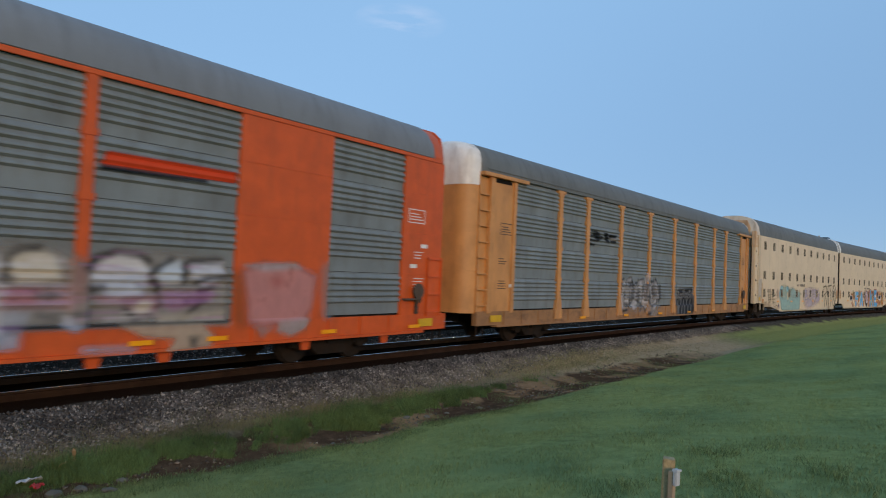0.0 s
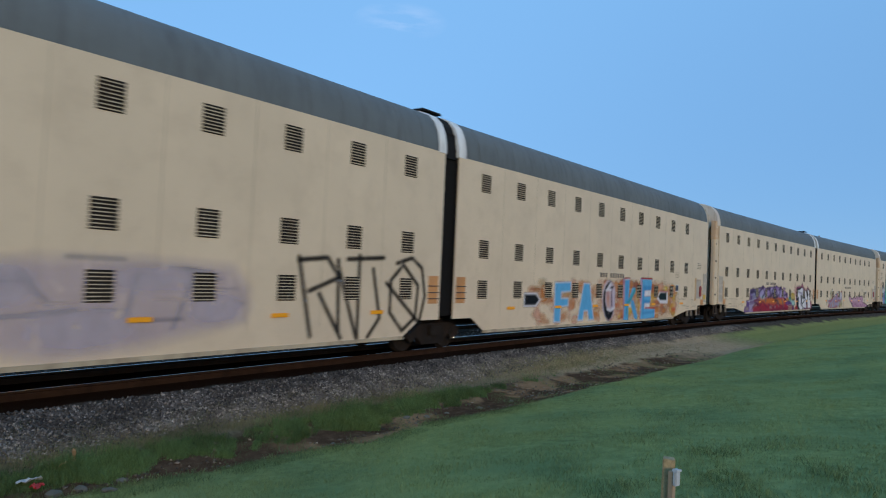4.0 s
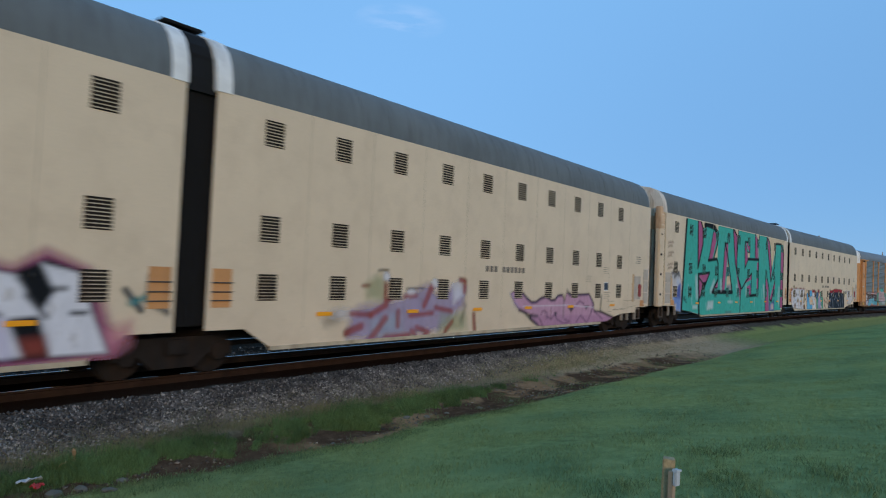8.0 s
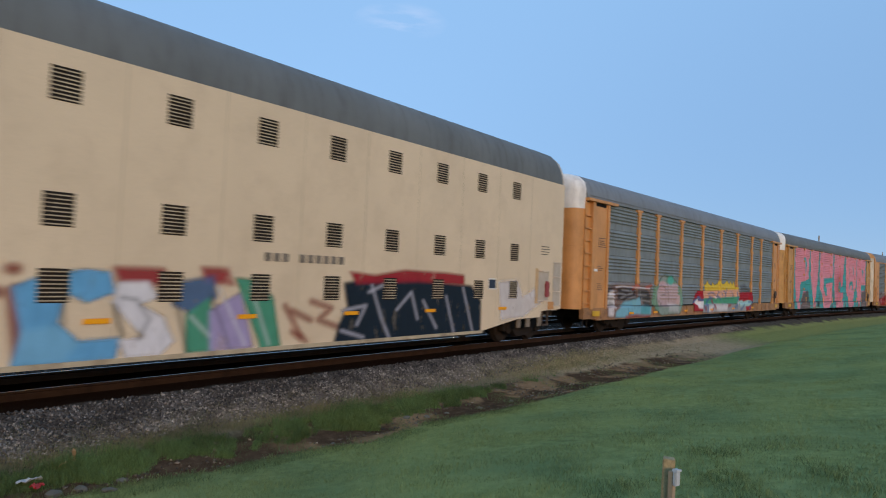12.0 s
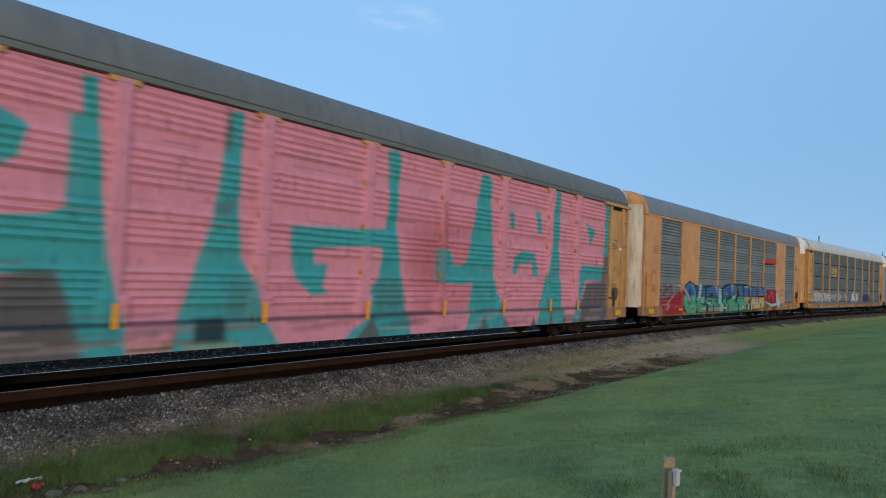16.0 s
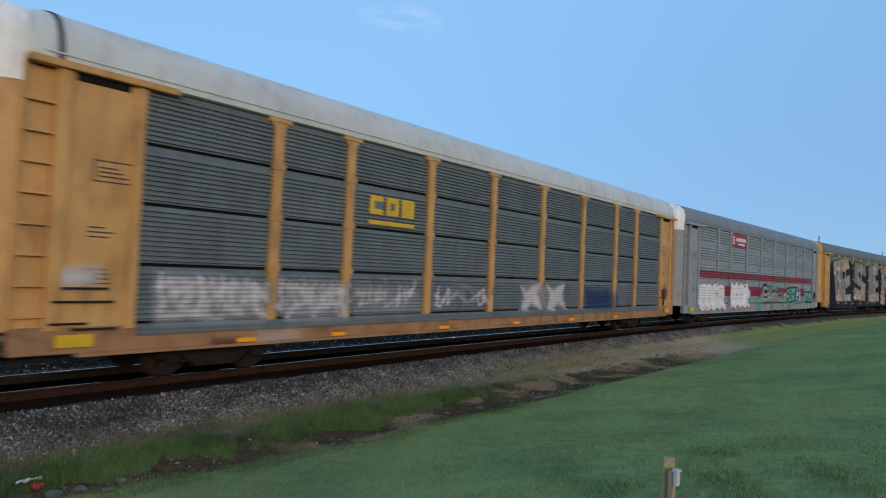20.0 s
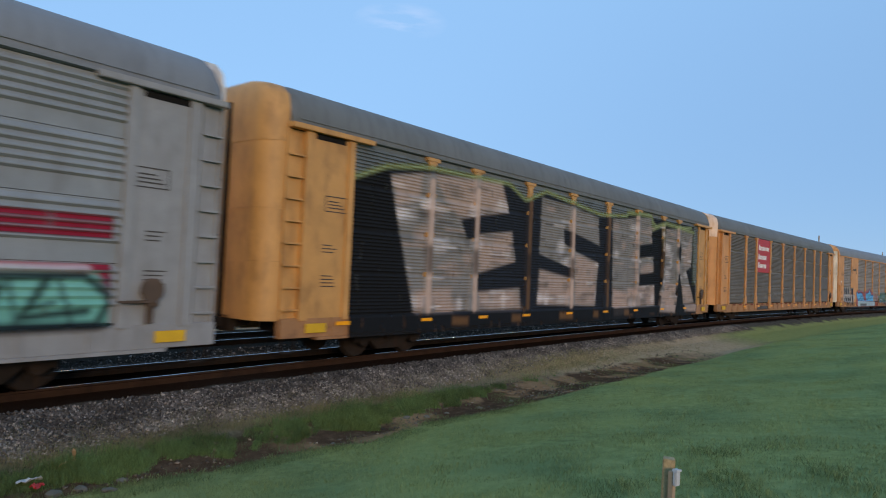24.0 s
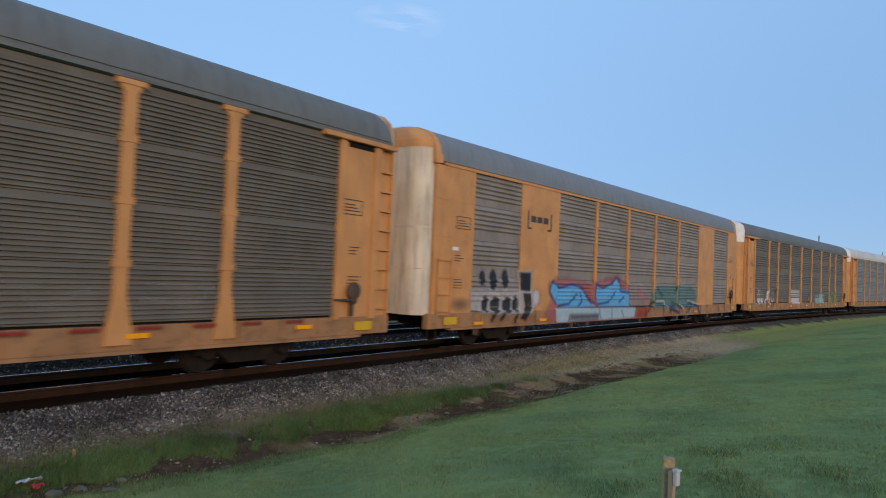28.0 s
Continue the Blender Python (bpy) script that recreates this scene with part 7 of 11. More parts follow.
p.poly([(-7.54, 1.88), (-7.17, 2.08), (-6.23, 2.12), (-4.46, 1.96), (-3.83, 2.05), (-2.66, 2.22), (-2.14, 2.31), (-1.33, 1.89), (-0.88, 1.08), (-0.39, 0.58), (-7.19, 0.57), (-7.78, 0.84), (-7.37, 1.36)], (0.44, 0.15, 0.15), 0.6, 0.1)
p.poly([(-7.41, 1.89), (-7.16, 1.96), (-6.75, 1.76), (-6.07, 1.87), (-5.33, 1.84), (-5.47, 1.49), (-6.02, 1.2), (-6.71, 1.17), (-7.18, 1.32), (-7.42, 1.62)], (0.09, 0.36, 0.6), 1, 0.04)
p.poly([(-5.5, 1.8), (-4.97, 1.63), (-4.69, 1.34), (-4.2, 1.1), (-6.7, 1.07), (-6.16, 1.21), (-5.47, 1.49)], (0.09, 0.36, 0.6), 1, 0.04)
p.poly([(-4.14, 1.89), (-3.64, 1.79), (-2.64, 1.95), (-2.27, 2.15), (-1.95, 1.8), (-1.31, 1.65), (-1.07, 1.06), (-3.75, 1.1), (-4.22, 1.49)], (0.09, 0.36, 0.6), 1, 0.04)
for q in ([(-7.45, 1.72), (-7.29, 1.97), (-6.75, 1.76), (-5.93, 1.89), (-5.17, 1.81), (-4.69, 1.41), (-4.21, 1.21)],
          [(-4.21, 1.4), (-4.14, 1.93), (-3.48, 1.79), (-2.64, 1.99), (-2.31, 2.2), (-1.99, 2.12), (-1.96, 1.68), (-1.21, 1.61)],
          [(-6.71, 1.17), (-6.02, 1.2), (-5.52, 1.56)],
          [(-3.92, 1.17), (-2.93, 1.24), (-2.41, 1.64)],
          [(-5.26, 1.59), (-5.07, 1.27), (-5.3, 1.15)],
          [(-7.46, 1.62), (-7.04, 1.24)],
          [(-1.96, 1.25), (-1.61, 1.45)]):
    p.line(q, 0.09, "navy", 0.9, 0.03)
p.poly([(-7.07, 1.07), (-0.63, 1.04), (-0.73, 0.61), (-7.03, 0.59)], (0.3, 0.44, 0.48), 0.95, 0.03)
p.poly([(-6.14, 0.87), (-3.86, 0.85), (-3.92, 0.58), (-6.22, 0.61)], "dusk", 0.8, 0.03)
p.line([(-5.99, 0.76), (-3.97, 0.75)], 0.05, "ink", 0.8, 0.04)
for q in ([(-2.83, 0.99), (-2.8, 0.63)],
          [(-1.94, 0.93), (-1.73, 0.64)],
          [(-3.91, 1.03), (-3.71, 0.59)]):
    p.line(q, 0.06, "navy", 0.8, 0.03)
p.line([(-6.97, 1.1), (7.16, 0.98)], 0.04, "ink", 0.85, 0.02)
p.poly([(1.08, 1.57), (1.93, 1.92), (6.21, 1.97), (6.88, 1.48), (6.64, 0.97), (1.35, 0.95)], (0.06, 0.26, 0.26), 0.45, 0.12)
for q in ([(0.51, 0.71), (1.32, 1.22), (2.27, 1.17), (2.53, 0.75)],
          [(3.2, 0.74), (3.65, 1.21), (4.74, 0.9)],
          [(1.83, 1.83), (2.43, 1.48)],
          [(4.09, 1.9), (3.87, 1.53)]):
    p.line(q, 0.08, "ink", 0.8, 0.04)
for q in ([(1.76, 1.24), (2.68, 1.26), (3, 0.83)],
          [(4.4, 1.17), (5.01, 0.8)],
          [(5.72, 1.26), (6.91, 1.11)]):
    p.line(q, 0.08, (0.5, 0.49, 0.48), 0.8, 0.04)
for q in ([(5.5, 0.6), (6, 1.17), (6.87, 0.96), (7.25, 0.61)],
          [(3.18, 0.94), (4.44, 0.68)]):
    p.line(q, 0.12, "navy", 0.8, 0.04)
p.line([(-0.18, 1.69), (0.78, 1.27)], 0.4, "rose", 0.3, 0.12)
p.poly([(-0.43, 0.99), (0.7, 0.97), (0.62, 0.59), (-0.4, 0.6)], "red", 0.45, 0.08)
for q in ((5.11, 0.53, 0.81, 0.19),):
    p.oval(*q, "sand", 0.4, 0.08)
p.streaks(-12.5, 10.0, 0.65, 2.2, ["grey", "dusk", "cream"], 30, 121, 0.3, 0.03, 0.5)
p.done()

p = Paint(c5, "post", -12.9, 11.6, 0.58, 2.75, "row of bright graffiti pieces along the base")
p.poly([(-11.74, 1.86), (-11.01, 1.97), (-9.69, 1.98), (-7.54, 2.01), (-7.42, 1.31), (-7.55, 0.67), (-10.3, 0.62), (-11.72, 0.65), (-11.87, 1.37)], (0.36, 0.22, 0.18), 0.55, 0.1)
p.poly([(-11.79, 1.71), (-11.52, 1.84), (-11.06, 1.82), (-11.28, 1.6), (-11.62, 1.54), (-11.7, 1.36), (-11.54, 1.24), (-11.64, 1.12), (-11.83, 1.37)], "ink", 0.85, 0.08)
p.poly([(-11.59, 1.54), (-11.46, 1.67), (-11.17, 1.69), (-11.05, 1.54), (-11.06, 1.36), (-10.95, 1.17), (-11.01, 1), (-11.56, 1.14)], "white", 0.85, 0.06)
p.poly([(-11.64, 1.04), (-11.18, 1.04), (-11.19, 0.68), (-11.62, 0.71)], "white", 0.8, 0.06)
for q in ([(-11.43, 1.21), (-11.14, 1.14)],
          [(-11.5, 1.39), (-11.18, 1.37)]):
    p.line(q, 0.12, "dusk", 0.7, 0.06)
p.poly([(-10.82, 1.79), (-10.18, 1.87), (-9.39, 1.83), (-9.13, 1.68), (-9.2, 1.33), (-10.14, 1.26), (-10.8, 1.34)], "ink", 0.85, 0.08)
p.poly([(-9.08, 1.75), (-8.07, 1.78), (-7.7, 1.62), (-7.51, 1.15), (-7.83, 0.84), (-8.39, 1.25), (-9.07, 1.4)], (0.03, 0.04, 0.04), 0.85, 0.08)
for q in ([(-10.78, 1.6), (-10.09, 1.54)],
          [(-10.54, 1.38), (-10.15, 1.47), (-9.37, 1.61)],
          [(-10.37, 1.73), (-9.53, 1.68)],
          [(-9.06, 1.54), (-8.06, 1.5)],
          [(-8.56, 1.32), (-7.58, 1.23)],
          [(-9.94, 1.34), (-9.29, 1.44)],
          [(-8.75, 1.65), (-8.38, 1.17)]):
    p.line(q, 0.06, "grey", 0.8, 0.04)
p.line([(-10.94, 1.83), (-10.38, 1.88), (-9.54, 1.85), (-7.71, 1.79)], 0.05, "white", 0.8, 0.03)
for q in ([(-9.39, 1.78), (-9.16, 1.93), (-8.92, 1.86)],
          [(-8.08, 1.84), (-7.53, 1.93)]):
    p.line(q, 0.12, "vermilion", 0.45, 0.06)
p.poly([(-10.52, 1.06), (-10.14, 1.24), (-9.5, 1.3), (-8.9, 1.43), (-8.71, 1.11), (-7.64, 1.04), (-7.68, 0.68), (-8.35, 0.6), (-9.24, 0.69), (-10.1, 0.61), (-11.05, 0.64), (-11, 0.86)], (0.15, 0.4, 0.48), 0.95, 0.06)
p.poly([(-8.71, 1.07), (-7.74, 1.04), (-7.81, 0.67), (-8.69, 0.66)], "sea", 0.6, 0.08)
for q in ([(-10.1, 0.63), (-9.16, 0.67), (-7.82, 0.61)],
          [(-9.83, 0.7), (-9.69, 0.76)]):
    p.line(q, 0.12, "brick", 0.8, 0.05)
p.poly([(-7.33, 1.86), (-6.75, 2.11), (-6.12, 2.43), (-5.17, 2.34), (-4.65, 2.18), (-4.23, 1.82), (-4.02, 1.17), (-4.29, 0.69), (-6.44, 0.62), (-7.27, 0.89), (-7.46, 1.31)], (0.16, 0.36, 0.27), 0.7, 0.08)
p.poly([(-7.08, 1.7), (-6.74, 2.07), (-6.1, 2.17), (-5.75, 2.06), (-4.51, 2.05), (-4.42, 1.08), (-6.02, 0.97), (-6.88, 1.04), (-7.1, 1.3)], (0.46, 0.33, 0.33), 0.95, 0.06)
p.poly([(-6.74, 2.07), (-6.21, 2.19), (-5.96, 2.01), (-6.07, 1.71), (-6.72, 1.74)], (0.52, 0.3, 0.3), 0.6, 0.06)
for q in ([(-6.56, 2.18), (-6.23, 2.4), (-5.75, 2.34)],
          [(-6.83, 1.86), (-6.42, 1.96), (-5.94, 1.84), (-5.99, 1.54), (-6.39, 1.52)],
          [(-6.82, 1.26), (-6.36, 1.13), (-6.67, 0.99)],
          [(-7.1, 1.34), (-6.9, 1.22)],
          [(-5.75, 2.06), (-5.52, 1.19)]):
    p.line(q, 0.06, "dusk", 0.7, 0.04)
for q in ((-5.35, 2.2, 0.35, 0.21),):
    p.oval(*q, "teal", 0.9, 0.05)
for q in ((-6.11, 2.28, 0.3, 0.11),):
    p.oval(*q, "grey", 0.7, 0.06)
p.poly([(-5.63, 1.15), (-4.51, 1.04), (-4.53, 0.7), (-5.67, 0.79)], "white", 0.55, 0.08)
p.poly([(-6.88, 1), (-4.28, 0.97), (-4.39, 0.65), (-6.75, 0.63)], "grey", 0.5, 0.08)
p.line([(-11.59, 1.12), (-7.48, 1.05), (-4.44, 1.03), (7.67, 0.95)], 0.04, "black", 0.9, 0.02)
p.poly([(-2.3, 1.52), (-1.92, 1.75), (-1.25, 1.74), (-1.11, 0.72), (-2.5, 0.73), (-2.51, 0.91)], "red")
p.poly([(-2.29, 1.23), (-1.79, 1.4), (-1.77, 1.21), (-1.18, 1.24), (-1.2, 0.84), (-1.83, 0.87)], "white")
p.line([(-2.42, 1.16), (-1.75, 1.44), (-1.7, 1.29), (-1.23, 1.28)], 0.12, "blue", 0.9)
p.poly([(-1.25, 1.74), (4.7, 2.01), (4.9, 1.5), (4.83, 1.28), (-1.23, 1.32)], "peach")
p.poly([(-0.92, 1.82), (-0.94, 2.05), (-0.63, 2.1), (-0.51, 2.29), (-0.22, 2.11), (0.21, 2.02), (0.32, 2.22), (0.64, 2.06), (1.13, 2.14), (1.31, 2.36), (1.59, 2.11), (2.27, 2.16), (2.66, 2.33), (3.15, 2.14), (3.28, 2.33), (3.59, 2.1), (3.88, 2.3), (4.09, 2), (4.54, 1.98), (4.6, 2.3), (4.74, 2.02), (4.71, 1.87), (-0.83, 1.74)], "yellow")
p.poly([(-1.23, 1.36), (0.53, 1.38), (1.88, 1.41), (4.82, 1.47), (4.92, 1.16), (4.6, 1.05), (1.91, 1.05), (-1.21, 1.04)], "green")
p.poly([(-1.29, 1.04), (1.09, 1.07), (4.52, 1.03), (7.08, 1.05), (6.03, 0.59), (1.11, 0.63), (-1.27, 0.63)], "grey", 0.95)
p.poly([(-0.52, 1.01), (0.98, 1.03), (2.68, 1), (2.56, 0.7), (1.11, 0.68), (0.46, 0.84), (0.22, 0.64), (-0.41, 0.67)], "white", 0.7, 0.1)
p.poly([(4.89, 1.7), (7.13, 1.72), (7.49, 1.17), (6.57, 1.13), (4.92, 1.16)], "red")
p.poly([(5.92, 0.9), (6.98, 0.99), (6.9, 0.68), (6.03, 0.62)], "red")
p.poly([(4.76, 1.05), (5.01, 1.21), (5.53, 1.24), (5.71, 1.14), (6.66, 1.25), (7.18, 1.12), (6.59, 0.88), (4.86, 0.87)], "aqua")
p.line([(-0.5, 0.72), (-0.44, 1.18), (-0.12, 1.39), (0.27, 1.34), (0.5, 0.93)], 0.2, "blue", 0.8, 0.05)
p.line([(-0.37, 1.58), (0.01, 1.65), (0.41, 1.64), (0.73, 1.54)], 0.08, "blue", 0.8, 0.05)
p.line([(-1.12, 0.98), (-0.9, 0.78), (-0.65, 1.02)], 0.16, "blue", 0.8, 0.05)
p.line([(0.95, 1.42), (1.22, 1.68), (1.06, 1.51), (1.29, 1.32)], 0.12, "blue", 0.8, 0.05)
p.line([(1.62, 1.68), (1.88, 1.51), (1.72, 1.08)], 0.14, "blue", 0.8, 0.05)
p.line([(2.17, 1.76), (2.44, 1.58), (2.39, 1.41), (2.62, 1.86)], 0.12, "blue", 0.8, 0.05)
p.line([(3.47, 1.72), (3.71, 1.45)], 0.1, "blue", 0.8, 0.05)
p.line([(4.23, 1.67), (4.42, 1.34), (4.22, 0.79)], 0.16, "blue", 0.8, 0.05)
p.line([(3.61, 0.7), (4.13, 0.95)], 0.14, "blue", 0.8, 0.05)
p.line([(4.96, 0.7), (5.29, 0.77), (5.64, 0.97)], 0.14, "blue", 0.8, 0.05)
p.line([(6.67, 1.13), (7.18, 1.12), (6.69, 0.75)], 0.1, "blue", 0.8, 0.05)
p.line([(0.28, 1.25), (0.72, 0.83)], 0.16, "brick", 0.85, 0.05)
p.line([(1.75, 1.51), (1.78, 1.12)], 0.16, "brick", 0.85, 0.05)
p.line([(2.75, 0.95), (3.16, 0.98)], 0.16, "brick", 0.85, 0.05)
p.line([(-0.91, 0.91), (-0.77, 0.78)], 0.16, "brick", 0.85, 0.05)
p.line([(0.07, 0.69), (0.31, 0.81)], 0.16, "brick", 0.85, 0.05)
p.line([(0.68, 1.42), (0.96, 1.35)], 0.08, "white", 0.8)
p.line([(3.17, 1.82), (3.27, 1.51)], 0.14, "palepink", 0.7, 0.08)
p.oval(4.43, 1.11, 0.12, 0.12, "white", 0.8)
p.poly([(5.03, 2.08), (5.92, 2.16), (6.92, 1.88), (6.83, 1.72), (5.05, 1.79)], "dusk", 0.4, 0.1)
p.done()

p = Paint(talls[0], "tall", -21.2, -0.4, 0.5, 5.28, "pale blue and lilac washes with a black tag")
p.poly([(-21.25, 1.0), (-20.9, 1.0), (-20.95, 5.25), (-21.25, 5.25)], "brown", 0.2, 0.18)
p.poly([(-16.76, 1.84), (-16.47, 2.13), (-16.07, 2.2), (-15.1, 2.18), (-14.68, 2.03), (-13.76, 2.09), (-13.16, 1.94), (-11.93, 1.83), (-11.83, 1.51), (-11.88, 0.69), (-12.21, 0.48), (-13.39, 0.5), (-14.87, 0.5), (-15.96, 0.51), (-16.37, 0.64), (-16.5, 1.08), (-16.81, 1.44)], "aqua", 0.55, 0.12)
p.poly([(-16.56, 1.33), (-15.04, 1.24), (-14.22, 1.39), (-12.91, 1.41), (-11.87, 1.4), (-11.92, 0.65), (-12.28, 0.48), (-14.99, 0.49), (-15.96, 0.5), (-16.37, 0.64)], "aqua", 0.55, 0.1)
for q in ((-14.97, 2, 0.32, 0.17), (-16.31, 2.03, 0.26, 0.16), (-16.63, 1.62, 0.18, 0.29)):
    p.oval(*q, (0.2, 0.46, 0.52), 0.7, 0.06)
for q in ((-14.95, 2.02, 0.11, 0.07),):
    p.oval(*q, "navy", 0.6, 0.05)
p.poly([(-15.07, 1.71), (-14.78, 1.77), (-14.64, 1.27), (-15.01, 1.24)], "cream", 0.75, 0.06)
p.poly([(-14.12, 1.8), (-13.76, 2.05), (-13.3, 2.02), (-13.14, 1.68), (-13.85, 1.51)], (0.25, 0.42, 0.45), 0.4, 0.08)
for q in ([(-13.71, 1.39), (-13.05, 1.41), (-12.33, 1.18)],
          [(-16.45, 1.08), (-16.24, 0.93)],
          [(-16.38, 0.82), (-16.22, 0.67)],
          [(-15.83, 1.74), (-15.61, 1.51)],
          [(-15.03, 1.12), (-14.69, 1.19)]):
    p.line(q, 0.05, "dusk", 0.45, 0.04)
p.poly([(-17.51, 1.76), (-17.3, 1.93), (-16.93, 1.91), (-16.81, 1.44), (-17.17, 1.34), (-17.45, 1.52)], "palepink", 0.35, 0.12)
p.poly([(-10.66, 1.98), (-9.97, 2.09), (-8.46, 2.13), (-6.63, 2.06), (-6.24, 1.61), (-6.32, 1.05), (-8.35, 0.67), (-9.68, 0.56), (-10.57, 0.74), (-11.02, 1.23)], "lilac", 0.32, 0.15)
for q in ((-10.38, 1.7, 0.44, 0.34), (-8.02, 1.82, 0.85, 0.21), (-9.25, 1, 0.78, 0.3), (-6.91, 1.28, 0.58, 0.27)):
    p.oval(*q, (0.5, 0.46, 0.5), 0.35, 0.12)
for q in ([(-9.52, 2.13), (-8.65, 2.12)],
          [(-10.13, 1.85), (-9.74, 1.41)],
          [(-8.44, 1.87), (-8.58, 1.09)],
          [(-7.4, 1.93), (-7.75, 0.97)],
          [(-10.43, 1.22), (-9.36, 1.3)]):
    p.line(q, 0.05, "grey", 0.6, 0.04)
for q in ([(-11.94, 1.96), (-11.81, 1.24)],
          [(-12.65, 1.64), (-11.45, 1.65)]):
    p.line(q, 0.08, (0.35, 0.45, 0.42), 0.4, 0.06)
for q in ([(-5.07, 2.32), (-4.69, 0.67)],
          [(-5.07, 2.26), (-4.29, 2.34), (-3.93, 1.92), (-4.76, 1.62)],
          [(-4.49, 1.56), (-3.82, 0.58)],
          [(-3.33, 2.43), (-3.31, 0.51)],
          [(-3.98, 2.3), (-3.9, 0.75), (-3.98, 2.2), (-3.36, 0.6)],
          [(-2.05, 2.3), (-1.5, 2.45), (-1.1, 2.2), (-0.95, 1.5), (-1.15, 0.8), (-1.5, 0.6)],
          [(-3.69, 2.33), (-2.53, 2.41)],
          [(-2.87, 2.13), (-2.6, 0.99), (-2.97, 0.56)],
          [(-1.82, 2.27), (-1.23, 1.76), (-1.3, 0.97), (-1.78, 0.65), (-2.25, 1.11), (-2.25, 1.88), (-1.82, 2.27)],
          [(-2.4, 1.81), (-1.16, 0.83)]):
    p.line(q, 0.09, "black", 0.85, 0.03)
for q in ([(-19.4, 1.89), (-18.7, 1.89)],
          [(-19.44, 1.78), (-18.54, 1.74)],
          [(-19.3, 1.55), (-18.53, 1.58)],
          [(-19.15, 1.42), (-18.67, 1.39)],
          [(-19.18, 1.23), (-18.66, 1.26)],
          [(-18.99, 1.07), (-18.73, 1.1)],
          [(-18.36, 1.42), (-17.71, 1.55)],
          [(-17.88, 1.52), (-17.67, 1.58)]):
    p.line(q, 0.06, "dusk", 0.6, 0.05)
for q in ([(-18.43, 1.26), (-17.7, 1.28)],
          [(-18.26, 1.11), (-17.68, 1.04)],
          [(-19.98, 1.08), (-19.52, 1.09)],
          [(-18, 0.82), (-17.58, 0.77)],
          [(-17.31, 0.65), (-16.96, 0.88)],
          [(-17.58, 0.87), (-16.95, 0.81)]):
    p.line(q, 0.06, "brown", 0.5, 0.05)
for q in ([(-19.14, 1.74), (-19.01, 1.02)],
          [(-18.78, 1.84), (-18.66, 1.2)],
          [(-18.2, 1.39), (-18.09, 0.99)]):
    p.line(q, 0.2, "brown", 0.3, 0.1)
for q in ([(-16.92, 0.91), (-16.84, 0.73)],):
    p.line(q, 0.18, "purple", 0.6, 0.05)
for q in ([(-20.04, 0.92), (-19.01, 0.78), (-17.12, 0.55)],
          [(-19.98, 1.02), (-18.64, 0.88)]):
    p.line(q, 0.1, "brown", 0.35, 0.1)
p.streaks(-20.5, -2.0, 0.55, 2.2, ["cream", "grey", "dusk"], 60, 91, 0.4, 0.035, 0.6)
p.done()

p = Paint(talls[1], "tall", 0.4, 21, 0.5, 2.6, "blue block letters on an orange wash")
p.poly([(10.4, 0.55), (10.4, 2.05), (12.9, 1.95), (14.6, 2.0), (16.4, 1.9), (16.5, 1.3), (17.2, 1.2), (16.8, 0.8), (15.9, 0.62), (14.4, 0.55)], (0.50, 0.25, 0.13), 0.4, 0.25)
p.blobs(4.23, 15.3, 0.6, 2.0, ["orange", "peach", "orange", "peach", "sand"], 190, 0.19, 21, 0.42)
p.blobs(10.5, 16.9, 0.65, 1.95, ["orange", "brick", "peach", "orange", "yellow"], 110, 0.2, 23, 0.5)
for q in ((17.0, 1.6, 0.12, 0.1), (16.2, 1.55, 0.12, 0.12), (16.6, 1.05, 0.25, 0.1)):
    p.oval(*q, "yellow", 0.4, 0.06)
for q in ((16.7, 0.85, 0.25, 0.1), (16.35, 1.9, 0.2, 0.07)):
    p.oval(*q, "vermilion", 0.55, 0.07)
p.streaks(4.23, 15.5, 0.55, 2.1, ["brick", "cream", "orange", "cream"], 90, 22, 0.5, 0.05, 0.5)
p.poly([(9.66, 2.05), (9.85, 2.1), (10.07, 2.03), (10.3, 1.88), (10.36, 1.72), (10.38, 1.14), (10.29, 0.79), (10.19, 0.64), (9.87, 0.52), (9.56, 0.71), (9.33, 0.99), (9.23, 1.35), (9.27, 1.68), (9.42, 1.9)], (0.52, 0.46, 0.5), 0.8, 0.08)
p.poly([(9.96, 2.06), (9.75, 2.02), (9.52, 1.86), (9.37, 1.6), (9.34, 1.31), (9.42, 0.99), (9.59, 0.72), (9.84, 0.55), (10.04, 0.61), (10.2, 0.76), (10.29, 0.94), (10.06, 0.92), (9.81, 0.95), (9.63, 1.09), (9.52, 1.31), (9.54, 1.57), (9.66, 1.77), (9.82, 1.93)], "black", 1, 0.05)
p.poly([(9.6, 1.7), (10.01, 1.74), (10.05, 1.07), (9.84, 0.98), (9.66, 1.12), (9.57, 1.35), (9.55, 1.57)], (0.5, 0.34, 0.32), 0.95, 0.05)
p.poly([(9.65, 1.66), (9.8, 1.68), (9.83, 1.45), (9.79, 1.34), (9.7, 1.42)], "brick", 0.6, 0.08)
p.poly([(9.7, 1.42), (9.82, 1.45), (9.82, 1.12), (9.75, 1.14)], "orange", 0.6, 0.08)
p.poly([(10.14, 1.7), (10.32, 1.74), (10.36, 1.12), (10.18, 1.07)], (0.5, 0.42, 0.48), 0.85, 0.06)
p.poly([(9.97, 1.83), (10.15, 1.86), (10.17, 1.78), (10.1, 1.74), (10.16, 1.1), (10.05, 1.09), (10, 1.74)], (0.13, 0.08, 0.12), 0.9, 0.04)
p.poly([(9.9, 1.76), (10.04, 1.86), (10.28, 1.88), (10.19, 1.82), (10.08, 1.78)], "ink", 0.95, 0.03)
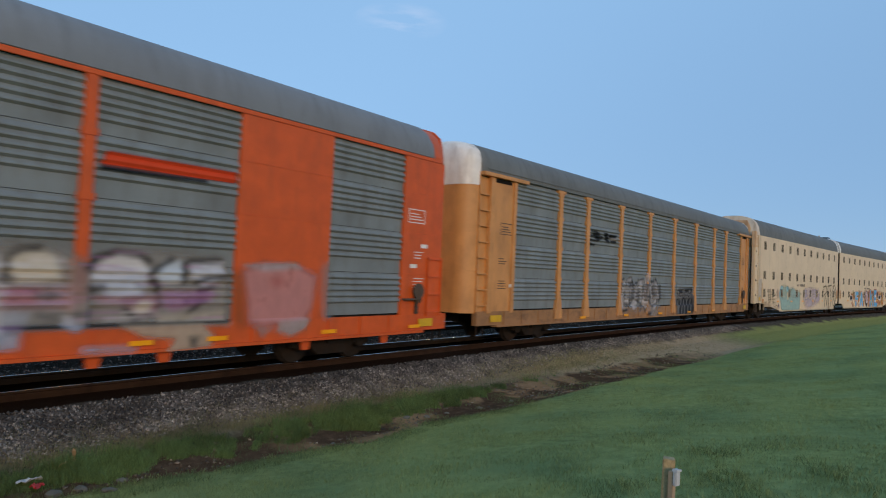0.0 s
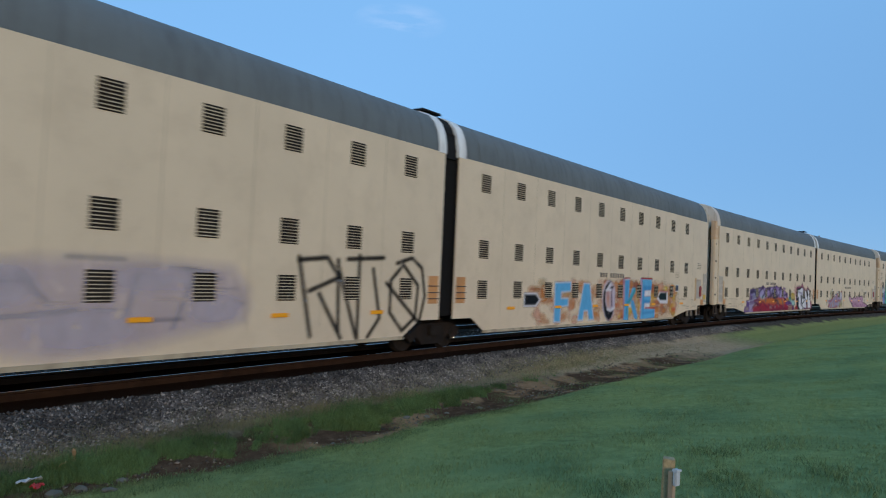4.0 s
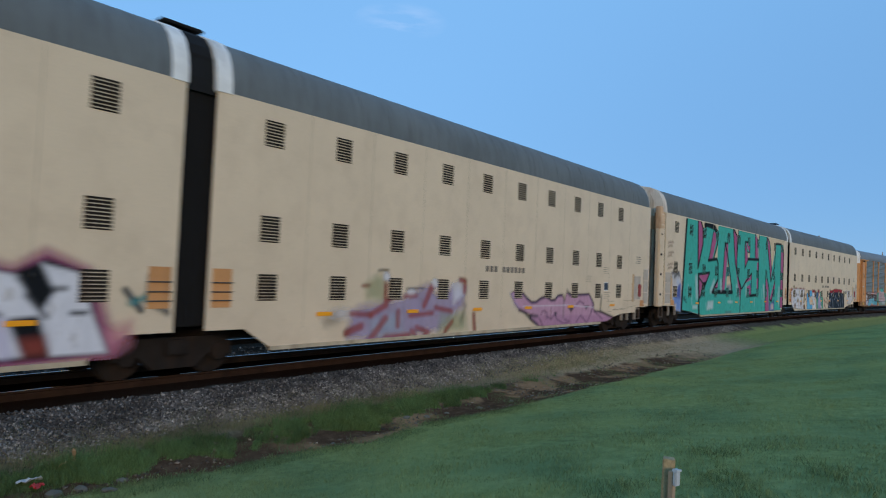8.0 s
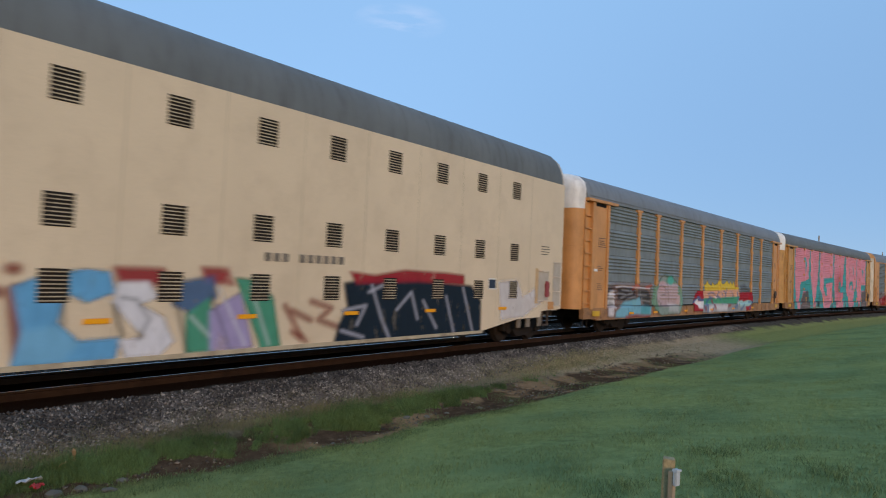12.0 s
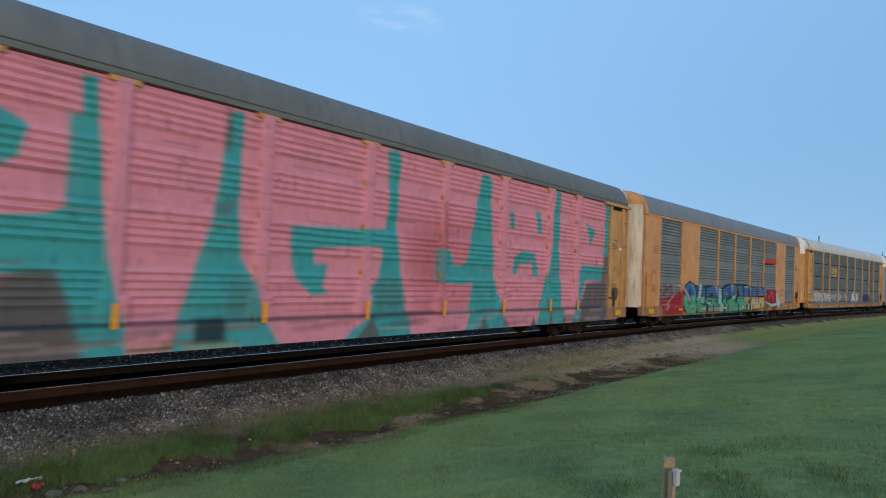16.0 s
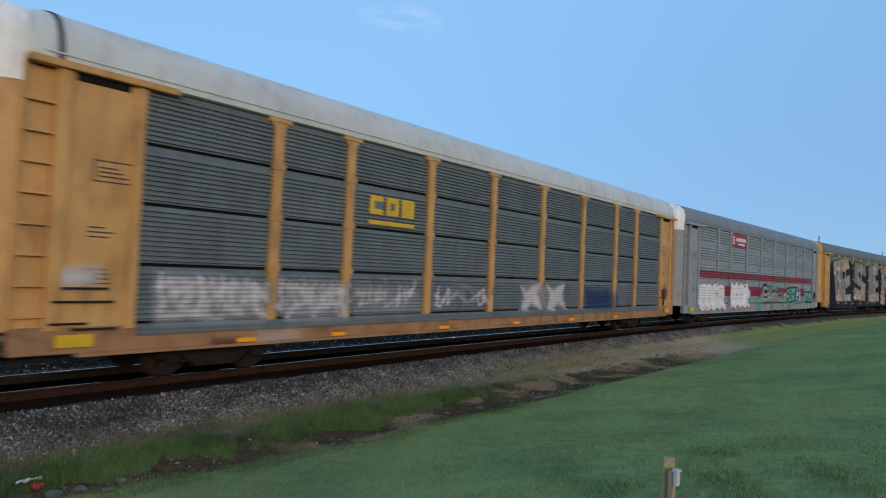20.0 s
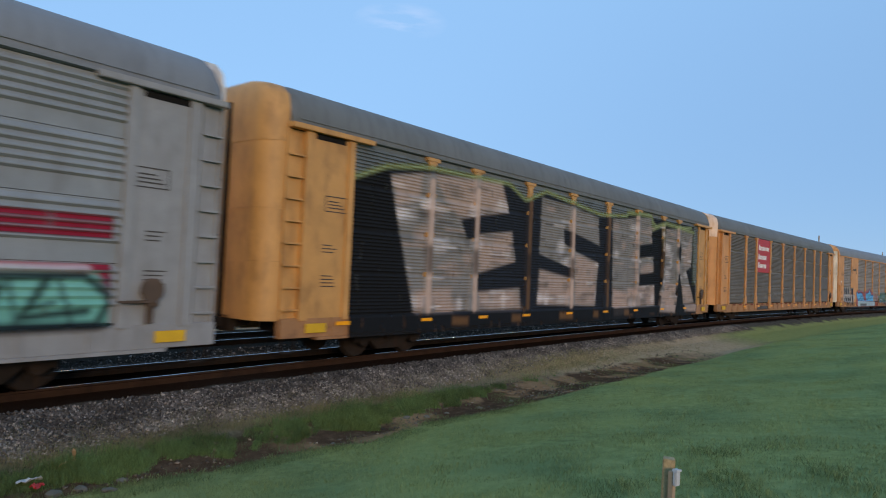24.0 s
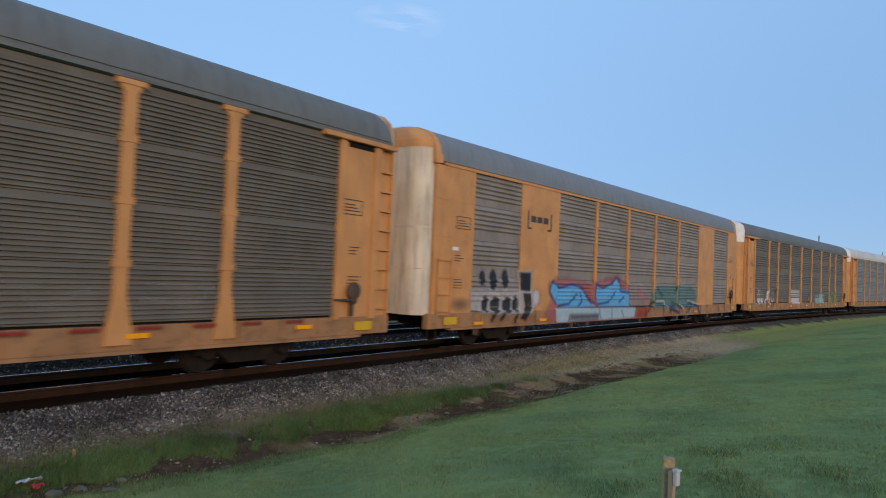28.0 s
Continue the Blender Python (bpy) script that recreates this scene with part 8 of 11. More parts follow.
for q in ([(9.58, 1.71), (10.01, 1.73)],
          [(9.72, 0.99), (9.99, 0.92), (10.32, 1.03)],
          [(9.71, 1.77), (9.96, 1.95)]):
    p.line(q, 0.08, "white", 0.85, 0.04)
p.line([(11.15, 2.11), (11.27, 0.5)], 0.16, "lilac", 0.7, 0.06)
p.poly([(11.25, 2.14), (11.69, 2.17), (11.69, 1.74), (11.62, 1.31), (11.67, 0.49), (11.22, 0.5), (11.28, 1.32)], "sky", 1, 0.04)
p.poly([(11.32, 2.12), (11.57, 2.14), (11.6, 1.01), (11.44, 0.57), (11.35, 0.68)], (0.05, 0.23, 0.45), 0.55, 0.08)
p.poly([(11.62, 1.31), (12.01, 1.83), (12.25, 1.82), (12.3, 1.68), (11.94, 1.35), (11.63, 1.07)], "sky", 1, 0.05)
p.poly([(11.9, 1.33), (12.14, 1.3), (12.59, 0.65), (12.5, 0.48), (12.26, 0.58), (11.86, 1.13)], "sky", 1, 0.05)
p.line([(11.58, 1.16), (12.26, 1.73)], 0.17, "sea", 0.8, 0.06)
p.line([(11.51, 1.18), (11.59, 0.71)], 0.16, "sea", 0.55, 0.08)
p.line([(12.01, 1.24), (12.44, 0.56)], 0.12, (0.05, 0.23, 0.45), 0.55, 0.06)
p.poly([(11.68, 1.05), (11.76, 1.16), (11.89, 1.11), (11.87, 1.01)], "white", 0.85, 0.04)
p.line([(11.24, 2.19), (11.71, 2.21)], 0.06, "red", 0.95, 0.02)
p.line([(11.26, 2.15), (11.67, 2.17)], 0.04, "white", 0.8, 0.02)
p.line([(12.87, 2.13), (12.94, 0.51)], 0.2, "lilac", 0.75, 0.06)
p.poly([(12.99, 2.18), (14.01, 2.17), (13.99, 1.92), (13.94, 1.73), (13.28, 1.71), (13.23, 1.47), (13.93, 1.47), (13.85, 1.17), (13.28, 1.17), (13.24, 0.95), (14.41, 0.91), (14.4, 0.54), (12.88, 0.49), (13, 1.29)], "sky", 1, 0.03)
p.poly([(13.07, 1.92), (13.96, 1.92), (13.94, 1.74), (13.16, 1.71)], (0.05, 0.23, 0.45), 0.8, 0.04)
p.poly([(13.1, 1.33), (13.88, 1.29), (13.85, 1.17), (13.14, 1.16)], (0.05, 0.23, 0.45), 0.8, 0.04)
p.poly([(13.08, 0.8), (14.38, 0.84), (14.37, 0.76), (13.09, 0.71)], (0.05, 0.23, 0.45), 0.8, 0.04)
p.line([(13.15, 1.9), (13.14, 0.76)], 0.18, (0.05, 0.23, 0.45), 0.6, 0.06)
p.poly([(13.26, 1.71), (13.94, 1.73), (13.9, 1.49), (13.26, 1.48)], "white", 0.95, 0.03)
p.poly([(13.28, 1.17), (13.83, 1.17), (13.81, 0.99), (13.27, 0.98)], "white", 0.95, 0.03)
p.line([(12.9, 2.23), (14.03, 2.23)], 0.06, "red", 0.95, 0.02)
p.line([(13.38, 0.99), (14.48, 0.96)], 0.05, "red", 0.95, 0.02)
p.poly([(14.63, 1.39), (14.92, 1.69), (15.87, 1.69), (15.91, 1.14), (15.02, 1.16)], "white", 0.9, 0.04)
p.poly([(14.78, 1.44), (14.99, 1.63), (15.74, 1.64), (15.76, 1.29), (14.98, 1.3)], (0.01, 0.02, 0.02), 1, 0.03)
p.line([(14.95, 1.69), (15.87, 1.68)], 0.05, "red", 0.9, 0.02)
for q in ([(14.96, 0.98), (15.84, 1.02)],
          [(14.97, 0.9), (15.84, 0.94)],
          [(14.97, 0.82), (15.85, 0.85)],
          [(14.98, 0.72), (15.86, 0.76)]):
    p.line(q, 0.03, "dusk", 0.4, 0.02)
for q in ([(10.84, 2.06), (11.17, 2.06)],
          [(10.5, 1.13), (10.69, 1.15)],
          [(11.01, 0.62), (11.09, 0.66)]):
    p.line(q, 0.1, "red", 0.45, 0.08)
for q in ([(5.72, 0.62), (5.72, 1.95), (5.72 + 1.1, 1.98), (5.72 + 1.1, 1.65), (5.72 + 0.45, 1.62), (5.72 + 0.45, 1.42), (5.72 + 0.95, 1.42), (5.72 + 0.95, 1.15), (5.72 + 0.45, 1.12), (5.72 + 0.42, 0.6)],
          [(7.37, 0.62), (7.37 + 0.4, 1.95), (7.37 + 0.85, 1.95), (7.37 + 1.25, 0.62), (7.37 + 0.85, 0.62), (7.37 + 0.75, 0.95), (7.37 + 0.48, 0.95), (7.37 + 0.4, 0.62)]):
    p.poly(q, "sky")
    p.line(q + q[:1], 0.05, "white", 0.7)
p.poly([(3.83, 1.15), (4.58, 1.15), (4.83, 1.38), (4.58, 1.6), (3.83, 1.6)], "white")
p.poly([(3.88, 1.2), (4.53, 1.2), (4.75, 1.38), (4.53, 1.55), (3.88, 1.55)], "black")
p.done()

p = Paint(talls[2], "tall", -21, -0.4, 0.5, 2.6, "red and purple wild letters beside a white tag piece")
p.poly([(-16.94, 0.58), (-16.78, 0.85), (-16.48, 0.83), (-16.5, 1.21), (-16.07, 1.19), (-15.96, 1.49), (-15.9, 1.86), (-15.33, 1.85), (-14.57, 1.96), (-13.94, 2.01), (-13.37, 2.1), (-12.8, 1.99), (-12.14, 2.06), (-10.39, 2.14), (-9.31, 2.02), (-7.77, 1.67), (-7.57, 0.39), (-12.38, 0.4), (-15.2, 0.47), (-16.86, 0.52)], "mauve", 0.9, 0.06)
p.poly([(-15.45, 0.75), (-14.21, 1.14), (-12.44, 1.37), (-7.64, 1.38), (-7.57, 0.39), (-12.38, 0.4), (-15.25, 0.49)], "red", 0.95, 0.08)
p.poly([(-15.02, 1.21), (-14.23, 1.43), (-12.7, 1.37), (-12.1, 1.42), (-10.67, 1.41), (-9.26, 1.26), (-7.62, 1.1), (-9.24, 0.94), (-12.41, 1.01), (-13.65, 1.08), (-14.91, 1.09)], "orange", 0.75, 0.12)
p.poly([(-16.48, 0.83), (-16.5, 1.17), (-16.07, 1.22), (-15.97, 0.98), (-16.03, 0.55), (-16.83, 0.54), (-16.77, 0.81)], "purple", 0.9, 0.08)
p.poly([(-16.09, 1.49), (-15.71, 1.49), (-15.66, 1.31), (-16.03, 1.26)], "sand", 0.7, 0.08)
p.poly([(-16.66, 0.78), (-16.15, 0.82), (-16.12, 0.64), (-16.65, 0.64)], "sand", 0.6, 0.08)
p.poly([(-15.88, 1.86), (-14.57, 1.94), (-14.65, 1.58), (-15.5, 1.53), (-15.8, 1.54)], "sea", 0.35, 0.12)
p.poly([(-15.66, 1.31), (-15.55, 1.76), (-15.15, 1.81), (-15.23, 1.58), (-14.54, 1.53), (-14.58, 1.32), (-15.47, 1.2)], "lilac", 0.55, 0.1)
p.line([(-15.66, 1.36), (-15.59, 1.71), (-15.24, 1.8)], 0.35, "purple", 0.9, 0.08)
p.poly([(-15.43, 1.62), (-14.66, 1.72), (-14.64, 1.37), (-15.39, 1.26)], "aqua", 0.35, 0.12)
p.poly([(-14.15, 1.93), (-13.53, 1.89), (-13.06, 1.98), (-12.93, 1.48), (-13.5, 1.43), (-13.96, 1.48)], "lilac", 0.95, 0.08)
p.poly([(-13.71, 1.96), (-13.43, 2.18), (-13.18, 2.03), (-13.42, 1.92)], "purple", 0.95, 0.05)
p.poly([(-13.91, 1.51), (-12.96, 1.53), (-13.07, 1.29), (-13.78, 1.31)], "aqua", 0.6, 0.08)
p.line([(-14.26, 2), (-13.88, 1.99)], 0.08, "ink", 0.9)
p.poly([(-12.93, 1.96), (-12.47, 1.86), (-12.38, 1.47), (-12.89, 1.37)], "mauve", 0.8, 0.08)
p.poly([(-12.14, 2.03), (-11.72, 2.04), (-11.91, 1.76), (-12.2, 1.81)], "purple", 0.9, 0.06)
p.poly([(-11.78, 1.99), (-11.03, 2), (-10.53, 1.77), (-11.4, 1.7), (-11.84, 1.76)], "lilac", 0.95, 0.06)
p.line([(-11.67, 1.41), (-11.47, 1.64), (-11.05, 1.65), (-11.23, 1.41), (-10.67, 1.38)], 0.2, "ink", 0.85, 0.06)
p.poly([(-13.01, 1.24), (-12.57, 1.42), (-12.62, 1.15), (-12.87, 1.08)], "dusk", 0.7, 0.08)
p.line([(-14.91, 1.07), (-14.61, 1.01), (-14.25, 0.92)], 0.16, "ink", 0.9, 0.05)
p.line([(-16.27, 1.15), (-15.43, 1.23), (-14.64, 1.37)], 0.05, "white", 0.8, 0.03)
p.line([(-15.93, 1.02), (-15.46, 1.02)], 0.08, "grey", 0.7)
p.line([(-15.93, 0.89), (-15.32, 0.9), (-14.61, 0.92)], 0.08, "white", 0.6, 0.05)
p.line([(-15.88, 0.76), (-15.4, 0.77)], 0.06, "grey", 0.6)
p.oval(-15.09, 0.94, 0.3, 0.12, "sand", 0.6, 0.08)
p.poly([(-15.93, 1.02), (-15.1, 1.03), (-15.36, 0.77), (-15.21, 0.51), (-15.91, 0.52)], "lilac", 0.6, 0.1)
p.line([(-15.21, 0.51), (-14.68, 0.49), (-14.17, 0.51), (-13.74, 0.65)], 0.1, "ink", 0.7, 0.06)
p.poly([(-13.84, 0.53), (-13.68, 0.62), (-13.45, 0.58), (-13.5, 0.48)], "dusk", 0.6, 0.06)
p.poly([(-11.92, 0.74), (-11.71, 0.87), (-11.26, 0.82), (-11.33, 0.71)], "blush", 0.7, 0.06)
p.poly([(-10.91, 0.81), (-10.55, 0.83), (-10.62, 0.68)], "blush", 0.7, 0.06)
p.poly([(-11.97, 0.52), (-11.55, 0.64), (-11.01, 0.49)], "ink", 0.6, 0.06)
p.poly([(-10.58, 1.58), (-9.89, 2.04), (-9.78, 1.91), (-9.86, 1.63), (-10.49, 1.53)], "lilac", 0.95, 0.05)
p.line([(-10.61, 1.45), (-10.31, 1.4), (-10.04, 1.53)], 0.18, "ink", 0.85, 0.06)
p.poly([(-9.75, 1.44), (-9.48, 1.82), (-9.08, 1.97), (-9.12, 1.73), (-9.36, 1.39)], "lilac", 0.9, 0.05)
p.line([(-9.71, 1.49), (-9.58, 1.82), (-9.65, 2.05)], 0.16, "navy", 0.8, 0.06)
p.line([(-8.87, 2.03), (-8.42, 1.99), (-8.51, 1.73)], 0.12, "mauve", 0.8, 0.06)
p.poly([(-8.79, 1.58), (-8.51, 1.63), (-8.08, 1.32), (-8.72, 1.43)], "lilac", 0.9, 0.06)
p.poly([(-8.22, 1.66), (-7.82, 1.64), (-7.84, 1.4), (-8.02, 1.37)], "purple", 0.95, 0.05)
p.poly([(-10.61, 2.15), (-10.36, 2.2), (-10.21, 2.03), (-10.52, 2.02)], "purple", 0.9, 0.05)
p.poly([(-9.65, 2.1), (-9.4, 2.13), (-9.49, 1.96)], "purple", 0.85, 0.05)
p.line([(-8.66, 1.33), (-8.07, 1.22)], 0.12, "ink", 0.9, 0.05)
p.line([(-10.76, 1.13), (-10.56, 1.23), (-10.2, 1.17)], 0.16, "ink", 0.85, 0.06)
p.poly([(-10.41, 1), (-10.12, 1.26), (-9.74, 1.21), (-9.82, 0.89), (-10.23, 0.91)], "dusk", 0.6, 0.1)
p.poly([(-9.3, 1.24), (-8.93, 1.21), (-8.62, 0.78), (-8.6, 0.43), (-8.99, 0.46), (-8.91, 0.89)], "dusk", 0.75, 0.06)
p.poly([(-9.74, 1.21), (-9.35, 1.25), (-9.17, 0.95), (-9.68, 0.97)], "orange", 0.7, 0.1)
p.poly([(-9.04, 1.39), (-8.71, 1.28), (-8.87, 1.14)], "peach", 0.7, 0.08)
p.poly([(-11.96, 0.6), (-11.77, 0.72), (-11.51, 0.6), (-11.89, 0.52)], "ink", 0.5, 0.1)
p.poly([(-10.85, 0.55), (-10.65, 0.67), (-10.47, 0.48)], "ink", 0.6, 0.08)
p.poly([(-11.91, 0.83), (-11.63, 0.87), (-11.39, 0.82), (-11.4, 0.68), (-11.87, 0.69)], "blush", 0.6, 0.08)
p.poly([(-11, 0.78), (-10.91, 0.85), (-10.66, 0.8), (-10.69, 0.69)], "blush", 0.6, 0.06)
p.poly([(-9.5, 0.52), (-9.31, 0.6), (-9.04, 0.53), (-9.09, 0.44)], "sand", 0.6, 0.06)
p.oval(-5.88, 1.96, 0.22, 0.3, "rose", 0.4, 0.2)
p.poly([(-5.73, 1.77), (-5.5, 2.16), (-4.86, 2.24), (-4.33, 2.22), (-3.98, 2.47), (-3.64, 2.19), (-2.84, 1.93), (-2.41, 2.21), (-1.77, 1.93), (-1.42, 1.04), (-1.31, 0.6), (-3.26, 0.42), (-4.91, 0.43), (-5.3, 0.71), (-5.65, 1.34)], "pink", 0.8, 0.12)
p.poly([(-6, 0.65), (-5.52, 0.91), (-5.1, 0.79), (-5.08, 0.47), (-6.03, 0.47)], "red", 0.7, 0.1)
p.poly([(-2.2, 0.76), (-1.08, 1.09), (-1.06, 0.71), (-1.47, 0.48)], "rose", 0.5, 0.12)
p.poly([(-5.57, 1.77), (-5.33, 2.07), (-4.73, 2.09), (-3.99, 2.2), (-3.63, 2), (-2.83, 1.87), (-2.4, 2.09), (-1.8, 1.89), (-1.64, 1.22), (-1.39, 0.59), (-3.27, 0.56), (-4.16, 0.46), (-4.97, 0.46), (-5.37, 0.88), (-5.5, 1.34)], "black", 1, 0.05)
p.poly([(-5.22, 1.93), (-4.67, 1.93), (-4.02, 2.12), (-3.46, 1.89), (-3.26, 1.53), (-3.82, 1.48), (-4.41, 1.56), (-4.33, 1.27), (-4.85, 1.26), (-4.89, 1.43), (-5.45, 1.37), (-5.42, 1.78)], "white", 0.95, 0.04)
p.poly([(-4.88, 1.28), (-4.34, 1.33), (-4.07, 0.9), (-3.73, 0.62), (-4.16, 0.46), (-4.52, 0.56), (-4.85, 0.78)], "white", 0.95, 0.04)
p.poly([(-4.1, 1.43), (-3.49, 1.34), (-2.9, 1.25), (-2.64, 0.64), (-3.67, 0.58), (-3.92, 1)], "white", 0.95, 0.04)
p.poly([(-3.22, 1.92), (-2.76, 1.82), (-2.63, 1.53), (-2.39, 1.24), (-2.97, 1.19), (-3.13, 1.53)], "white", 0.95, 0.04)
p.poly([(-2.47, 2.01), (-1.84, 1.86), (-1.72, 1.29), (-1.43, 0.61), (-2.27, 0.62), (-2.46, 1.24), (-2.26, 1.59)], "white", 0.95, 0.04)
p.line([(-5.16, 1.86), (-4.6, 1.76), (-3.99, 1.7)], 0.07, "black", 0.9, 0.04)
p.line([(-4.29, 1.56), (-3.83, 1.57)], 0.07, "black", 0.9, 0.04)
p.line([(-3.97, 1.35), (-3.48, 1.29), (-3.41, 1.09), (-3.91, 0.92)], 0.07, "black", 0.9, 0.04)
p.line([(-3.91, 0.92), (-2.97, 1.25)], 0.07, "black", 0.9, 0.04)
p.line([(-4.34, 0.96), (-3.74, 0.68), (-3.07, 0.6)], 0.07, "black", 0.9, 0.04)
p.line([(-2.75, 1.79), (-2.56, 1.62), (-2.11, 1.64)], 0.07, "black", 0.9, 0.04)
p.line([(-2.63, 1.53), (-2.35, 1.21)], 0.07, "black", 0.9, 0.04)
p.line([(-2, 1.26), (-1.8, 1.26)], 0.07, "black", 0.9, 0.04)
p.line([(-5.21, 1.73), (-3.99, 1.67)], 0.12, "lilac", 0.6, 0.08)
p.line([(-4.39, 1.27), (-4.19, 0.85)], 0.12, "lilac", 0.6, 0.08)
p.line([(-2.96, 1.14), (-2.86, 0.68)], 0.12, "lilac", 0.6, 0.08)
p.line([(-4.01, 1.96), (-3.9, 1.69)], 0.12, "lilac", 0.6, 0.08)
p.poly([(-2.7, 0.9), (-2.36, 0.92), (-2.31, 0.65), (-2.64, 0.64)], "brick", 0.7, 0.08)
p.line([(-1.2, 1.62), (-0.92, 1.28)], 0.1, "dusk", 0.9)
p.line([(-0.78, 1.85), (-0.8, 1.43), (-0.32, 1.17)], 0.09, "dusk", 0.8, 0.05)
p.line([(-1.1, 1.4), (-0.63, 1.59)], 0.08, "sea", 0.7, 0.05)
p.poly([(-7.34, 1.96), (-6.91, 1.8), (-6.83, 1.19), (-7.47, 1.21), (-7.45, 1.41)], "sea", 0.75, 0.12)
p.poly([(-6.9, 1.67), (-6.52, 1.74), (-6.01, 1.63), (-5.91, 1.26), (-6.83, 1.19)], "yellow", 0.75, 0.08)
p.poly([(-6.83, 1.58), (-6.05, 1.54), (-6.03, 1.21), (-6.79, 1.21)], "sand", 0.6, 0.15)
p.line([(-6.66, 1.23), (-6.22, 1.23)], 0.12, "ink", 0.8, 0.06)
p.poly([(-8.06, 1.34), (-7.48, 1.33), (-7.47, 1.19), (-8.05, 1.18)], "yellow", 0.6, 0.1)
p.poly([(-7.24, 1.2), (-6.12, 1.17), (-5.82, 0.97), (-6.1, 0.8), (-6.6, 0.83)], "aqua", 0.9, 0.08)
p.poly([(-8.25, 1.19), (-7.24, 1.16), (-6.65, 1.05), (-6.73, 0.83), (-8.24, 0.9)], "purple", 0.85, 0.08)
p.poly([(-6.55, 0.78), (-6.1, 0.8), (-6.08, 0.48), (-6.53, 0.47)], "purple", 0.9, 0.06)
p.line([(-7.82, 0.83), (-7.18, 0.88), (-6.64, 0.86)], 0.05, "palepink", 0.9)
p.line([(-7.15, 1.71), (-6.9, 1.58)], 0.05, "white", 0.9)
p.line([(-7.15, 1.73), (-6.93, 1.43)], 0.06, "white", 0.7)
p.poly([(-15.91, 1.8), (-14.63, 1.92), (-13.98, 1.52), (-14.04, 1.01), (-15.22, 0.89), (-15.86, 0.92)], (0.09, 0.05, 0.13), 0.5, 0.15)
p.poly([(-15.65, 0.62), (-14.9, 0.94), (-12.82, 0.96), (-9.59, 0.83), (-6.3, 0.84), (-6.5, 0.41), (-12.33, 0.36)], (0.22, 0.014, 0.035), 0.55, 0.12)
for q in ([(-14.56, 1.42), (-13.99, 1.78), (-13.32, 2.07), (-13.04, 1.64), (-13.48, 1.41)],
          [(-12.82, 1.64), (-12.48, 1.98), (-11.9, 1.95), (-11.72, 1.52), (-12.28, 1.39)],
          [(-11.48, 1.78), (-10.84, 2.11), (-10.28, 1.66), (-10.85, 1.38)],
          [(-9.92, 1.9), (-9.34, 2.06), (-8.82, 1.51), (-8, 1.62)],
          [(-15.71, 1.72), (-15.11, 1.8), (-14.68, 1.6)]):
    p.line(q, 0.17, (0.03, 0.02, 0.045), 0.8, 0.06)
for q in ([(-15.36, 0.79), (-14.57, 1.03), (-13.94, 0.89), (-13.36, 1.13), (-12.35, 0.73)],
          [(-12.13, 0.97), (-11.09, 0.71), (-10.24, 1.04), (-8.91, 0.75)],
          [(-11.61, 0.56), (-10.21, 0.61), (-7.78, 0.64)],
          [(-15.08, 1.19), (-14.42, 1.27), (-13.66, 1.11)]):
    p.line(q, 0.11, (0.13, 0.012, 0.04), 0.75, 0.05)
for q in ([(-13.89, 1.64), (-13.41, 1.83)],
          [(-12.53, 1.73), (-12.04, 1.78)],
          [(-11.04, 1.79), (-10.59, 1.8)],
          [(-9.46, 1.76), (-9.04, 1.67)],
          [(-15.7, 1.53), (-14.94, 1.63)]):
    p.line(q, 0.07, (0.30, 0.26, 0.46), 0.7, 0.05)
p.done()

p = Paint(talls[3], "tall", 0.4, 21, 0.5, 2.6, "lilac and green wash with red strokes beside pink letters")
p.scrawl(0.5, 0.9, 1.2, 1.9, ["dusk", "dusk"], 1, 0.08, 6, 0.7, False)
p.poly([(3.83, 0.69), (3.89, 1.13), (4.15, 1.26), (4.92, 1.34), (5.67, 1.48), (6.5, 1.8), (6.94, 1.53), (7.58, 1.76), (8.11, 1.71), (8.06, 1.24), (6.96, 0.6), (4.58, 0.5), (3.83, 0.55)], "lilac", 0.6, 0.14)
p.poly([(4.31, 1.77), (4.68, 2.01), (4.94, 1.92), (4.92, 1.39), (4.37, 1.44)], "lime", 0.4, 0.12)
p.poly([(7.07, 1.03), (8.15, 1.06), (8.26, 0.58), (6.97, 0.54)], "lime", 0.4, 0.12)
p.poly([(7.51, 1.82), (7.94, 1.94), (8.04, 1.53), (7.61, 1.3)], "white", 0.7, 0.08)
p.poly([(4.55, 0.92), (5.47, 1.13), (5.61, 0.68), (4.57, 0.55)], "aqua", 0.3, 0.15)
p.poly([(3.1, 0.99), (3.46, 1.13), (3.51, 0.93), (3.15, 0.86)], "dusk", 0.35, 0.12)
p.oval(3.61, 1.12, 0.25, 0.1, "white", 0.6, 0.1)
p.oval(4.99, 1.97, 0.12, 0.1, "white", 0.8)
p.oval(6.78, 1.83, 0.14, 0.12, "white", 0.8)
p.oval(5.87, 1.59, 0.16, 0.1, "white", 0.8)
p.line([(3.91, 1.11), (4.52, 1.07)], 0.12, "brick", 0.75, 0.05)
p.line([(4.52, 1.07), (5.01, 1.29)], 0.16, "brick", 0.75, 0.05)
p.line([(4.97, 1.78), (4.97, 1.39), (5.15, 1.44)], 0.12, "brick", 0.75, 0.05)
p.line([(3.78, 0.69), (4.22, 0.82)], 0.18, "brick", 0.75, 0.05)
p.line([(4.53, 0.5), (5, 0.98)], 0.18, "brick", 0.75, 0.05)
p.line([(5.44, 1.13), (5.44, 0.78)], 0.14, "brick", 0.75, 0.05)
p.line([(5.03, 0.52), (5.85, 0.53)], 0.13, "brick", 0.75, 0.05)
p.line([(6.4, 1.27), (6.66, 1.72)], 0.18, "brick", 0.75, 0.05)
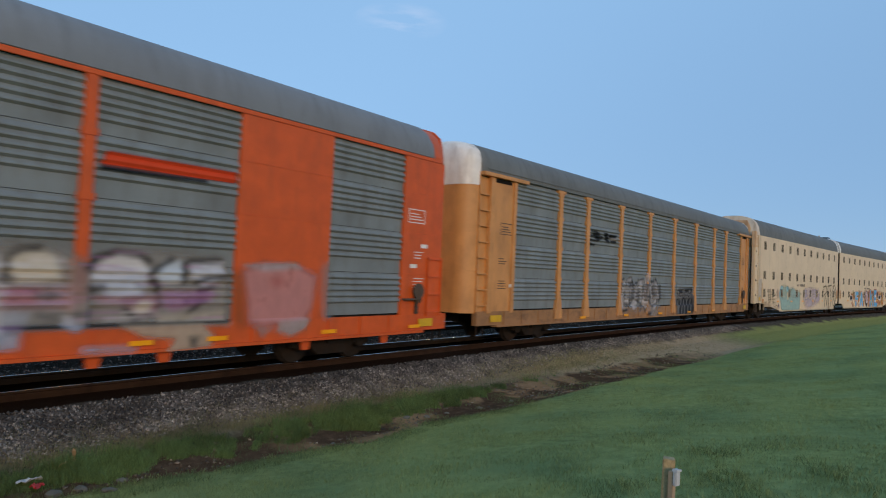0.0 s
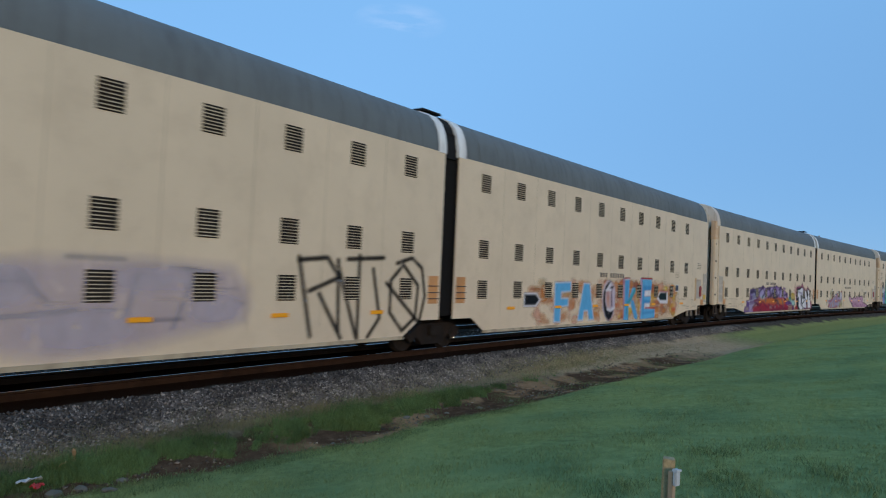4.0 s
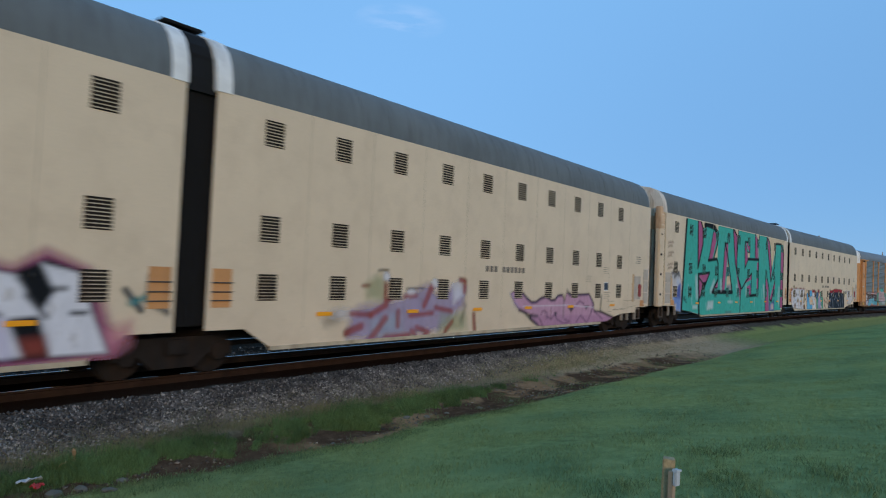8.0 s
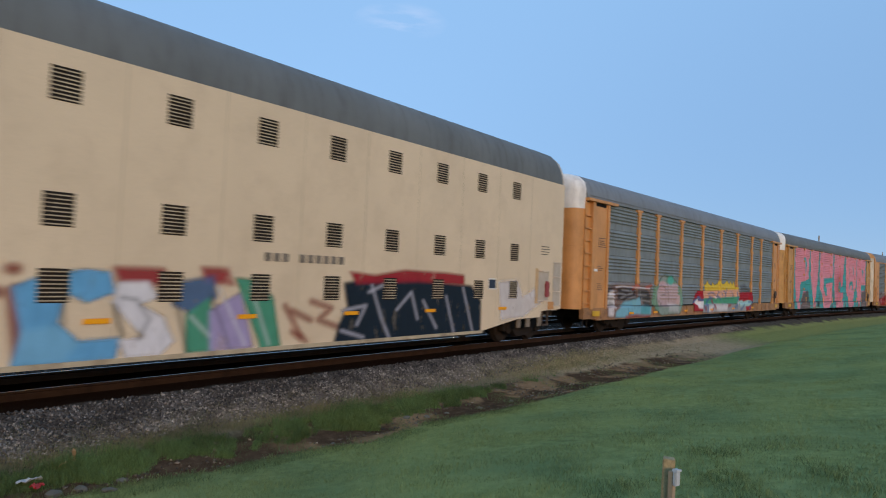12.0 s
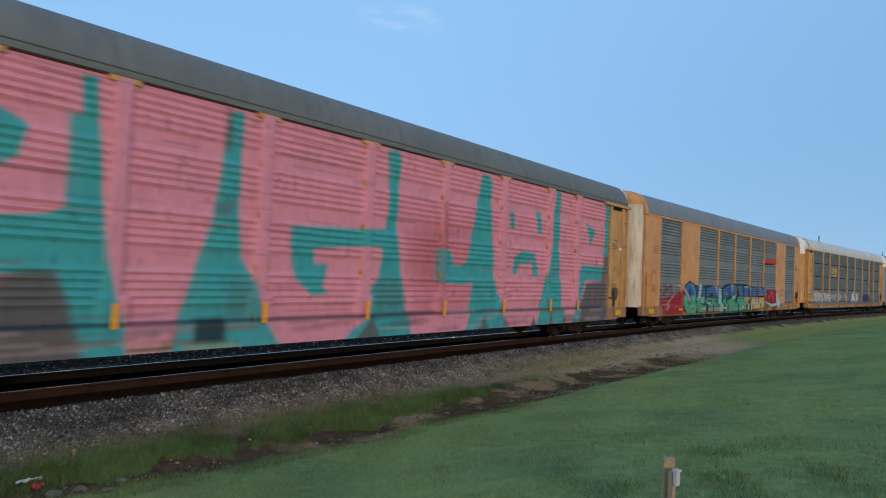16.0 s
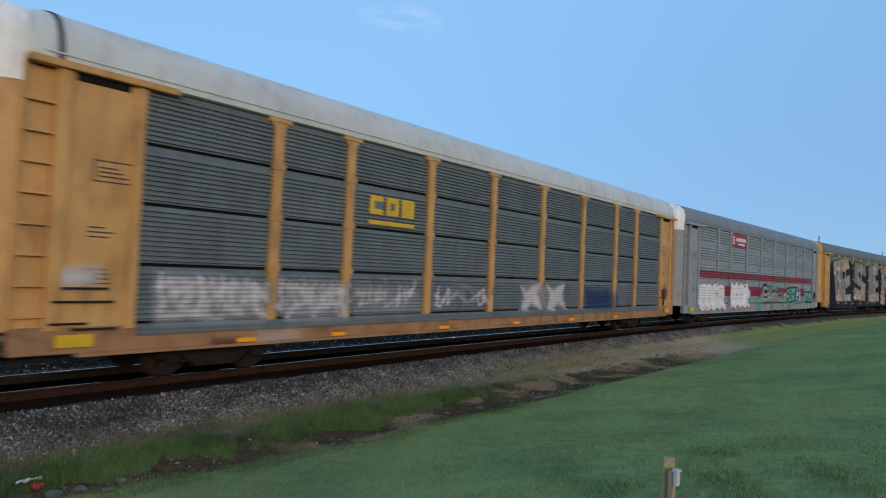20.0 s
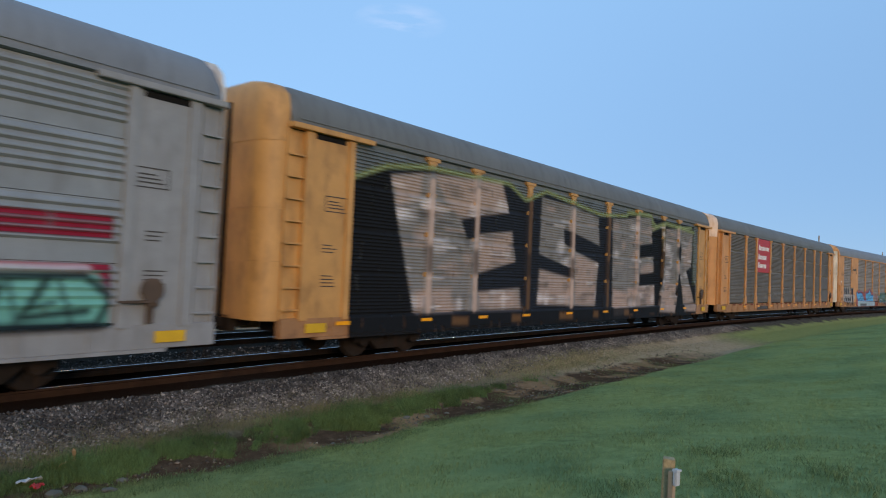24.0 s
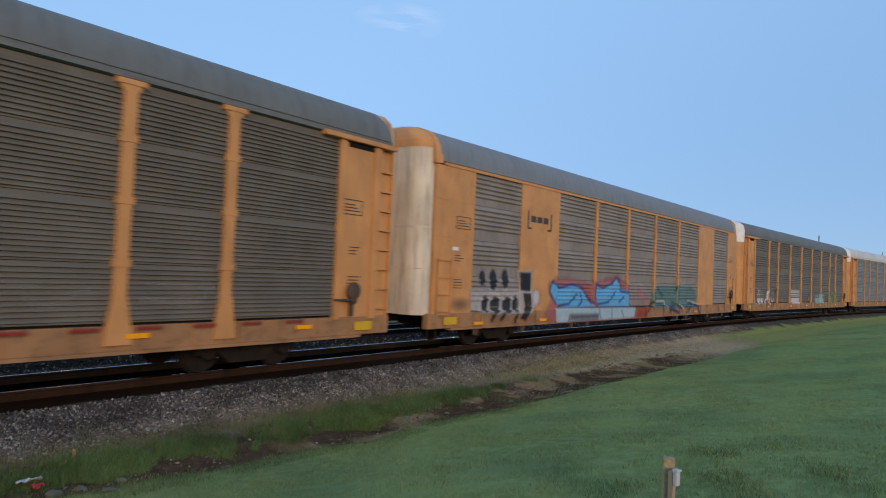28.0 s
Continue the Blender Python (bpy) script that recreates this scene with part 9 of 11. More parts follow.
p.line([(5.67, 1.51), (6.08, 1.51)], 0.1, "brick", 0.75, 0.05)
p.line([(5.88, 1.02), (6.74, 1.07)], 0.12, "brick", 0.75, 0.05)
p.line([(6.86, 1.2), (7.52, 1.1)], 0.13, "brick", 0.75, 0.05)
p.line([(6.13, 0.72), (6.6, 0.59), (6.45, 0.52)], 0.12, "brick", 0.75, 0.05)
p.line([(5.96, 0.65), (6.08, 0.54)], 0.12, "brick", 0.75, 0.05)
p.line([(7.27, 0.55), (7.57, 0.82)], 0.12, "brick", 0.75, 0.05)
p.line([(7.86, 1.94), (8.09, 1.91), (8.07, 1.62)], 0.14, "brick", 0.75, 0.05)
p.line([(8.54, 0.99), (8.61, 0.56)], 0.12, "brick", 0.75, 0.05)
p.line([(4.21, 1.74), (4.43, 1.76)], 0.05, "brick", 0.75, 0.05)
p.line([(5.72, 1.69), (6.38, 1.7)], 0.05, "dusk", 0.6)
p.line([(4.72, 2.11), (5.03, 2.12)], 0.06, "dusk", 0.6)
p.line([(4.38, 0.52), (6.45, 0.47)], 0.05, "mauve", 0.5)
p.line([(7.97, 0.83), (8.14, 1.24)], 0.1, "dusk", 0.4, 0.08)
p.poly([(10.44, 1.55), (10.52, 1.63), (10.75, 1.65), (11.09, 1.57), (11.35, 1.41), (11.61, 1.29), (11.88, 1.29), (12.21, 1.42), (12.55, 1.47), (12.87, 1.34), (13.12, 1.36), (13.3, 1.49), (13.6, 1.52), (13.79, 1.3), (13.91, 1.6), (14.2, 1.52), (15.62, 1.55), (16, 1.2), (16.11, 0.91), (16.57, 0.9), (17.73, 0.65), (17.18, 0.54), (15.11, 0.48), (12.38, 0.5), (12.04, 0.57), (11.65, 0.75), (11.48, 0.93), (10.93, 1.07), (10.68, 1.26)], (0.49, 0.27, 0.34), 1, 0.05)
p.poly([(11.59, 0.86), (13.09, 0.86), (16.11, 0.78), (17.68, 0.65), (17.18, 0.54), (15.11, 0.48), (12.38, 0.5), (12.04, 0.57)], (0.36, 0.17, 0.27), 0.55, 0.05)
p.line([(10.44, 1.55), (10.68, 1.26), (10.93, 1.07)], 0.1, "lilac", 0.5, 0.08)
for q in ([(10.75, 1.65), (11.09, 1.57), (11.35, 1.41), (11.61, 1.29), (11.88, 1.29), (12.21, 1.42), (12.55, 1.47), (12.87, 1.34), (13.12, 1.36), (13.3, 1.49), (13.6, 1.52)],
          [(14.09, 1.58), (14.27, 1.51), (15.62, 1.55), (16.01, 1.2), (15.84, 0.92)]):
    p.line(q, 0.08, (0.07, 0.05, 0.09), 0.9, 0.04)
for q in ([(10.93, 1.07), (11.27, 0.98), (11.54, 0.8), (12.04, 0.57)],
          [(16.57, 0.9), (17.73, 0.65)],
          [(11.48, 0.88), (12.02, 0.85)]):
    p.line(q, 0.09, "ink", 0.75, 0.05)
for q in ([(13.94, 1.68), (14.16, 1.51)],
          [(16.67, 1.48), (16.57, 0.88), (16.15, 0.93)],
          [(13.74, 1.49), (13.72, 0.77)]):
    p.line(q, 0.09, "dusk", 0.6, 0.06)
for q in ([(12.24, 0.89), (12.29, 0.99), (12.46, 1.01), (12.62, 0.93), (12.6, 0.75)],
          [(12.62, 0.82), (12.9, 0.73), (13.21, 0.93)],
          [(13.14, 0.93), (13.29, 0.71), (13.77, 0.55), (14.19, 0.61), (13.83, 0.68)],
          [(14.71, 0.58), (15.01, 0.8), (15.35, 0.6), (15.52, 0.53), (15.84, 0.89)],
          [(14.67, 1.19), (14.9, 1.31), (15.23, 1.21)],
          [(12.13, 0.77), (12.38, 0.53)],
          [(16.01, 0.95), (16.78, 0.63)]):
    p.line(q, 0.06, (0.13, 0.06, 0.12), 0.75, 0.04)
p.poly([(14.08, 1.09), (14.52, 1.11), (14.28, 0.92)], "ink", 0.85, 0.04)
p.poly([(15.27, 1.14), (15.65, 1.14), (15.41, 0.99)], "ink", 0.85, 0.04)
p.poly([(11.48, 0.9), (11.72, 0.93), (11.59, 0.76)], "ink", 0.85, 0.04)
p.poly([(13.11, 0.93), (13.28, 0.95), (13.22, 0.76)], "ink", 0.85, 0.04)
p.line([(11.11, 1.17), (14.01, 1.17), (16.01, 1.07)], 0.03, "white", 0.7, 0.02)
p.done()

p = Paint(talls[5], "tall", 0.4, 20.9, 0.5, 2.6, "long strip of white, blue, green and black graffiti")
p.poly([(0.87, 1.85), (1.26, 2.01), (2.1, 2.03), (3.13, 2.03), (4, 1.98), (4.17, 1.58), (4.05, 0.49), (1.42, 0.65), (0.96, 0.93), (0.84, 1.51)], "white", 0.9, 0.08)
p.poly([(0.43, 1.33), (0.93, 1.33), (0.92, 1.06), (0.45, 1.09)], "orange", 0.7, 0.06)
for q in ((1.47, 2.14, 0.15, 0.11), (2.49, 1.18, 0.24, 0.15), (4.04, 1.29, 0.23, 0.23), (2.79, 1.78, 0.11, 0.26), (3.42, 1.16, 0.13, 0.28)):
    p.oval(*q, "sand", 0.8, 0.06)
for q in ((0.97, 1.97, 0.16, 0.12), (1.98, 2.06, 0.14, 0.06), (3.13, 2.05, 0.17, 0.06), (3.89, 2.05, 0.16, 0.06)):
    p.oval(*q, "red", 0.7, 0.06)
for q in ((1.38, 1.73, 0.15, 0.14), (0.82, 1.51, 0.14, 0.13), (2.13, 1.61, 0.15, 0.12), (1.82, 0.81, 0.22, 0.18), (3.25, 0.95, 0.19, 0.15), (3.08, 1.51, 0.14, 0.11), (4.12, 1.58, 0.19, 0.13), (4.08, 0.71, 0.27, 0.18), (1.36, 1.51, 0.09, 0.11), (2.45, 1.14, 0.13, 0.08), (3.86, 1.04, 0.12, 0.1)):
    p.oval(*q, "brown", 0.8, 0.06)
for q in ((1.68, 1.77, 0.11, 0.26), (2.68, 0.9, 0.08, 0.2), (3.53, 1.72, 0.09, 0.21), (1.23, 1.2, 0.08, 0.18)):
    p.oval(*q, "peach", 0.5, 0.08)
for q in ((4.24, 0.61, 0.15, 0.11), (4.08, 1.51, 0.1, 0.08), (1.78, 0.87, 0.06, 0.06)):
    p.oval(*q, "ink", 0.75, 0.05)
for q in ([(1.35, 1.04), (1.57, 1.16)],
          [(1.76, 1.19), (2.07, 1.2)],
          [(2.17, 1.61), (2.63, 1.59)],
          [(2.39, 1.38), (2.74, 1.17)],
          [(3.22, 0.71), (3.46, 0.63)],
          [(1.97, 0.96), (2.16, 1.09)],
          [(3.02, 1.06), (3.19, 1.13)],
          [(1.59, 1.38), (1.76, 1.26)]):
    p.line(q, 0.07, "blue", 0.55, 0.05)
p.line([(0.97, 0.87), (1.4, 0.81), (3.98, 0.75)], 0.03, "dusk", 0.6, 0.02)
for q in ((4.76, 1.92, 0.11, 0.08), (4.56, 1.58, 0.1, 0.09), (4.4, 1.25, 0.1, 0.08)):
    p.oval(*q, "brick", 0.7, 0.05)
p.line([(4.8, 1.58), (4.92, 0.71)], 0.22, "brick", 0.75, 0.06)
p.poly([(6.17, 1.99), (7.01, 1.99), (7.16, 1.67), (6.25, 1.75)], "red", 0.75, 0.06)
p.poly([(7.7, 2.04), (8.28, 2.03), (8.38, 1.72), (7.79, 1.76)], "red", 0.7, 0.06)
p.poly([(4.75, 1.66), (5.17, 1.85), (5.75, 1.94), (6.11, 1.91), (6.21, 1.58), (5.78, 1.42), (5.48, 1.58), (5.39, 1.12), (5.7, 0.83), (6.33, 0.85), (6.28, 0.51), (4.8, 0.51), (4.9, 0.97)], "sky", 0.95, 0.04)
p.poly([(4.9, 1.01), (5.4, 1.08), (5.71, 0.79), (5.49, 0.53), (4.87, 0.54)], (0.18, 0.45, 0.6), 0.6, 0.06)
p.poly([(6.25, 1.75), (6.76, 1.77), (6.93, 1.5), (6.63, 1.38), (7.04, 1.17), (7.26, 0.74), (7, 0.51), (6.43, 0.52), (6.31, 0.81), (6.72, 0.84), (6.42, 1.14), (6.18, 1.42)], "white", 0.95, 0.04)
for q in ([(6.33, 1.5), (6.58, 1.46), (6.8, 1.13), (6.63, 0.8)],
          [(6.21, 1.38), (6.37, 0.89)]):
    p.line(q, 0.05, "ink", 0.6, 0.04)
p.poly([(7.16, 1.75), (7.97, 1.89), (8.05, 1.5), (7.54, 1.2), (7.19, 1.37)], "blue", 0.75, 0.05)
p.poly([(7.45, 1.2), (7.91, 1.5), (8.05, 0.52), (7.49, 0.52)], "green", 0.95, 0.04)
p.poly([(7.9, 1.24), (8.54, 1.59), (8.88, 0.53), (7.95, 0.51)], "lilac", 0.9, 0.05)
p.poly([(8.42, 1.86), (8.91, 1.82), (9.29, 1.5), (9.53, 0.51), (9.04, 0.5), (8.72, 1.23)], "green", 0.95, 0.04)
for q in ([(8.08, 1.68), (8.69, 0.6)],
          [(7.55, 1.16), (7.93, 0.8)],
          [(8.77, 1.68), (9.24, 0.57)]):
    p.line(q, 0.05, "white", 0.55, 0.04)
for q in ([(7.24, 1.5), (7.52, 0.51)],
          [(7.95, 1.5), (8.39, 0.5)],
          [(5.39, 1.74), (5.47, 1.11)]):
    p.line(q, 0.05, "ink", 0.5, 0.04)
for q in ([(9.6, 1.31), (10.02, 0.69)],
          [(9.78, 1.21), (10.27, 1.01)],
          [(10.28, 1.4), (10.83, 1.25), (10.49, 1.01), (10.99, 0.85)],
          [(9.81, 0.79), (10.17, 0.59)]):
    p.line(q, 0.12, "brick", 0.55, 0.06)
p.poly([(11.17, 1.79), (11.84, 1.9), (13.2, 1.94), (14.84, 1.83), (15.99, 1.78), (16.48, 1.36), (16.51, 0.38), (14.22, 0.42), (12.25, 0.46), (10.95, 0.49), (11.05, 0.85), (11.3, 1.29)], (0.01, 0.02, 0.03), 0.95, 0.05)
p.poly([(11.34, 2.05), (12.13, 1.99), (13.18, 2.14), (14.81, 2.11), (15.63, 2.07), (15.65, 1.81), (13.65, 1.86), (11.55, 1.78)], "red", 0.85, 0.05)
for q in ([(11.17, 1.19), (11.88, 1.29), (11.62, 0.86)],
          [(12.05, 1.75), (12.42, 0.97), (12.7, 0.52)],
          [(12.93, 1.17), (13.45, 1.6), (13.72, 0.94)],
          [(13.92, 1.38), (14.49, 0.68)],
          [(14.86, 1.49), (15.24, 0.54)],
          [(15.6, 1.72), (16.15, 0.45)],
          [(12.56, 1.81), (11.96, 1.6)],
          [(11.15, 0.75), (11.84, 0.57)]):
    p.line(q, 0.06, (0.42, 0.42, 0.46), 0.9, 0.04)
p.poly([(17.37, 1.92), (18.41, 1.99), (18.76, 1.48), (19.71, 1.81), (20.08, 1.34), (18.82, 0.84), (17.55, 0.79)], "white", 0.6, 0.08)
for q in ([(20.04, 1.88), (20.41, 1.54)],):
    p.line(q, 0.12, "brick", 0.7, 0.05)
p.done()

p = Paint(c0, "flush", -6, 13, 0.58, 3.95, "faded white and purple letters with a pink patch")
p.letters(-6.0, 3.12, 1.0, 2.35, 6, ["white", "grey", "white"], "ink", 71, None, 0.07, 0.9)
p.poly([(2.51, 2.27), (3.1, 2.27), (3.67, 2.31), (3.96, 2.21), (4.26, 2.03), (4.48, 2.2), (4.79, 2.29), (5.29, 2.28), (6.76, 2.22), (6.86, 1.89), (6.85, 0.99), (5.81, 1.05), (3.17, 1.06), (2.58, 1.08)], (0.3, 0.28, 0.25), 0.72, 0.1)
p.poly([(3.2, 2.1), (3.35, 2.21), (3.61, 2.23), (3.82, 2.13), (3.92, 1.9), (3.91, 1.77), (3.22, 1.72), (3.16, 1.92)], (0.52, 0.46, 0.36), 0.9, 0.06)
for q in ([(3.18, 1.76), (3.23, 2.1), (3.35, 2.2), (3.61, 2.24)],
          [(3.16, 1.77), (3.27, 1.76)]):
    p.line(q, 0.1, "black", 0.85, 0.05)
p.poly([(3.13, 1.63), (4.06, 1.66), (4.1, 1.33), (3.15, 1.33)], "orchid", 0.5, 0.08)
for q in ([(3.32, 1.59), (3.62, 1.58)],
          [(3.21, 1.46), (3.56, 1.45)]):
    p.line(q, 0.08, "red", 0.4, 0.06)
for q in ([(3.62, 1.53), (3.87, 1.52)],
          [(3.67, 1.23), (3.91, 1.17)],
          [(4.16, 1.23), (4.38, 1.24)]):
    p.line(q, 0.1, "dusk", 0.75, 0.05)
p.poly([(3.15, 1.3), (3.54, 1.27), (3.51, 1.09), (3.17, 1.08)], (0.36, 0.42, 0.5), 0.5, 0.06)
p.poly([(4.06, 2.02), (4.3, 2.03), (4.31, 1.48), (4.07, 1.45)], "brick", 0.35, 0.1)
p.poly([(4.42, 1.92), (4.56, 2.12), (4.83, 2.21), (5.17, 2.15), (5.32, 1.94), (5.24, 1.73), (5.12, 1.52), (4.75, 1.5), (4.51, 1.6), (4.35, 1.76)], (0.55, 0.53, 0.5), 0.9, 0.06)
p.poly([(4.38, 1.88), (5.28, 1.93), (5.21, 1.5), (4.71, 1.49), (4.43, 1.68)], (0.36, 0.42, 0.5), 0.65, 0.06)
for q in ([(4.29, 1.96), (4.48, 2.14), (4.75, 2.23), (5.12, 2.2), (5.31, 2.11)],
          [(4.92, 1.44), (5.18, 1.45)],
          [(5.45, 1.69), (5.49, 1.35), (5.32, 1.23), (5.11, 1.1)],
          [(4.95, 1.32), (5.06, 1.19)]):
    p.line(q, 0.1, "black", 0.85, 0.05)
p.poly([(4.32, 1.7), (4.58, 1.72), (4.64, 1.6), (4.4, 1.54), (4.29, 1.64)], "ink", 0.8, 0.05)
p.poly([(4.4, 1.5), (5.51, 1.54), (5.49, 1.24), (5.18, 1.23), (4.92, 1.36), (4.52, 1.4)], "orchid", 0.5, 0.06)
for q in ((5.24, 1.33, 0.14, 0.1),):
    p.oval(*q, (0.55, 0.5, 0.4), 0.85, 0.05)
p.poly([(5.4, 1.9), (5.57, 2.1), (5.94, 2.14), (5.93, 1.77), (5.5, 1.75)], (0.44, 0.5, 0.53), 0.9, 0.05)
p.poly([(6.08, 2.1), (6.7, 2.14), (6.77, 1.89), (6.35, 1.69), (6.09, 1.87)], (0.5, 0.52, 0.55), 0.85, 0.05)
for q in ([(5.35, 1.91), (5.53, 2.03), (5.71, 2.15)],
          [(5.96, 2.09), (5.94, 1.75)],
          [(6.07, 2.14), (6.64, 2.16)],
          [(6.19, 1.76), (6.45, 1.84), (6.75, 1.87)],
          [(5.35, 1.78), (5.45, 1.72)],
          [(5.99, 1.41), (6.38, 1.45)],
          [(5.91, 1.05), (6.24, 1.34)],
          [(6.51, 1.65), (6.26, 1.6)]):
    p.line(q, 0.1, "black", 0.85, 0.05)
p.poly([(5.55, 1.6), (6.57, 1.62), (6.52, 1.43), (5.8, 1.25), (5.57, 1.34)], "plum", 0.6, 0.06)
p.poly([(5.53, 1.19), (6.81, 1.23), (6.8, 1.02), (5.54, 1.04)], (0.4, 0.35, 0.27), 0.7, 0.06)
for q in ([(3.17, 1.06), (4.17, 1.05), (6.84, 1.04)],):
    p.line(q, 0.04, "black", 0.9, 0.02)
p.poly([(4.86, 1.03), (6.3, 1.01), (6.57, 0.78), (6.47, 0.6), (5.66, 0.56), (5.79, 0.77), (5.21, 0.85)], (0.45, 0.38, 0.28), 0.75, 0.06)
p.poly([(4.02, 1.22), (4.28, 1.05), (4.14, 0.96), (3.99, 1.06)], (0.36, 0.42, 0.5), 0.7, 0.06)
p.poly([(6.04, 0.81), (6.26, 0.8), (6.22, 0.6), (6.08, 0.61)], "ink", 0.7, 0.05)
for q in ([(4.3, 0.68), (5.05, 0.65)],):
    p.line(q, 0.12, (0.36, 0.42, 0.5), 0.5, 0.06)
p.poly([(3.05, 1.04), (3.4, 1), (3.38, 0.76), (3.06, 0.75)], (0.36, 0.42, 0.5), 0.7, 0.06)
p.poly([(7.13, 1.99), (7.58, 2.15), (8.45, 2.11), (8.95, 1.94), (8.86, 1.25), (8.66, 0.98), (7.6, 0.92), (7.31, 0.98), (7.24, 1.52)], (0.52, 0.23, 0.21), 0.85, 0.1)
p.poly([(7.11, 2.11), (8.38, 2.19), (8.54, 2.08), (7.59, 2)], (0.33, 0.36, 0.36), 0.65, 0.06)
for q in ((7.93, 1.8, 0.16, 0.12),):
    p.oval(*q, "brick", 0.5, 0.08)
p.poly([(8.02, 1), (8.81, 1.04), (8.68, 0.82), (8.29, 0.68), (7.97, 0.8)], (0.34, 0.36, 0.35), 0.65, 0.06)
p.poly([(7.42, 0.92), (7.85, 0.86), (7.61, 0.72)], "grey", 0.5, 0.06)
for q in ([(9.23, 2.05), (9.29, 1.16)],):
    p.line(q, 0.3, "grey", 0.4, 0.1)
p.line([(7.03, 1.85), (7.11, 1.04)], 0.25, "brown", 0.35, 0.1)
p.streaks(3.0, 6.9, 0.8, 2.3, ["grey", "white", "plum", "dusk"], 60, 73, 0.4, 0.03, 0.5)
p.poly([(4.4, 3.62), (6.9, 3.64), (6.9, 3.84), (4.5, 3.84)], "vermilion", 1, 0.02)
p.poly([(4.4, 3.54), (6.3, 3.57), (6.3, 3.62), (4.4, 3.61)], "ink", 1, 0.02)
p.done()

p = Paint(c1, "post", -11.7, 11.6, 0.6, 4.6, "faint grey and black tags")
p.scrawl(-4.06, -0.14, 0.95, 2.2, ["grey", "blush", "dusk", "grey"], 14, 0.11, 81, 0.7)
p.oval(-0.88, 0.74, 0.5, 0.3, "grey", 0.5, 0.1)
p.letters(1.99, 3.94, 0.95, 1.75, 3, "ink", "grey", 82, None, 0.05, 0.85)
p.poly([(1.97, 0.98), (3.92, 1.01), (3.95, 0.53), (2, 0.58)], "ink", 0.85)
p.line([(-6.75, 3.89), (-6.25, 3.89)], 0.06, "black", 0.85)
p.line([(-6.8, 3.72), (-6.31, 3.72)], 0.06, "black", 0.85)
p.line([(-6.86, 3.56), (-6.37, 3.55)], 0.06, "black", 0.85)
p.line([(-6.91, 3.4), (-6.43, 3.38)], 0.06, "black", 0.85)
p.poly([(-6.66, 3.82), (-6.21, 3.88), (-5.75, 3.69), (-6.27, 3.51)], "black", 0.8)
p.poly([(-5.76, 3.89), (-5.41, 3.91), (-5.26, 3.52), (-5.6, 3.57)], "black", 0.9)
p.poly([(-5.33, 3.85), (-4.65, 3.86), (-4.69, 3.55), (-5.16, 3.54)], "black", 0.9)
p.line([(-5.17, 3.68), (-4.7, 3.7)], 0.08, "grey")
p.poly([(-4.19, 1.91), (-3.31, 2.06), (-1.87, 2.18), (-0.42, 2.17), (0.26, 1.5), (-0.35, 0.99), (-1.48, 0.82), (-3.23, 0.85), (-4.07, 0.89)], "grey", 0.4, 0.15)
p.line([(-4.17, 2), (-3.8, 2.17)], 0.0864, "ink", 0.85, 0.04)
p.line([(-3.4, 2.08), (-3.32, 2.21), (-3.08, 2.22), (-2.97, 2.07), (-3.24, 1.97), (-3.4, 2.08)], 0.0864, "ink", 0.85, 0.04)
p.line([(-3.81, 1.92), (-3.24, 1.88), (-2.42, 2.06)], 0.072, "ink", 0.85, 0.04)
p.line([(-2.22, 2.13), (-1.87, 2.18)], 0.1008, "ink", 0.85, 0.04)
p.line([(-1.33, 2.1), (-0.85, 2.11)], 0.0864, "ink", 0.85, 0.04)
p.line([(-0.6, 2.23), (-0.41, 2.02)], 0.1008, "ink", 0.85, 0.04)
p.line([(-3.09, 1.39), (-2.52, 1.48), (-1.82, 1.51), (-1.29, 1.44)], 0.072, "ink", 0.85, 0.04)
p.line([(-0.89, 1.58), (-0.55, 1.54)], 0.0864, "ink", 0.85, 0.04)
p.line([(-4.12, 1.74), (-3.97, 1.77)], 0.072, "ink", 0.85, 0.04)
p.line([(-4.02, 0.89), (-3.59, 0.93)], 0.1008, "ink", 0.85, 0.04)
p.line([(-1.48, 0.75), (-1.17, 0.74)], 0.1152, "ink", 0.85, 0.04)
p.line([(-3.37, 2.15), (-3.14, 2.19)], 0.1, "white", 0.42, 0.08)
p.line([(-2.14, 2.07), (-1.86, 2.08)], 0.12, "white", 0.42, 0.08)
p.line([(-1.58, 2.33), (-1.47, 1.85)], 0.22, "white", 0.42, 0.08)
p.line([(-4.16, 1.46), (-4.09, 1.12)], 0.18, "white", 0.42, 0.08)
p.line([(-0.86, 1.01), (-0.29, 1.43), (-0.5, 2.02)], 0.14, "white", 0.42, 0.08)
p.line([(-3, 1.02), (-2.63, 1.2)], 0.2, "white", 0.42, 0.08)
p.line([(-3.98, 2.03), (-3.79, 2.04)], 0.12, "white", 0.42, 0.08)
p.line([(-4.14, 1.94), (-4.06, 1.57), (-3.84, 1.46), (-3.57, 1.57)], 0.0682, "ink", 0.75, 0.03)
p.line([(-3.73, 1.92), (-3.65, 1.46)], 0.062, "ink", 0.75, 0.03)
p.line([(-3.47, 1.81), (-3.48, 1.45), (-3.14, 1.33)], 0.062, "ink", 0.75, 0.03)
p.line([(-2.81, 1.95), (-2.85, 1.64), (-2.52, 1.58), (-2.19, 1.71)], 0.0682, "ink", 0.75, 0.03)
p.line([(-2.64, 1.32), (-2.16, 1.18), (-1.78, 0.84)], 0.0744, "ink", 0.75, 0.03)
p.line([(-1.71, 1.98), (-1.24, 1.93), (-0.9, 1.72)], 0.062, "ink", 0.75, 0.03)
p.line([(-1.51, 1.3), (-1.1, 1.02), (-0.53, 1.14)], 0.0744, "ink", 0.75, 0.03)
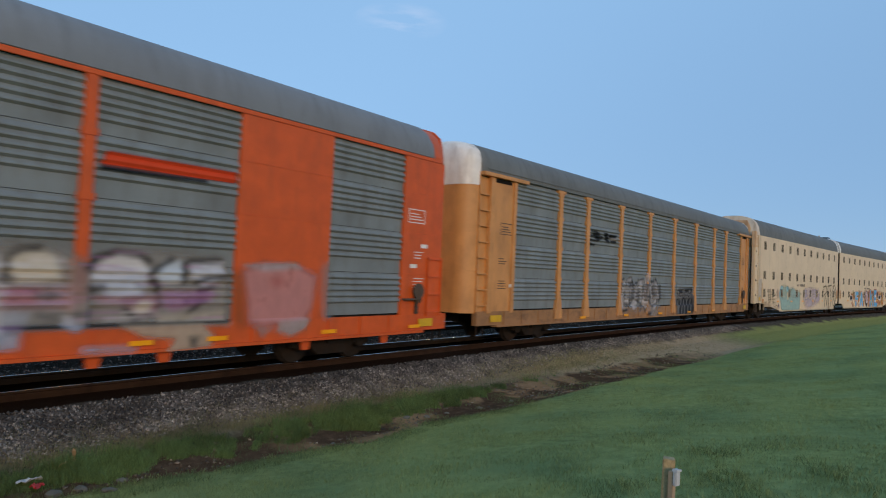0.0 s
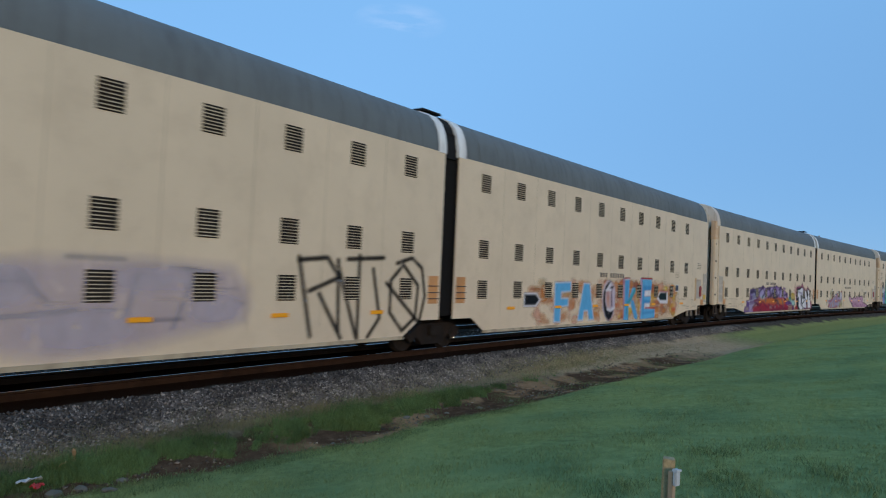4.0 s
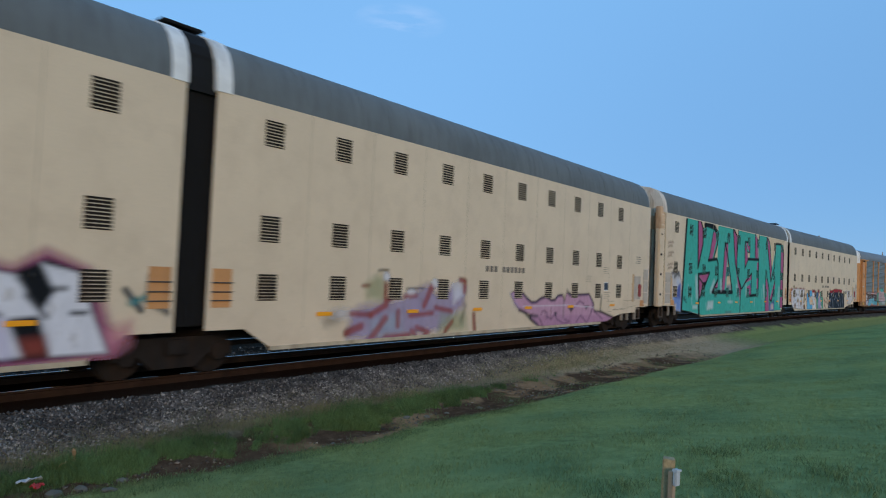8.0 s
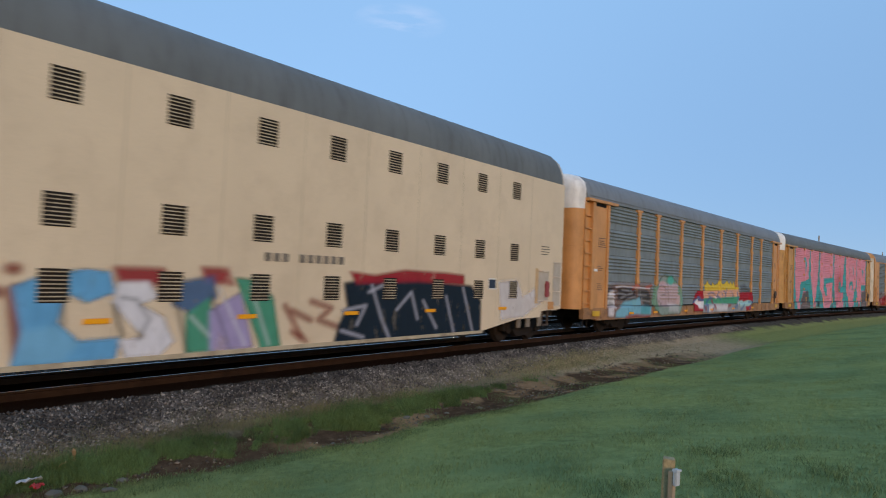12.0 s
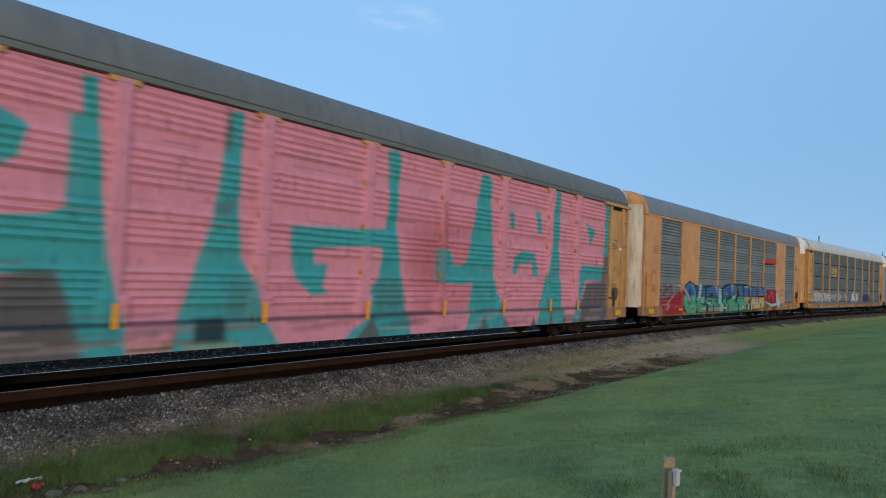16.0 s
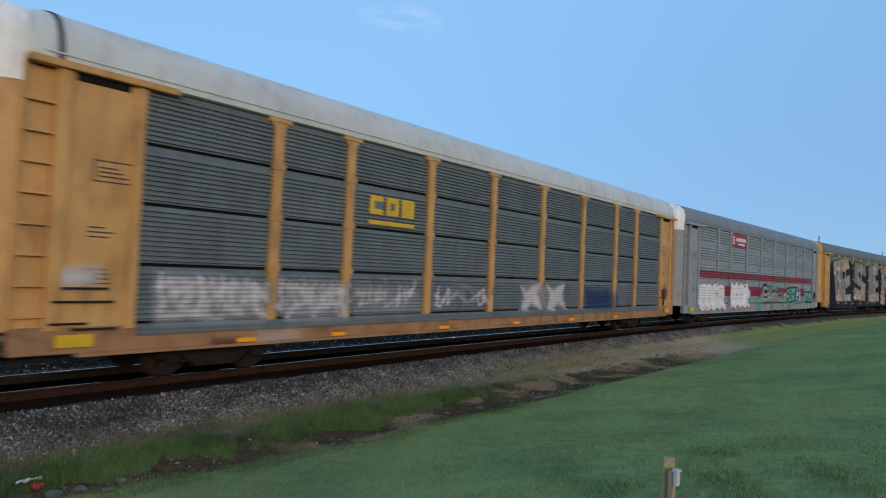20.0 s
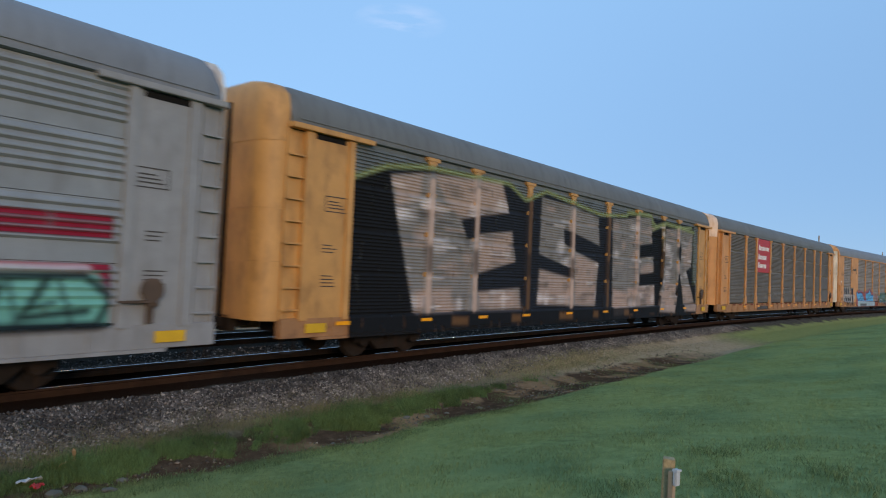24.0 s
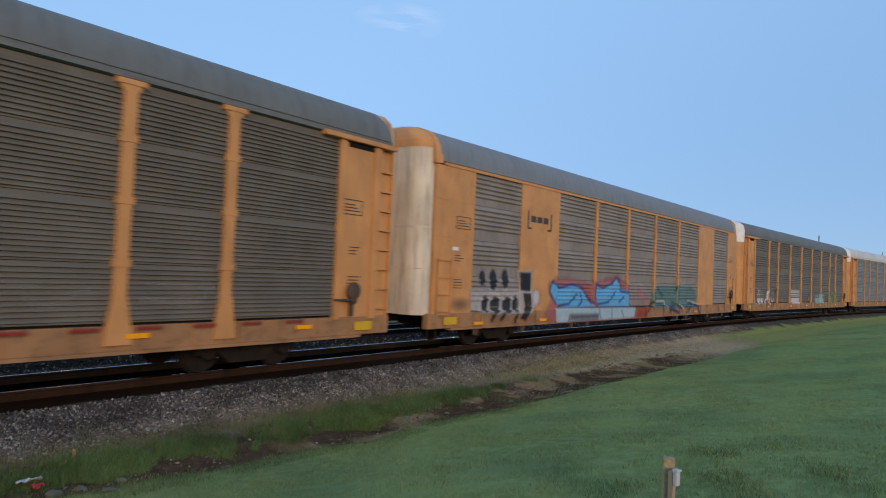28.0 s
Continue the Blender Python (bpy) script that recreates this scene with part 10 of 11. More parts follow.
p.line([(-3.83, 1.23), (-3.37, 1.09), (-3.08, 1.21)], 0.0744, "ink", 0.75, 0.03)
p.line([(-0.22, 1.88), (-0.01, 1.43), (-0.36, 1.21)], 0.062, "ink", 0.75, 0.03)
p.line([(-2.35, 0.87), (-2.15, 1.05)], 0.062, "ink", 0.75, 0.03)
p.line([(-4.05, 1.8), (-3.75, 1.75)], 0.09, "white", 0.5, 0.05)
p.line([(-3.29, 1.76), (-2.93, 1.79)], 0.09, "white", 0.5, 0.05)
p.line([(-2.54, 1.83), (-2.13, 1.9)], 0.08, "white", 0.5, 0.05)
p.line([(-3.61, 1.28), (-3.2, 1.33)], 0.09, "white", 0.5, 0.05)
p.line([(-2.1, 1.31), (-1.66, 1.24)], 0.09, "white", 0.5, 0.05)
p.line([(-1.04, 1.29), (-0.63, 1.36)], 0.09, "white", 0.5, 0.05)
p.scrawl(-4.11, -0.01, 0.95, 2.25, ["ink", "grey", "dusk", "ink", "grey"], 16, 0.07, 83, 0.6)
p.poly([(1.88, 0.58), (1.87, 1.58), (2.09, 1.79), (3.94, 1.87), (4.08, 0.74)], "ink", 0.9, 0.06)
p.line([(1.93, 1.5), (1.99, 1.65), (2.13, 1.68), (2.22, 1.57), (2.21, 1.28), (2.12, 1.06), (2.04, 0.91), (2.04, 0.64)], 0.055, "grey", 0.75, 0.03)
p.line([(2.02, 1.5), (2.1, 1.54), (2.12, 1.41), (2.04, 1.36), (2.02, 1.5)], 0.045, "grey", 0.6, 0.03)
p.line([(2.21, 1.09), (2.16, 0.85), (2.19, 0.65)], 0.05, "dusk", 0.7, 0.04)
p.line([(2.31, 1.39), (2.37, 1.55), (2.52, 1.58), (2.61, 1.46), (2.6, 1.26), (2.5, 1.04), (2.42, 0.79), (2.42, 0.52)], 0.055, "grey", 0.75, 0.03)
p.line([(2.41, 1.39), (2.49, 1.44), (2.51, 1.31), (2.43, 1.26), (2.41, 1.39)], 0.045, "grey", 0.6, 0.03)
p.line([(2.61, 0.97), (2.55, 0.73), (2.57, 0.63)], 0.05, "dusk", 0.7, 0.04)
p.line([(2.66, 1.58), (2.73, 1.74), (2.88, 1.78), (2.97, 1.66), (2.97, 1.38), (2.87, 1.15), (2.78, 0.97), (2.78, 0.57)], 0.055, "grey", 0.75, 0.03)
p.line([(2.76, 1.58), (2.85, 1.63), (2.87, 1.5), (2.79, 1.44), (2.76, 1.58)], 0.045, "grey", 0.6, 0.03)
p.line([(2.97, 1.16), (2.91, 0.91), (2.94, 0.61)], 0.05, "dusk", 0.7, 0.04)
p.line([(3.08, 1.44), (3.14, 1.6), (3.3, 1.64), (3.4, 1.51), (3.39, 1.33), (3.28, 1.1), (3.2, 0.81), (3.2, 0.45)], 0.055, "grey", 0.75, 0.03)
p.line([(3.18, 1.44), (3.27, 1.49), (3.29, 1.35), (3.2, 1.3), (3.18, 1.44)], 0.045, "grey", 0.6, 0.03)
p.line([(3.39, 1.01), (3.33, 0.75), (3.36, 0.59)], 0.05, "dusk", 0.7, 0.04)
p.line([(3.49, 1.55), (3.56, 1.71), (3.72, 1.75), (3.83, 1.62), (3.82, 1.34), (3.71, 1.11), (3.62, 0.91), (3.61, 0.52)], 0.055, "grey", 0.75, 0.03)
p.line([(3.6, 1.55), (3.69, 1.59), (3.71, 1.46), (3.62, 1.4), (3.6, 1.55)], 0.045, "grey", 0.6, 0.03)
p.line([(3.82, 1.1), (3.76, 0.85), (3.79, 0.57)], 0.05, "dusk", 0.7, 0.04)
p.line([(1.84, 2.08), (1.93, 0.66)], 0.18, "grey", 0.45, 0.06)
p.done()

p = Paint(c8, "post", -13, 11.6, 0.6, 4.2, "thin white tags along the base", "fine")
p.scrawl(-11.44, -4.65, 1.2, 1.95, ["grey", "white", "grey"], 28, 0.055, 91, 0.75, True)
p.scrawl(-4.09, -1.26, 1.2, 1.8, ["grey", "white"], 7, 0.09, 92, 0.6, False)
p.poly([(0.26, 1.92), (3.16, 1.86), (2.6, 1.47), (3.23, 1.02), (0.16, 1.07), (0.79, 1.47)], "grey", 0.6, 0.1)
p.poly([(4.65, 1.67), (7.27, 1.62), (7.21, 1.02), (4.69, 1.06)], "navy", 0.4, 0.15)
p.poly([(-12.97, 1.92), (-12.37, 1.96), (-12.38, 1.69), (-12.92, 1.66)], "white", 0.6, 0.12)
p.poly([(-11.4, 1.8), (-10.68, 1.9), (-9.2, 1.74), (-9.15, 1.04), (-11.36, 1.06)], "white", 0.3, 0.12)
p.poly([(-8.71, 1.78), (-7.1, 1.77), (-7.04, 0.98), (-8.66, 1.02)], "white", 0.28, 0.12)
p.poly([(-6.79, 1.66), (-4.55, 1.63), (-4.51, 1.05), (-6.75, 1.03)], "white", 0.16, 0.12)
p.line([(-11.36, 1.66), (-11.05, 1.81), (-10.67, 1.75), (-11.15, 1.52), (-11.31, 1.27)], 0.11, "white", 0.42, 0.06)
p.line([(-11.03, 1.61), (-10.66, 1.58), (-10.89, 1.32), (-10.57, 1.2)], 0.1, "white", 0.42, 0.06)
p.line([(-10.54, 1.73), (-10.44, 1.25), (-10.2, 1.61), (-9.93, 1.67), (-10.01, 1.31), (-9.68, 1.21)], 0.11, "white", 0.42, 0.06)
p.line([(-9.86, 1.73), (-9.42, 1.71), (-9.22, 1.52), (-9.63, 1.42), (-9.22, 1.15)], 0.1, "white", 0.42, 0.06)
p.line([(-11.3, 1.15), (-10.76, 1.17), (-10.1, 1.1)], 0.08, "white", 0.42, 0.06)
p.line([(-8.68, 1.71), (-8.3, 1.68), (-8.02, 1.41), (-8.44, 1.28), (-8.6, 1.08)], 0.1, "white", 0.42, 0.06)
p.line([(-8.04, 1.65), (-7.91, 1.1), (-7.58, 1.55), (-7.15, 1.62)], 0.1, "white", 0.42, 0.06)
p.line([(-7.74, 1.27), (-7.19, 1.37), (-7.07, 1.08)], 0.1, "white", 0.42, 0.06)
p.line([(-6.7, 1.55), (-5.74, 1.59), (-5.84, 1.43), (-6.58, 1.33)], 0.08, "white", 0.42, 0.06)
p.line([(-5.72, 1.24), (-5.04, 1.59), (-4.67, 1.55)], 0.07, "white", 0.42, 0.06)
p.line([(-3.83, 1.51), (-3.33, 1.29), (-3, 1.59), (-2.46, 1.3), (-1.93, 1.57), (-1.54, 1.27)], 0.06, "white", 0.42, 0.06)
p.line([(-11.21, 1.58), (-11.08, 1.35)], 0.1, "dusk", 0.5, 0.05)
p.line([(-10.33, 1.52), (-10.24, 1.19)], 0.1, "dusk", 0.5, 0.05)
p.line([(-9.51, 1.39), (-9.38, 1.11)], 0.09, "dusk", 0.5, 0.05)
p.line([(-8.38, 1.58), (-8.28, 1.38)], 0.08, "dusk", 0.5, 0.05)
p.line([(-7.46, 1.23), (-7.35, 1.01)], 0.08, "dusk", 0.5, 0.05)
p.poly([(0.2, 1.87), (0.63, 1.65), (0.89, 1.8), (1.33, 1.91), (1.19, 1.5), (1.43, 1.05), (0.89, 1.28), (0.6, 1.02), (0.29, 1.07), (0.42, 1.43)], "white", 0.55, 0.06)
p.poly([(1.82, 1.9), (2.31, 1.66), (2.61, 1.82), (3.09, 1.94), (2.94, 1.5), (3.21, 1.01), (2.6, 1.27), (2.27, 0.99), (1.93, 1.04), (2.07, 1.42)], "white", 0.55, 0.06)
p.poly([(4.6, 1.79), (6.69, 1.75), (6.69, 1.08), (4.65, 1.08)], "navy", 0.35, 0.15)
p.poly([(-9.36, 0.79), (-8.41, 0.8), (-8.23, 0.63), (-9.35, 0.55)], "white", 0.3, 0.12)
p.poly([(-10.28, 0.71), (-9.8, 0.72), (-9.79, 0.53), (-10.27, 0.53)], "ink", 0.6, 0.1)
p.done()

p = Paint(c9, "post", -11.7, 11.65, 0.6, 2.95, "dark red stripes with white and green tags")
p.poly([(-11.65, 2.698), (11.6, 2.698), (11.6, 2.802), (-11.65, 2.802)], (0.25, 0.016, 0.036), 0.95, 0.012)
p.poly([(-11.65, 2.568), (11.6, 2.568), (11.6, 2.672), (-11.65, 2.672)], (0.25, 0.016, 0.036), 0.95, 0.012)
p.poly([(-11.65, 2.438), (11.6, 2.438), (11.6, 2.542), (-11.65, 2.542)], (0.25, 0.016, 0.036), 0.95, 0.012)
p.poly([(-11.65, 1.928), (11.6, 1.928), (11.6, 2.032), (-11.65, 2.032)], (0.25, 0.016, 0.036), 0.95, 0.012)
p.poly([(-11.65, 1.788), (11.6, 1.788), (11.6, 1.892), (-11.65, 1.892)], (0.25, 0.016, 0.036), 0.95, 0.012)
p.poly([(-11.65, 1.648), (11.6, 1.648), (11.6, 1.752), (-11.65, 1.752)], (0.25, 0.016, 0.036), 0.95, 0.012)
p.poly([(-11.65, 1.508), (11.6, 1.508), (11.6, 1.612), (-11.65, 1.612)], (0.25, 0.016, 0.036), 0.95, 0.012)
p.letters(-6.99, -3.73, 0.85, 2.2, 4, "white", "palepink", 101, None, 0.07, 0.95)
p.oval(-3.59, 1.61, 0.3, 0.28, "white", 0.8)
p.letters(-12.19, -7.89, 0.75, 2.1, 5, "white", "palepink", 102, None, 0.07, 0.9)
p.poly([(-1.88, 1.31), (-1.57, 1.4), (-1.4, 1.66), (-1.06, 1.69), (-0.84, 1.57), (-0.86, 1.27), (-1, 0.6), (-1.95, 0.62), (-1.97, 1.06)], (0.15, 0.36, 0.24), 0.85, 0.1)
for q in ([(-1.69, 1.05), (-1.27, 1.08)],
          [(-1.56, 1.28), (-1.04, 1.32)],
          [(-1.4, 0.8), (-1.06, 0.88)]):
    p.line(q, 0.08, (0.06, 0.18, 0.11), 0.5, 0.06)
p.poly([(-1.08, 1.96), (-0.79, 2.14), (-0.58, 2.18), (-0.82, 1.91), (-0.91, 1.66)], (0.15, 0.36, 0.24), 0.5, 0.08)
p.poly([(1.03, 2.22), (1.35, 2.38), (1.64, 2.33), (1.81, 2.16), (1.59, 1.94), (1.18, 1.95)], (0.15, 0.36, 0.24), 0.65, 0.08)
p.poly([(-0.87, 1.81), (-0.68, 2.07), (-0.02, 2.17), (0.11, 2.05), (-0.4, 1.87), (-0.55, 1.77), (0.61, 1.68), (1.96, 1.81), (2.52, 1.5), (2.35, 1.14), (0.64, 1.13), (-0.73, 1.26), (-0.88, 1.61)], "grey", 0.6, 0.08)
for q in ([(-0.89, 1.66), (-0.9, 1.96), (-0.68, 2.13), (-0.36, 2.18), (0.08, 2.15), (0.05, 2.01)],
          [(-0.55, 1.72), (-0.4, 1.87), (-0.12, 1.88), (0.24, 1.78), (0.73, 1.7)],
          [(-0.8, 1.59), (-0.54, 1.49), (0.15, 1.47), (0.01, 1.57)]):
    p.line(q, 0.15, "black", 0.85, 0.05)
for q in ([(-0.75, 1.62), (0.12, 1.77), (0.55, 1.75)],
          [(-0.64, 1.39), (0.14, 1.35), (0.76, 1.32)],
          [(1.42, 1.36), (3.17, 1.57)]):
    p.line(q, 0.1, (0.42, 0.39, 0.42), 0.6, 0.05)
for q in ([(0.68, 2.12), (0.73, 1.72)],
          [(1.98, 1.63), (2.1, 1.13)],
          [(1.14, 1.51), (1.19, 1.16)],
          [(0.91, 0.89), (0.8, 0.71)]):
    p.line(q, 0.13, "dusk", 0.75, 0.06)
for q in ([(1.14, 1.71), (1.25, 1.84), (1.59, 1.92), (2.52, 1.71)],
          [(2.58, 1.8), (2.61, 2.02), (2.75, 1.84), (3.17, 1.89)],
          [(2.6, 1.43), (3.2, 1.47)],
          [(-0.29, 1.07), (0.4, 1.11)]):
    p.line(q, 0.09, "black", 0.85, 0.04)
p.poly([(3.15, 1.86), (3.46, 1.89), (3.49, 1.5), (4.34, 1.36), (4.33, 0.6), (3.54, 0.61), (3.54, 1.24)], (0.15, 0.36, 0.24), 0.75, 0.08)
for q in ((4.07, 1.58, 0.21, 0.13),):
    p.oval(*q, (0.45, 0.4, 0.46), 0.8, 0.06)
p.poly([(4.62, 2.04), (5.13, 2.12), (6.24, 2.11), (7.41, 2.19), (7.53, 1.81), (8.22, 1.73), (8.1, 1.37), (7.96, 1.11), (6.92, 0.97), (4.79, 1.05), (4.64, 1.5)], (0.13, 0.42, 0.35), 0.95, 0.05)
p.poly([(7.09, 1.77), (8.24, 1.8), (8.19, 1.35), (7.28, 1.36)], (0.5, 0.47, 0.52), 0.75, 0.06)
for q in ([(4.7, 2.02), (5.56, 2.04), (6.36, 2.11), (7.42, 2.09)],
          [(4.65, 1.6), (5.16, 1.68), (5.59, 1.59), (6.41, 1.72)],
          [(5.8, 1.86), (5.77, 1.5), (6.09, 1.18)],
          [(6.49, 1.95), (6.78, 1.65), (6.66, 1.17)],
          [(4.75, 1.24), (5.18, 1.27)],
          [(5.13, 2), (5.21, 1.71)],
          [(7.14, 1.41), (7.93, 1.45)],
          [(4.68, 1.07), (6.92, 0.98)],
          [(5.39, 1.42), (5.62, 1.17)]):
    p.line(q, 0.07, "ink", 0.85, 0.04)
for q in ([(6.09, 2.24), (7.08, 2.31), (7.65, 2.04)],
          [(4.55, 1.64), (4.67, 1.29)]):
    p.line(q, 0.1, (0.5, 0.47, 0.5), 0.6, 0.06)
for q in ([(4.99, 1.02), (5.2, 0.98)],
          [(5.97, 0.96), (6.2, 0.98)]):
    p.line(q, 0.08, "white", 0.5, 0.05)
p.poly([(4.75, 0.91), (5.51, 0.92), (5.49, 0.64), (4.76, 0.66)], "red", 0.35, 0.06)
p.poly([(9.48, 1.88), (10.15, 1.95), (11.41, 1.87), (11.72, 1.48), (11.65, 1.08), (9.47, 1.03)], (0.13, 0.42, 0.35), 0.95, 0.05)
for q in ([(9.56, 1.86), (10.17, 1.78), (11.23, 1.83)],
          [(10.17, 1.75), (10.32, 1.06)],
          [(10.85, 1.76), (11.07, 1.09)],
          [(9.47, 1.03), (11.66, 1.05)],
          [(9.78, 1.48), (10.02, 1.57)],
          [(10.53, 1.34), (10.78, 1.43)]):
    p.line(q, 0.06, "ink", 0.85, 0.04)
p.line([(9.55, 1.95), (11.22, 1.94)], 0.1, "white", 0.5, 0.06)
p.poly([(11.41, 1.81), (12.03, 1.86), (11.98, 1.24), (11.6, 1.34)], (0.12, 0.03, 0.07), 0.6, 0.06)
p.poly([(-1.16, 1.61), (-0.83, 2.12), (0.12, 2.16), (1.3, 2.03), (2.85, 1.95), (3.32, 1.43), (3.07, 1.17), (0.07, 1.11), (-1.03, 1.21)], (0.23, 0.24, 0.235), 0.85, 0.12)
p.poly([(-0.77, 2.02), (0.01, 2.08), (0.14, 1.89), (-0.54, 1.72), (-0.74, 1.54)], (0.45, 0.42, 0.46), 0.6, 0.08)
p.poly([(-0.62, 1.77), (-0.42, 1.98), (-0.15, 1.88), (0.33, 1.81), (0.1, 1.65), (-0.42, 1.64)], "black", 0.95, 0.05)
for q in ([(-1.01, 1.56), (-0.95, 1.92), (-0.67, 2.14), (0, 2.21), (0.16, 2.04)],
          [(-0.94, 1.61), (-0.58, 1.44), (0.08, 1.37), (0.17, 1.5)],
          [(0.62, 2.18), (0.66, 1.92)],
          [(1.12, 1.7), (1.43, 1.91), (2.06, 1.76), (2.57, 1.69)],
          [(2.51, 2.04), (2.69, 1.82), (3.2, 1.89)],
          [(1.92, 1.49), (3.08, 1.55)]):
    p.line(q, 0.13, "black", 0.9, 0.05)
for q in ([(-0.9, 1.54), (-0.42, 1.54), (0.4, 1.65)],
          [(-0.73, 1.3), (0.06, 1.29), (0.8, 1.43)],
          [(1.62, 1.62), (2.38, 1.59)],
          [(6.22, 2.18), (7.54, 2.25), (8.36, 1.77), (8.16, 1.36)],
          [(4.57, 1.14), (5.43, 0.94), (7.1, 1.05)],
          [(9.39, 1.88), (11.24, 1.95)]):
    p.line(q, 0.08, (0.48, 0.45, 0.48), 0.7, 0.05)
for q in ([(4.72, 1.99), (5.57, 2.07), (7.07, 2.11), (7.56, 1.96), (7.98, 1.5), (7.35, 1.17), (5.42, 1.05), (4.77, 1.13), (4.72, 1.99)],
          [(5.7, 1.92), (5.07, 1.68), (5.71, 1.44), (4.98, 1.22)],
          [(5.95, 1.96), (6, 1.26)],
          [(6.16, 1.63), (6.8, 1.6)],
          [(6.93, 1.98), (6.72, 1.25)],
          [(7.31, 1.79), (7.13, 1.31), (7.77, 1.4)],
          [(9.49, 1.83), (11.21, 1.85), (11.65, 1.47), (11.45, 1.06), (9.45, 1.07), (9.49, 1.83)],
          [(10.06, 1.67), (9.89, 1.2)],
          [(10.67, 1.75), (10.37, 1.2), (11.29, 1.28)]):
    p.line(q, 0.12, "black", 0.9, 0.05)
for q in ((-0.49, 1.98, 0.1, 0.05), (1.54, 1.62, 0.2, 0.08), (2.1, 2.05, 0.13, 0.05), (2.29, 1.51, 0.14, 0.05), (0.57, 1.37, 0.15, 0.08), (-0.3, 1.19, 0.13, 0.05), (1.31, 0.99, 0.12, 0.04), (2.99, 1.19, 0.15, 0.08)):
    p.oval(*q, (0.22, 0.48, 0.45), 0.85, 0.06)
p.line([(-1.95, 1.04), (-0.35, 1.04), (2.01, 1.03), (4.29, 1.04), (7.97, 0.98)], 0.04, "black", 0.85, 0.02)
p.done()

p = Paint(c11, "post", -11.7, 11.6, 0.6, 2.2, "scuffed pale smears and red marks on the sill", "close")
p.scrawl(-11.0, 9.0, 1.3, 1.75, ["grey", "grey"], 10, 0.07, 111, 0.35, False)
for k in range(22):
    p.poly([(-11.2 + 1.03 * k, 0.96), (-10.75 + 1.03 * k, 0.96), (-10.75 + 1.03 * k, 1.02), (-11.2 + 1.03 * k, 1.02)], "red", 0.8, 0.02)
for x, w, ink in ((-6.85, 0.7, "grey"), (-6.1, 1.4, "grey"), (-6.9, 2.3, "ink")):
    p.poly([(x, 0.66), (x + w, 0.66), (x + w, 0.84), (x, 0.86)], ink, 0.75, 0.04)
p.done()

p = Paint(c13, "post", -11.7, 11.6, 0.6, 2.6, "pale scrawled tags and a white patch", "fine")
p.scrawl(-11.93, -6.91, 0.8, 2.0, ["white", "ink", "white"], 7, 0.1, 121, 0.9)
p.poly([(-4.17, 1.96), (-1.7, 1.99), (-1.76, 0.92), (-3.86, 0.94)], "white", 0.7, 0.1)
p.oval(0.73, 1.3, 0.3, 0.3, "ink")
p.oval(0.73, 1.3, 0.18, 0.2, "grey")
p.poly([(2.53, 1.64), (5.58, 1.78), (5.2, 0.95), (2.77, 0.89)], "aqua", 0.7, 0.1)
p.poly([(6.49, 1.78), (10.28, 1.81), (9.86, 1), (6.57, 0.87)], "lime", 0.4, 0.12)
p.poly([(-6.66, 3.88), (-4.55, 3.86), (-4.63, 3.14), (-6.52, 3.13)], "orange", 0.5, 0.1)
p.done()


# ---- signs, reflectors and stencils on the cars ----
def plate(car, x0, x1, z0, z1, material, label, name="sign", y=-1.514, thick=0.008):
    bm = bmesh.new()
    box(bm, x0, x1, -thick, 0.0, z0, z1, 0.002)
    ob = part(name, bm, material, car, label)
    ob.matrix_basis = pose(0, y, 0)
    return ob


def bars_on(sign, bars, material, name="emblem_bar"):
    """Plain shapes where a sign bears a maker's or owner's mark."""
    for x0, x1, z0, z1 in bars:
        bm = bmesh.new()
        box(bm, x0, x1, -0.012, -0.006, z0, z1, 0.001)
        part(name, bm, material, sign)


# red sign with three white lines
s = plate(c11, -6.92, -4.38, 2.97, 5.05, RED_SIGN, "red sign board with three white lines")
for k, (z, n) in enumerate(((4.35, 8), (3.78, 6), (3.25, 6))):
    bars_on(s, [(-6.72 + 0.27 * i, -6.72 + 0.27 * i + 0.2, z, z + (0.34 if i == 0 else 0.24)) for i in range(n)], WHITE_STENCIL)
# maroon sign with a white round emblem
s = plate(c9, -6.92, -4.38, 4.27, 5.05, MAROON, "dark red sign board with a white emblem")
bars_on(s, [(-6.75, -6.45, 4.45 + 0.16 * k, 4.55 + 0.16 * k) for k in range(3)] + [(-6.2 + 0.19 * k, -6.2 + 0.19 * k + 0.14, 4.62, 4.82) for k in range(9)]
        + [(-5.9, -4.7, 4.42, 4.50)], WHITE_STENCIL)
# yellow emblem of three plain blocks over a bar
for x0, x1, z0, z1 in ((-6.42, -5.98, 3.42, 3.86), (-5.88, -5.44, 3.42, 3.86), (-5.34, -4.88, 3.42, 3.86), (-6.44, -4.86, 3.18, 3.28)):
    plate(c8, x0, x1, z0, z1, YELLOW_SIGN, "yellow painted emblem block", "emblem_block", -1.503, 0.004)
for x0, x1 in ((-6.28, -5.98), (-5.74, -5.58)):
    plate(c8, x0, x1, 3.55, 3.73, GALV_DARK, "", "emblem_gap", -1.5075, 0.003)
